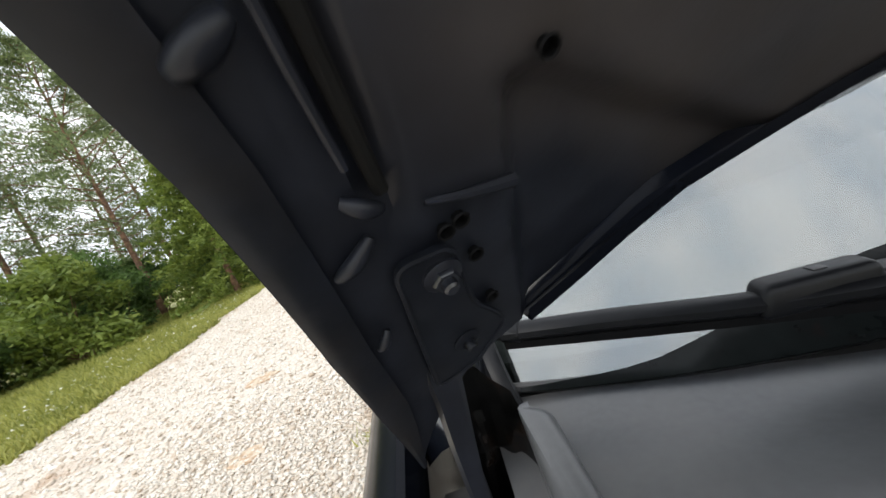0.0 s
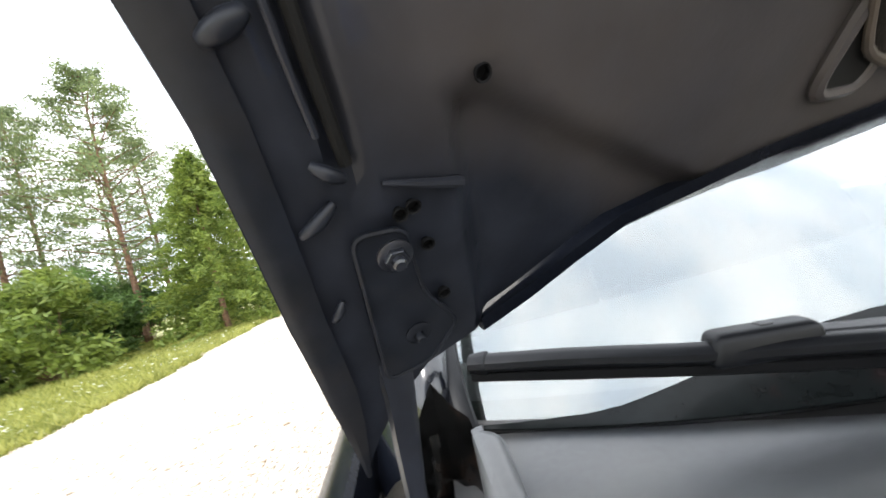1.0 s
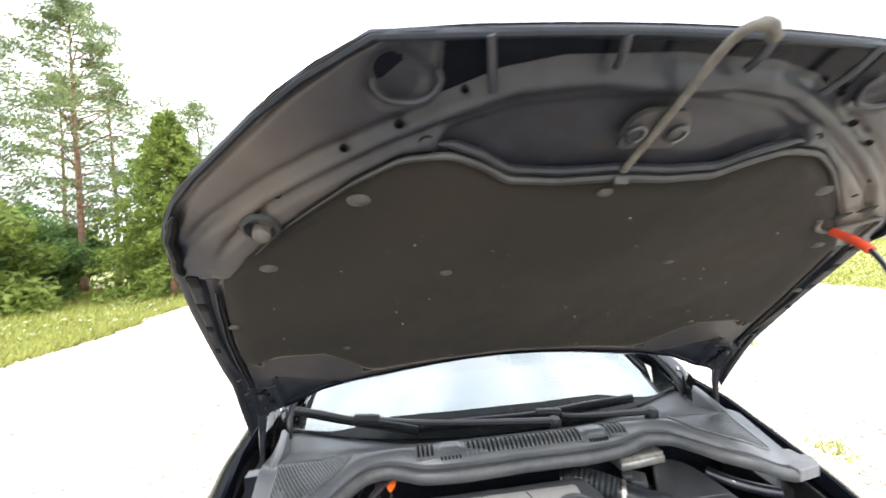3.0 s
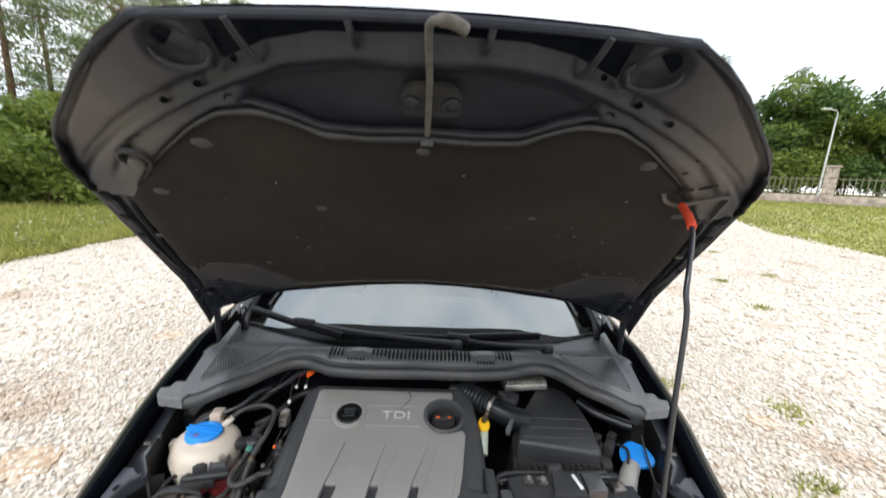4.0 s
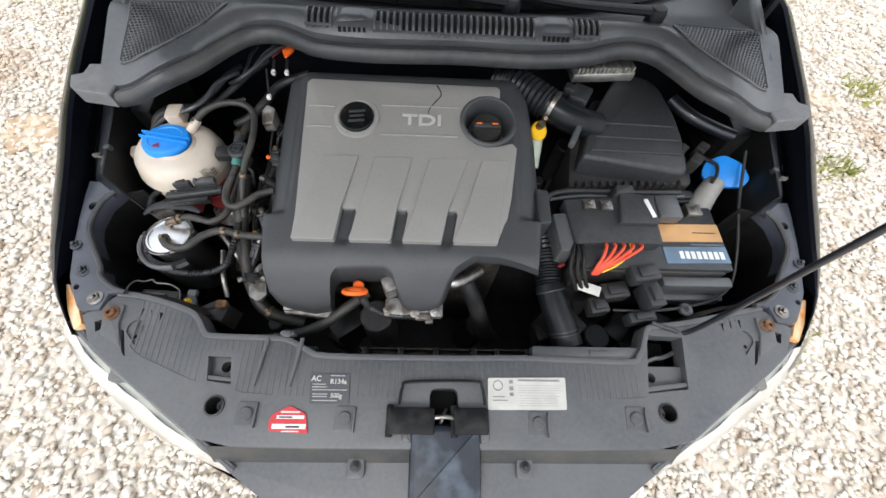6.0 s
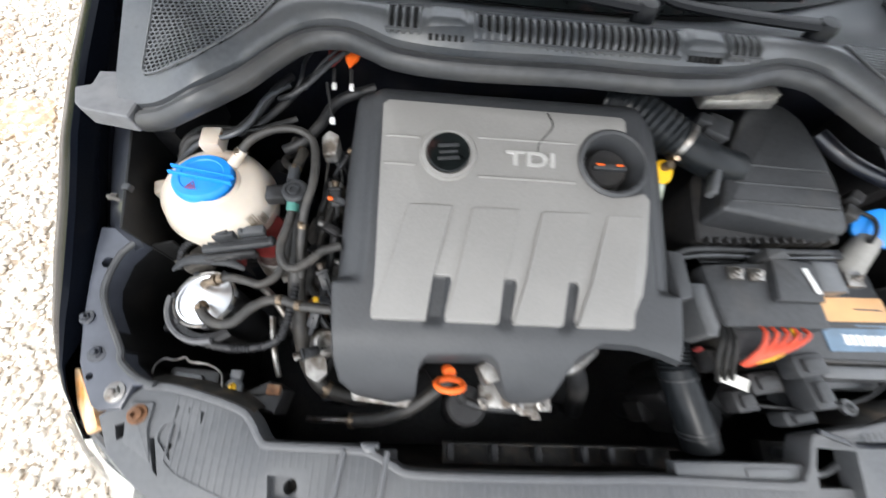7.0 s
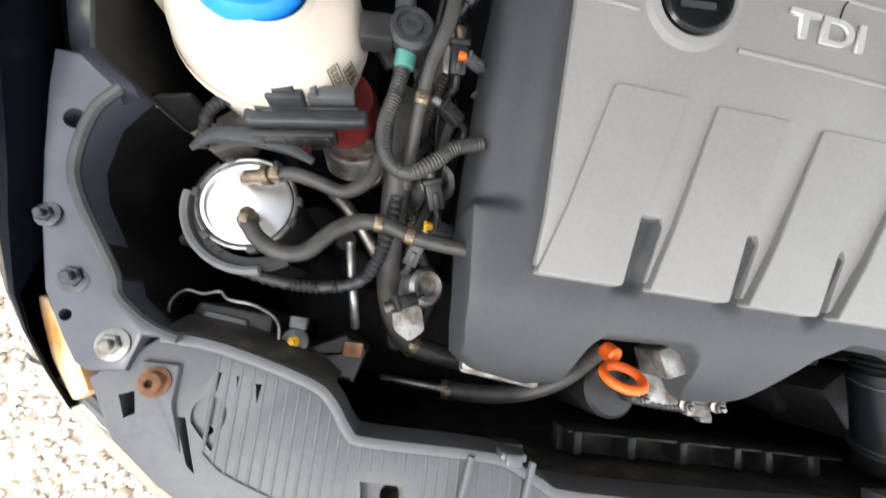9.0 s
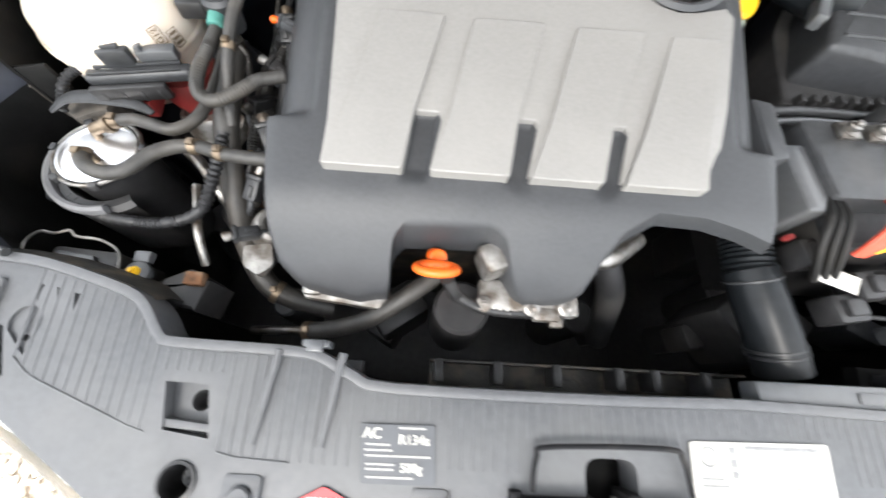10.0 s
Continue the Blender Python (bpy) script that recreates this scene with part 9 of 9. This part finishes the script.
for y, x0, x1 in ((0.664, 0.300, 0.455), (0.628, 0.288, 0.458), (0.594, 0.275, 0.455)):
    b = bm_new()
    tube(b, [(x0, y, az(x0, y) + 0.0002), (x1, y - 0.004, az(x1, y) + 0.0002)], 0.0022, 8)
    part("moulded_line", b, PLASTIC, lidp)
b = bm_new()
prism(b, rounded([(0.240, 0.542), (0.500, 0.556), (0.515, 0.62), (0.490, 0.74), (0.455, 0.80), (0.34, 0.80), (0.262, 0.66)], 0.012), 0.62, 0.842, 0.004)
part("lower_box", b, PLASTIC_D, air)
for k in range(14):
    b = bm_new()
    x = 0.256 + 0.0165 * k
    box(b, (x, 0.5445 + 0.0009 * k, 0.838), (0.006, 0.012, 0.030), 0.0015)
    part("fin", b, PLASTIC_D, air)
b = bm_new()
box(b, (0.372, 0.533, 0.832), (0.26, 0.018, 0.008), 0.002, Matrix.Rotation(0.05, 3, "Z"))
box(b, (0.372, 0.522, 0.826), (0.25, 0.008, 0.006), 0.002, Matrix.Rotation(0.05, 3, "Z"))
part("flange", b, PLASTIC, air)
hose("fuel_line", [(0.18, 0.46, 0.82), (0.188, 0.475, 0.832), (0.192, 0.505, 0.84), (0.205, 0.522, 0.844), (0.25, 0.530, 0.846), (0.36, 0.532, 0.844), (0.47, 0.538, 0.842)], 0.0055, PLASTIC, "thin black plastic line along the air filter box", category="pipe")
hose("fuel_line", [(0.20, 0.515, 0.835), (0.26, 0.522, 0.840), (0.36, 0.524, 0.838), (0.48, 0.532, 0.836)], 0.004, PLASTIC_G, "second thin line along the air filter box", category="pipe")

# intake hose and sensor
hose("intake_hose", [(0.105, 0.775, 0.90), (0.135, 0.745, 0.915), (0.165, 0.715, 0.918), (0.195, 0.690, 0.915)], 0.032, PIPEBLK, "black corrugated intake hose behind the engine cover", ribs=0.0028, pitch=0.006, seg=20)
mafs = thing("airflow_sensor", "black airflow sensor pipe with a metal clamp", "sensor", (0.235, 0.69, 0.88))
b = bm_new()
tube(b, [(0.192, 0.692, 0.915), (0.225, 0.672, 0.908), (0.262, 0.660, 0.900), (0.30, 0.66, 0.89)], 0.028, 20, 6)
part("pipe", b, PIPEBLK, mafs)
b = bm_new()
t_ = Vector((0.85, -0.5, -0.1)).normalized()
cyl(b, Vector((0.203, 0.686, 0.914)) - t_ * 0.005, Vector((0.203, 0.686, 0.914)) + t_ * 0.005, 0.0315, seg=28, bev=0.001)
part("clamp", b, STEEL, mafs, "steel worm clamp")
b = bm_new()
box(b, (0.262, 0.712, 0.918), (0.038, 0.045, 0.030), 0.004, Matrix.Rotation(-0.5, 3, "Z"))
box(b, (0.240, 0.722, 0.926), (0.022, 0.020, 0.020), 0.003, Matrix.Rotation(-0.5, 3, "Z"))
part("plug", b, PLASTIC, mafs)
b = bm_new()
box(b, (0.243, 0.618, 0.905), (0.012, 0.055, 0.018), 0.003, Matrix.Rotation(-0.45, 3, "Z"))
part("tab", b, PLASTIC_G, mafs)
b = bm_new()
cyl(b, (0.175, 0.655, 0.88), (0.182, 0.648, 0.905), 0.008, seg=12)
cyl(b, (0.192, 0.66, 0.905), (0.186, 0.652, 0.915), 0.004, seg=10)
part("brass_union", b, BRONZE, mafs)

# heat sink
ecu = thing("control_unit", "ribbed cast metal control unit below the cowl", "control unit", (0.325, 0.80, 0.91))
b = bm_new()
box(b, (0.322, 0.802, 0.918), (0.136, 0.054, 0.020), 0.003, Matrix.Rotation(0.10, 3, "Z"))
part("case", b, HEATSHIELD, ecu)
for k in range(14):
    b = bm_new()
    box(b, (0.262 + 0.0092 * k, 0.797 + 0.0009 * k, 0.932), (0.0042, 0.052, 0.015), 0.001, Matrix.Rotation(0.16, 3, "Z"))
    part("cooling_fin", b, HEATSHIELD, ecu)

# yellow neck
yel = thing("oil_filler_neck", "yellow funnel top beside the engine cover", "dipstick", (0.178, 0.62, 0.84))
b = bm_new()
lathe(b, [(0.013, -0.02), (0.016, -0.004), (0.018, 0.006), (0.015, 0.010), (0.0, 0.011)], (0.179, 0.648, 0.882), Matrix.Rotation(0.35, 3, "X"), 22, (0.9, 1.15))
part("funnel", b, YELLOW, yel)
b = bm_new()
tube(b, [(0.179, 0.640, 0.87), (0.176, 0.618, 0.858), (0.172, 0.59, 0.84)], 0.012, 14)
part("neck", b, mat("pale_green_plastic", (0.40, 0.44, 0.36), 0.5), yel, "pale plastic neck")

# right side box of the cover
b = bm_new()
prism(b, rounded([(0.158, 0.43), (0.182, 0.435), (0.184, 0.505), (0.160, 0.51)], 0.005), 0.80, 0.878, 0.004)
part("vacuum_box", b, COVERBLK, None, "black plastic box beside the engine cover", category="housing")

# ---- battery ----
bat = thing("battery", "black car battery with a copper and blue label", "battery", (0.375, 0.42, 0.655))
b = bm_new()
box(b, (0.373, 0.430, 0.750), (0.274, 0.142, 0.175), 0.006)
part("case", b, PLASTIC_D, bat)
b = bm_new()
box(b, (0.375, 0.431, 0.8405), (0.280, 0.136, 0.012), 0.003)
part("lid", b, PLASTIC, bat)
for y0, y1, m_ in ((0.418, 0.456, COPPER), (0.408, 0.4175, PLASTIC_D), (0.374, 0.4075, BATBLUE)):
    b = bm_new()
    prism(b, [(0.394, y0), (0.514, y0 + 0.003), (0.514, y1 + 0.003), (0.394, y1)], 0.846, 0.8478)
    part("label_band", b, m_, bat, "printed label band", flat=True)
for k in range(8):
    b = bm_new()
    x = 0.422 + 0.0108 * k
    prism(b, [(x, 0.384), (x + 0.0075, 0.384), (x + 0.0075, 0.399), (x, 0.399)], 0.8475, 0.8484)
    part("brand_bar", b, WHITE, bat, "plain white bar of the printed name", flat=True)
for x0, x1, y in ((0.45, 0.51, 0.4125), (0.46, 0.505, 0.438), (0.40, 0.43, 0.3785)):
    b = bm_new()
    prism(b, [(x0, y), (x1, y), (x1, y + 0.002), (x0, y + 0.002)], 0.8475, 0.8483)
    part("label_line", b, INK if y > 0.43 else BATBLUE, bat, flat=True)
b = bm_new()
box(b, (0.455, 0.348, 0.806), (0.13, 0.020, 0.045), 0.004)
box(b, (0.455, 0.338, 0.770), (0.15, 0.022, 0.03), 0.004)
part("base_clamp", b, PLASTIC_G, bat)
b = bm_new()
box(b, (0.472, 0.486, 0.850), (0.030, 0.026, 0.018), 0.003)
bolt(b, (0.472, 0.486, 0.858), (0, 0, 1), 0.006, 0.007)
part("terminal", b, STEEL, bat, "bolted battery terminal")

fuse = thing("fuse_carrier", "black fuse carrier with red cables on the battery top", "fuse box", (0.29, 0.43, 0.85))
b = bm_new()
prism(b, rounded([(0.212, 0.490), (0.222, 0.398), (0.380, 0.400), (0.384, 0.505)], 0.006), 0.846, 0.872, 0.003)
part("carrier", b, PLASTIC, fuse)
b = bm_new()
prism(b, rounded([(0.305, 0.436), (0.378, 0.436), (0.380, 0.498), (0.318, 0.505)], 0.005), 0.868, 0.882, 0.003)
prism(b, rounded([(0.310, 0.500), (0.345, 0.502), (0.345, 0.520), (0.312, 0.518)], 0.004), 0.85, 0.885, 0.003)
part("cover", b, PLASTIC, fuse)
b = bm_new()
prism(b, rounded([(0.190, 0.462), (0.216, 0.464), (0.222, 0.386), (0.196, 0.384)], 0.005), 0.80, 0.866, 0.003)
part("side_box", b, PLASTIC_G, fuse, "grey-black side box")
b = bm_new()
box(b, (0.366, 0.468, 0.8835), (0.008, 0.040, 0.0015), 0.0005, Matrix.Rotation(0.2, 3, "Z"))
part("white_mark", b, WHITE, fuse, "white painted stroke")
b = bm_new()
box(b, (0.412, 0.482, 0.860), (0.045, 0.050, 0.026), 0.004)
part("terminal_cover", b, PLASTIC_G, fuse)
for sx_, sy_ in ((0.258, 0.478), (0.290, 0.477)):
    b = bm_new()
    box(b, (sx_, sy_, 0.874), (0.022, 0.020, 0.006), 0.001)
    bolt(b, (sx_, sy_, 0.877), (0, 0, 1), 0.0065, 0.008)
    part("stud", b, STEEL, fuse, "zinc terminal stud")
for k in range(5):
    b = bm_new()
    x = 0.270 + 0.0155 * k
    tube(b, [(x + 0.004, 0.398, 0.872), (x, 0.387, 0.879), (x - 0.006 - 0.005 * k, 0.371, 0.874), (x - 0.014 - 0.011 * k, 0.358, 0.860), (x - 0.018 - 0.0135 * k, 0.350, 0.845)], 0.0029, 8)
    part("red_cable", b, REDRUB, fuse, "red insulated cable")
for k in range(3):
    b = bm_new()
    tube(b, [(0.222 + 0.006 * k, 0.402, 0.862), (0.214 + 0.01 * k, 0.378, 0.866), (0.212 + 0.012 * k, 0.352, 0.85), (0.23 + 0.01 * k, 0.33, 0.82)], 0.0038, 8)
    part("black_cable", b, BAYBLK, fuse)
b = bm_new()
tube(b, [(0.318, 0.398, 0.872), (0.312, 0.378, 0.874), (0.290, 0.360, 0.864), (0.268, 0.352, 0.85)], 0.0019, 8)
part("yellow_cable", b, YELLOW, fuse)
for px, py, pz, sx_, sy_, sz_ in ((0.345, 0.352, 0.842, 0.05, 0.03, 0.03), (0.36, 0.318, 0.822, 0.03, 0.045, 0.04), (0.30, 0.330, 0.81, 0.05, 0.03, 0.03), (0.27, 0.305, 0.80, 0.035, 0.03, 0.03), (0.345, 0.285, 0.80, 0.05, 0.02, 0.03), (0.235, 0.36, 0.815, 0.03, 0.03, 0.03)):
    b = bm_new()
    box(b, (px, py, pz), (sx_, sy_, sz_), 0.004, Matrix.Rotation(0.15, 3, "Z"))
    box(b, (px, py, pz + sz_ * 0.55), (sx_ * 0.6, sy_ * 0.6, sz_ * 0.3), 0.002, Matrix.Rotation(0.15, 3, "Z"))
    part("connector", b, PLASTIC if px > 0.3 else PLASTIC_D, fuse)
b = bm_new()
box(b, (0.250, 0.331, 0.826), (0.042, 0.018, 0.0015), 0.0004, Matrix.Rotation(-0.35, 3, "Z") @ Matrix.Rotation(0.25, 3, "X"))
part("cable_label", b, AGED, None, "white printed cable label beside the battery", category="label")
b = bm_new()
box(b, (0.205, 0.372, 0.83), (0.014, 0.006, 0.006), 0.002, Matrix.Rotation(0.4, 3, "Z"))
part("cable_tie", b, REDPL, None, "small red cable tie by the engine cover", category="cable tie")
hose("charge_hose", [(0.185, 0.480, 0.80), (0.188, 0.44, 0.80), (0.190, 0.40, 0.798), (0.192, 0.345, 0.79)], 0.024, PIPEBLK, "corrugated black charge hose beside the battery", ribs=0.0025, pitch=0.0052, seg=18)
pipe = hose("charge_pipe", [(0.192, 0.348, 0.79), (0.200, 0.31, 0.785), (0.210, 0.275, 0.778), (0.219, 0.240, 0.77)], 0.0265, PIPEBLK, "smooth black charge pipe running to the radiator", seg=20, category="pipe")
for y in (0.268, 0.262, 0.340):
    b = bm_new()
    x = 0.192 + 0.25 * (0.348 - y)
    cyl(b, (x, y, 0.79 - 0.185 * (0.348 - y)), (x + 0.0008, y - 0.003, 0.789 - 0.185 * (0.348 - y)), 0.0285, seg=24, bev=0.0008)
    part("ring", b, PLASTIC, pipe)
hose("wiring_loom", [(0.30, 0.30, 0.80), (0.36, 0.296, 0.81), (0.43, 0.305, 0.81), (0.50, 0.325, 0.80), (0.545, 0.36, 0.80), (0.555, 0.42, 0.83), (0.565, 0.50, 0.86), (0.585, 0.60, 0.90)], 0.0027, RUBBER_B, "black loom round the battery", category="wiring")
b = bm_new()
box(b, (0.232, 0.217, 0.812), (0.19, 0.022, 0.022), 0.003)
box(b, (0.262, 0.217, 0.8235), (0.060, 0.010, 0.003), 0.001)
part("radiator_rail", b, PLASTIC_G, None, "grey plastic rail on the radiator frame", category="rail")

# right bulb adjuster
b = bm_new()
lathe(b, [(0.012, 0), (0.012, 0.006), (0.009, 0.008), (0, 0.008)], (0.430, 0.300, 0.805), seg=18)
bolt(b, (0.430, 0.300, 0.812), (0, 0, 1), 0.006, 0.004, 1.1)
part("lamp_adjuster", b, PLASTIC_G, None, "grey lamp adjuster beside the battery", category="adjuster")

# washer filler
wsh = thing("washer_filler", "bright blue washer cap on a pale filler neck", "washer filler", (0.53, 0.53, 0.76))
b = bm_new()
tube(b, [(0.470, 0.470, 0.78), (0.500, 0.498, 0.81), (0.530, 0.540, 0.832), (0.552, 0.565, 0.842)], lambda t: 0.026 - 0.007 * t, 14)
part("neck", b, mat("pale_washer_neck", (0.30, 0.29, 0.27), 0.5, 0.0, 0.15, 40), wsh, "pale translucent neck")
b = bm_new()
wo = rounded([(-0.036, 0.004), (-0.022, 0.030), (0.012, 0.034), (0.036, 0.006), (0.040, -0.030), (0.024, -0.042), (-0.004, -0.034), (-0.028, -0.018)], 0.010)
prism(b, [(x, y) for x, y in wo], -0.005, 0.006, 0.003)
bmesh.ops.transform(b, verts=b.verts, matrix=Matrix.Translation((0.562, 0.582, 0.856)) @ Matrix.Rotation(-0.55, 4, "Y") @ Matrix.Rotation(0.30, 4, "X"))
part("cap", b, BLUE, wsh, "bright blue snap cap")
b = bm_new()
tube(b, [(0.53, 0.552, 0.858), (0.540, 0.568, 0.866), (0.545, 0.592, 0.868), (0.530, 0.612, 0.862)], 0.0035, 8)
part("strap", b, PLASTIC_D, wsh)
for c, s in (((0.505, 0.600, 0.86), 0.028), ((0.525, 0.63, 0.865), 0.025), ((0.485, 0.63, 0.86), 0.024)):
    b = bm_new()
    box(b, c, (s, s * 0.8, s * 1.2), 0.003, Matrix.Rotation(s * 30, 3, "Z"))
    part("relay", b, PLASTIC_D, None, "small black relay beside the air filter box", category="relay")
hose("drain_pipe", [(0.475, 0.74, 0.90), (0.505, 0.70, 0.895), (0.545, 0.675, 0.89), (0.59, 0.655, 0.885)], 0.013, PAINT_IN, "black painted pipe under the cowl", category="pipe")
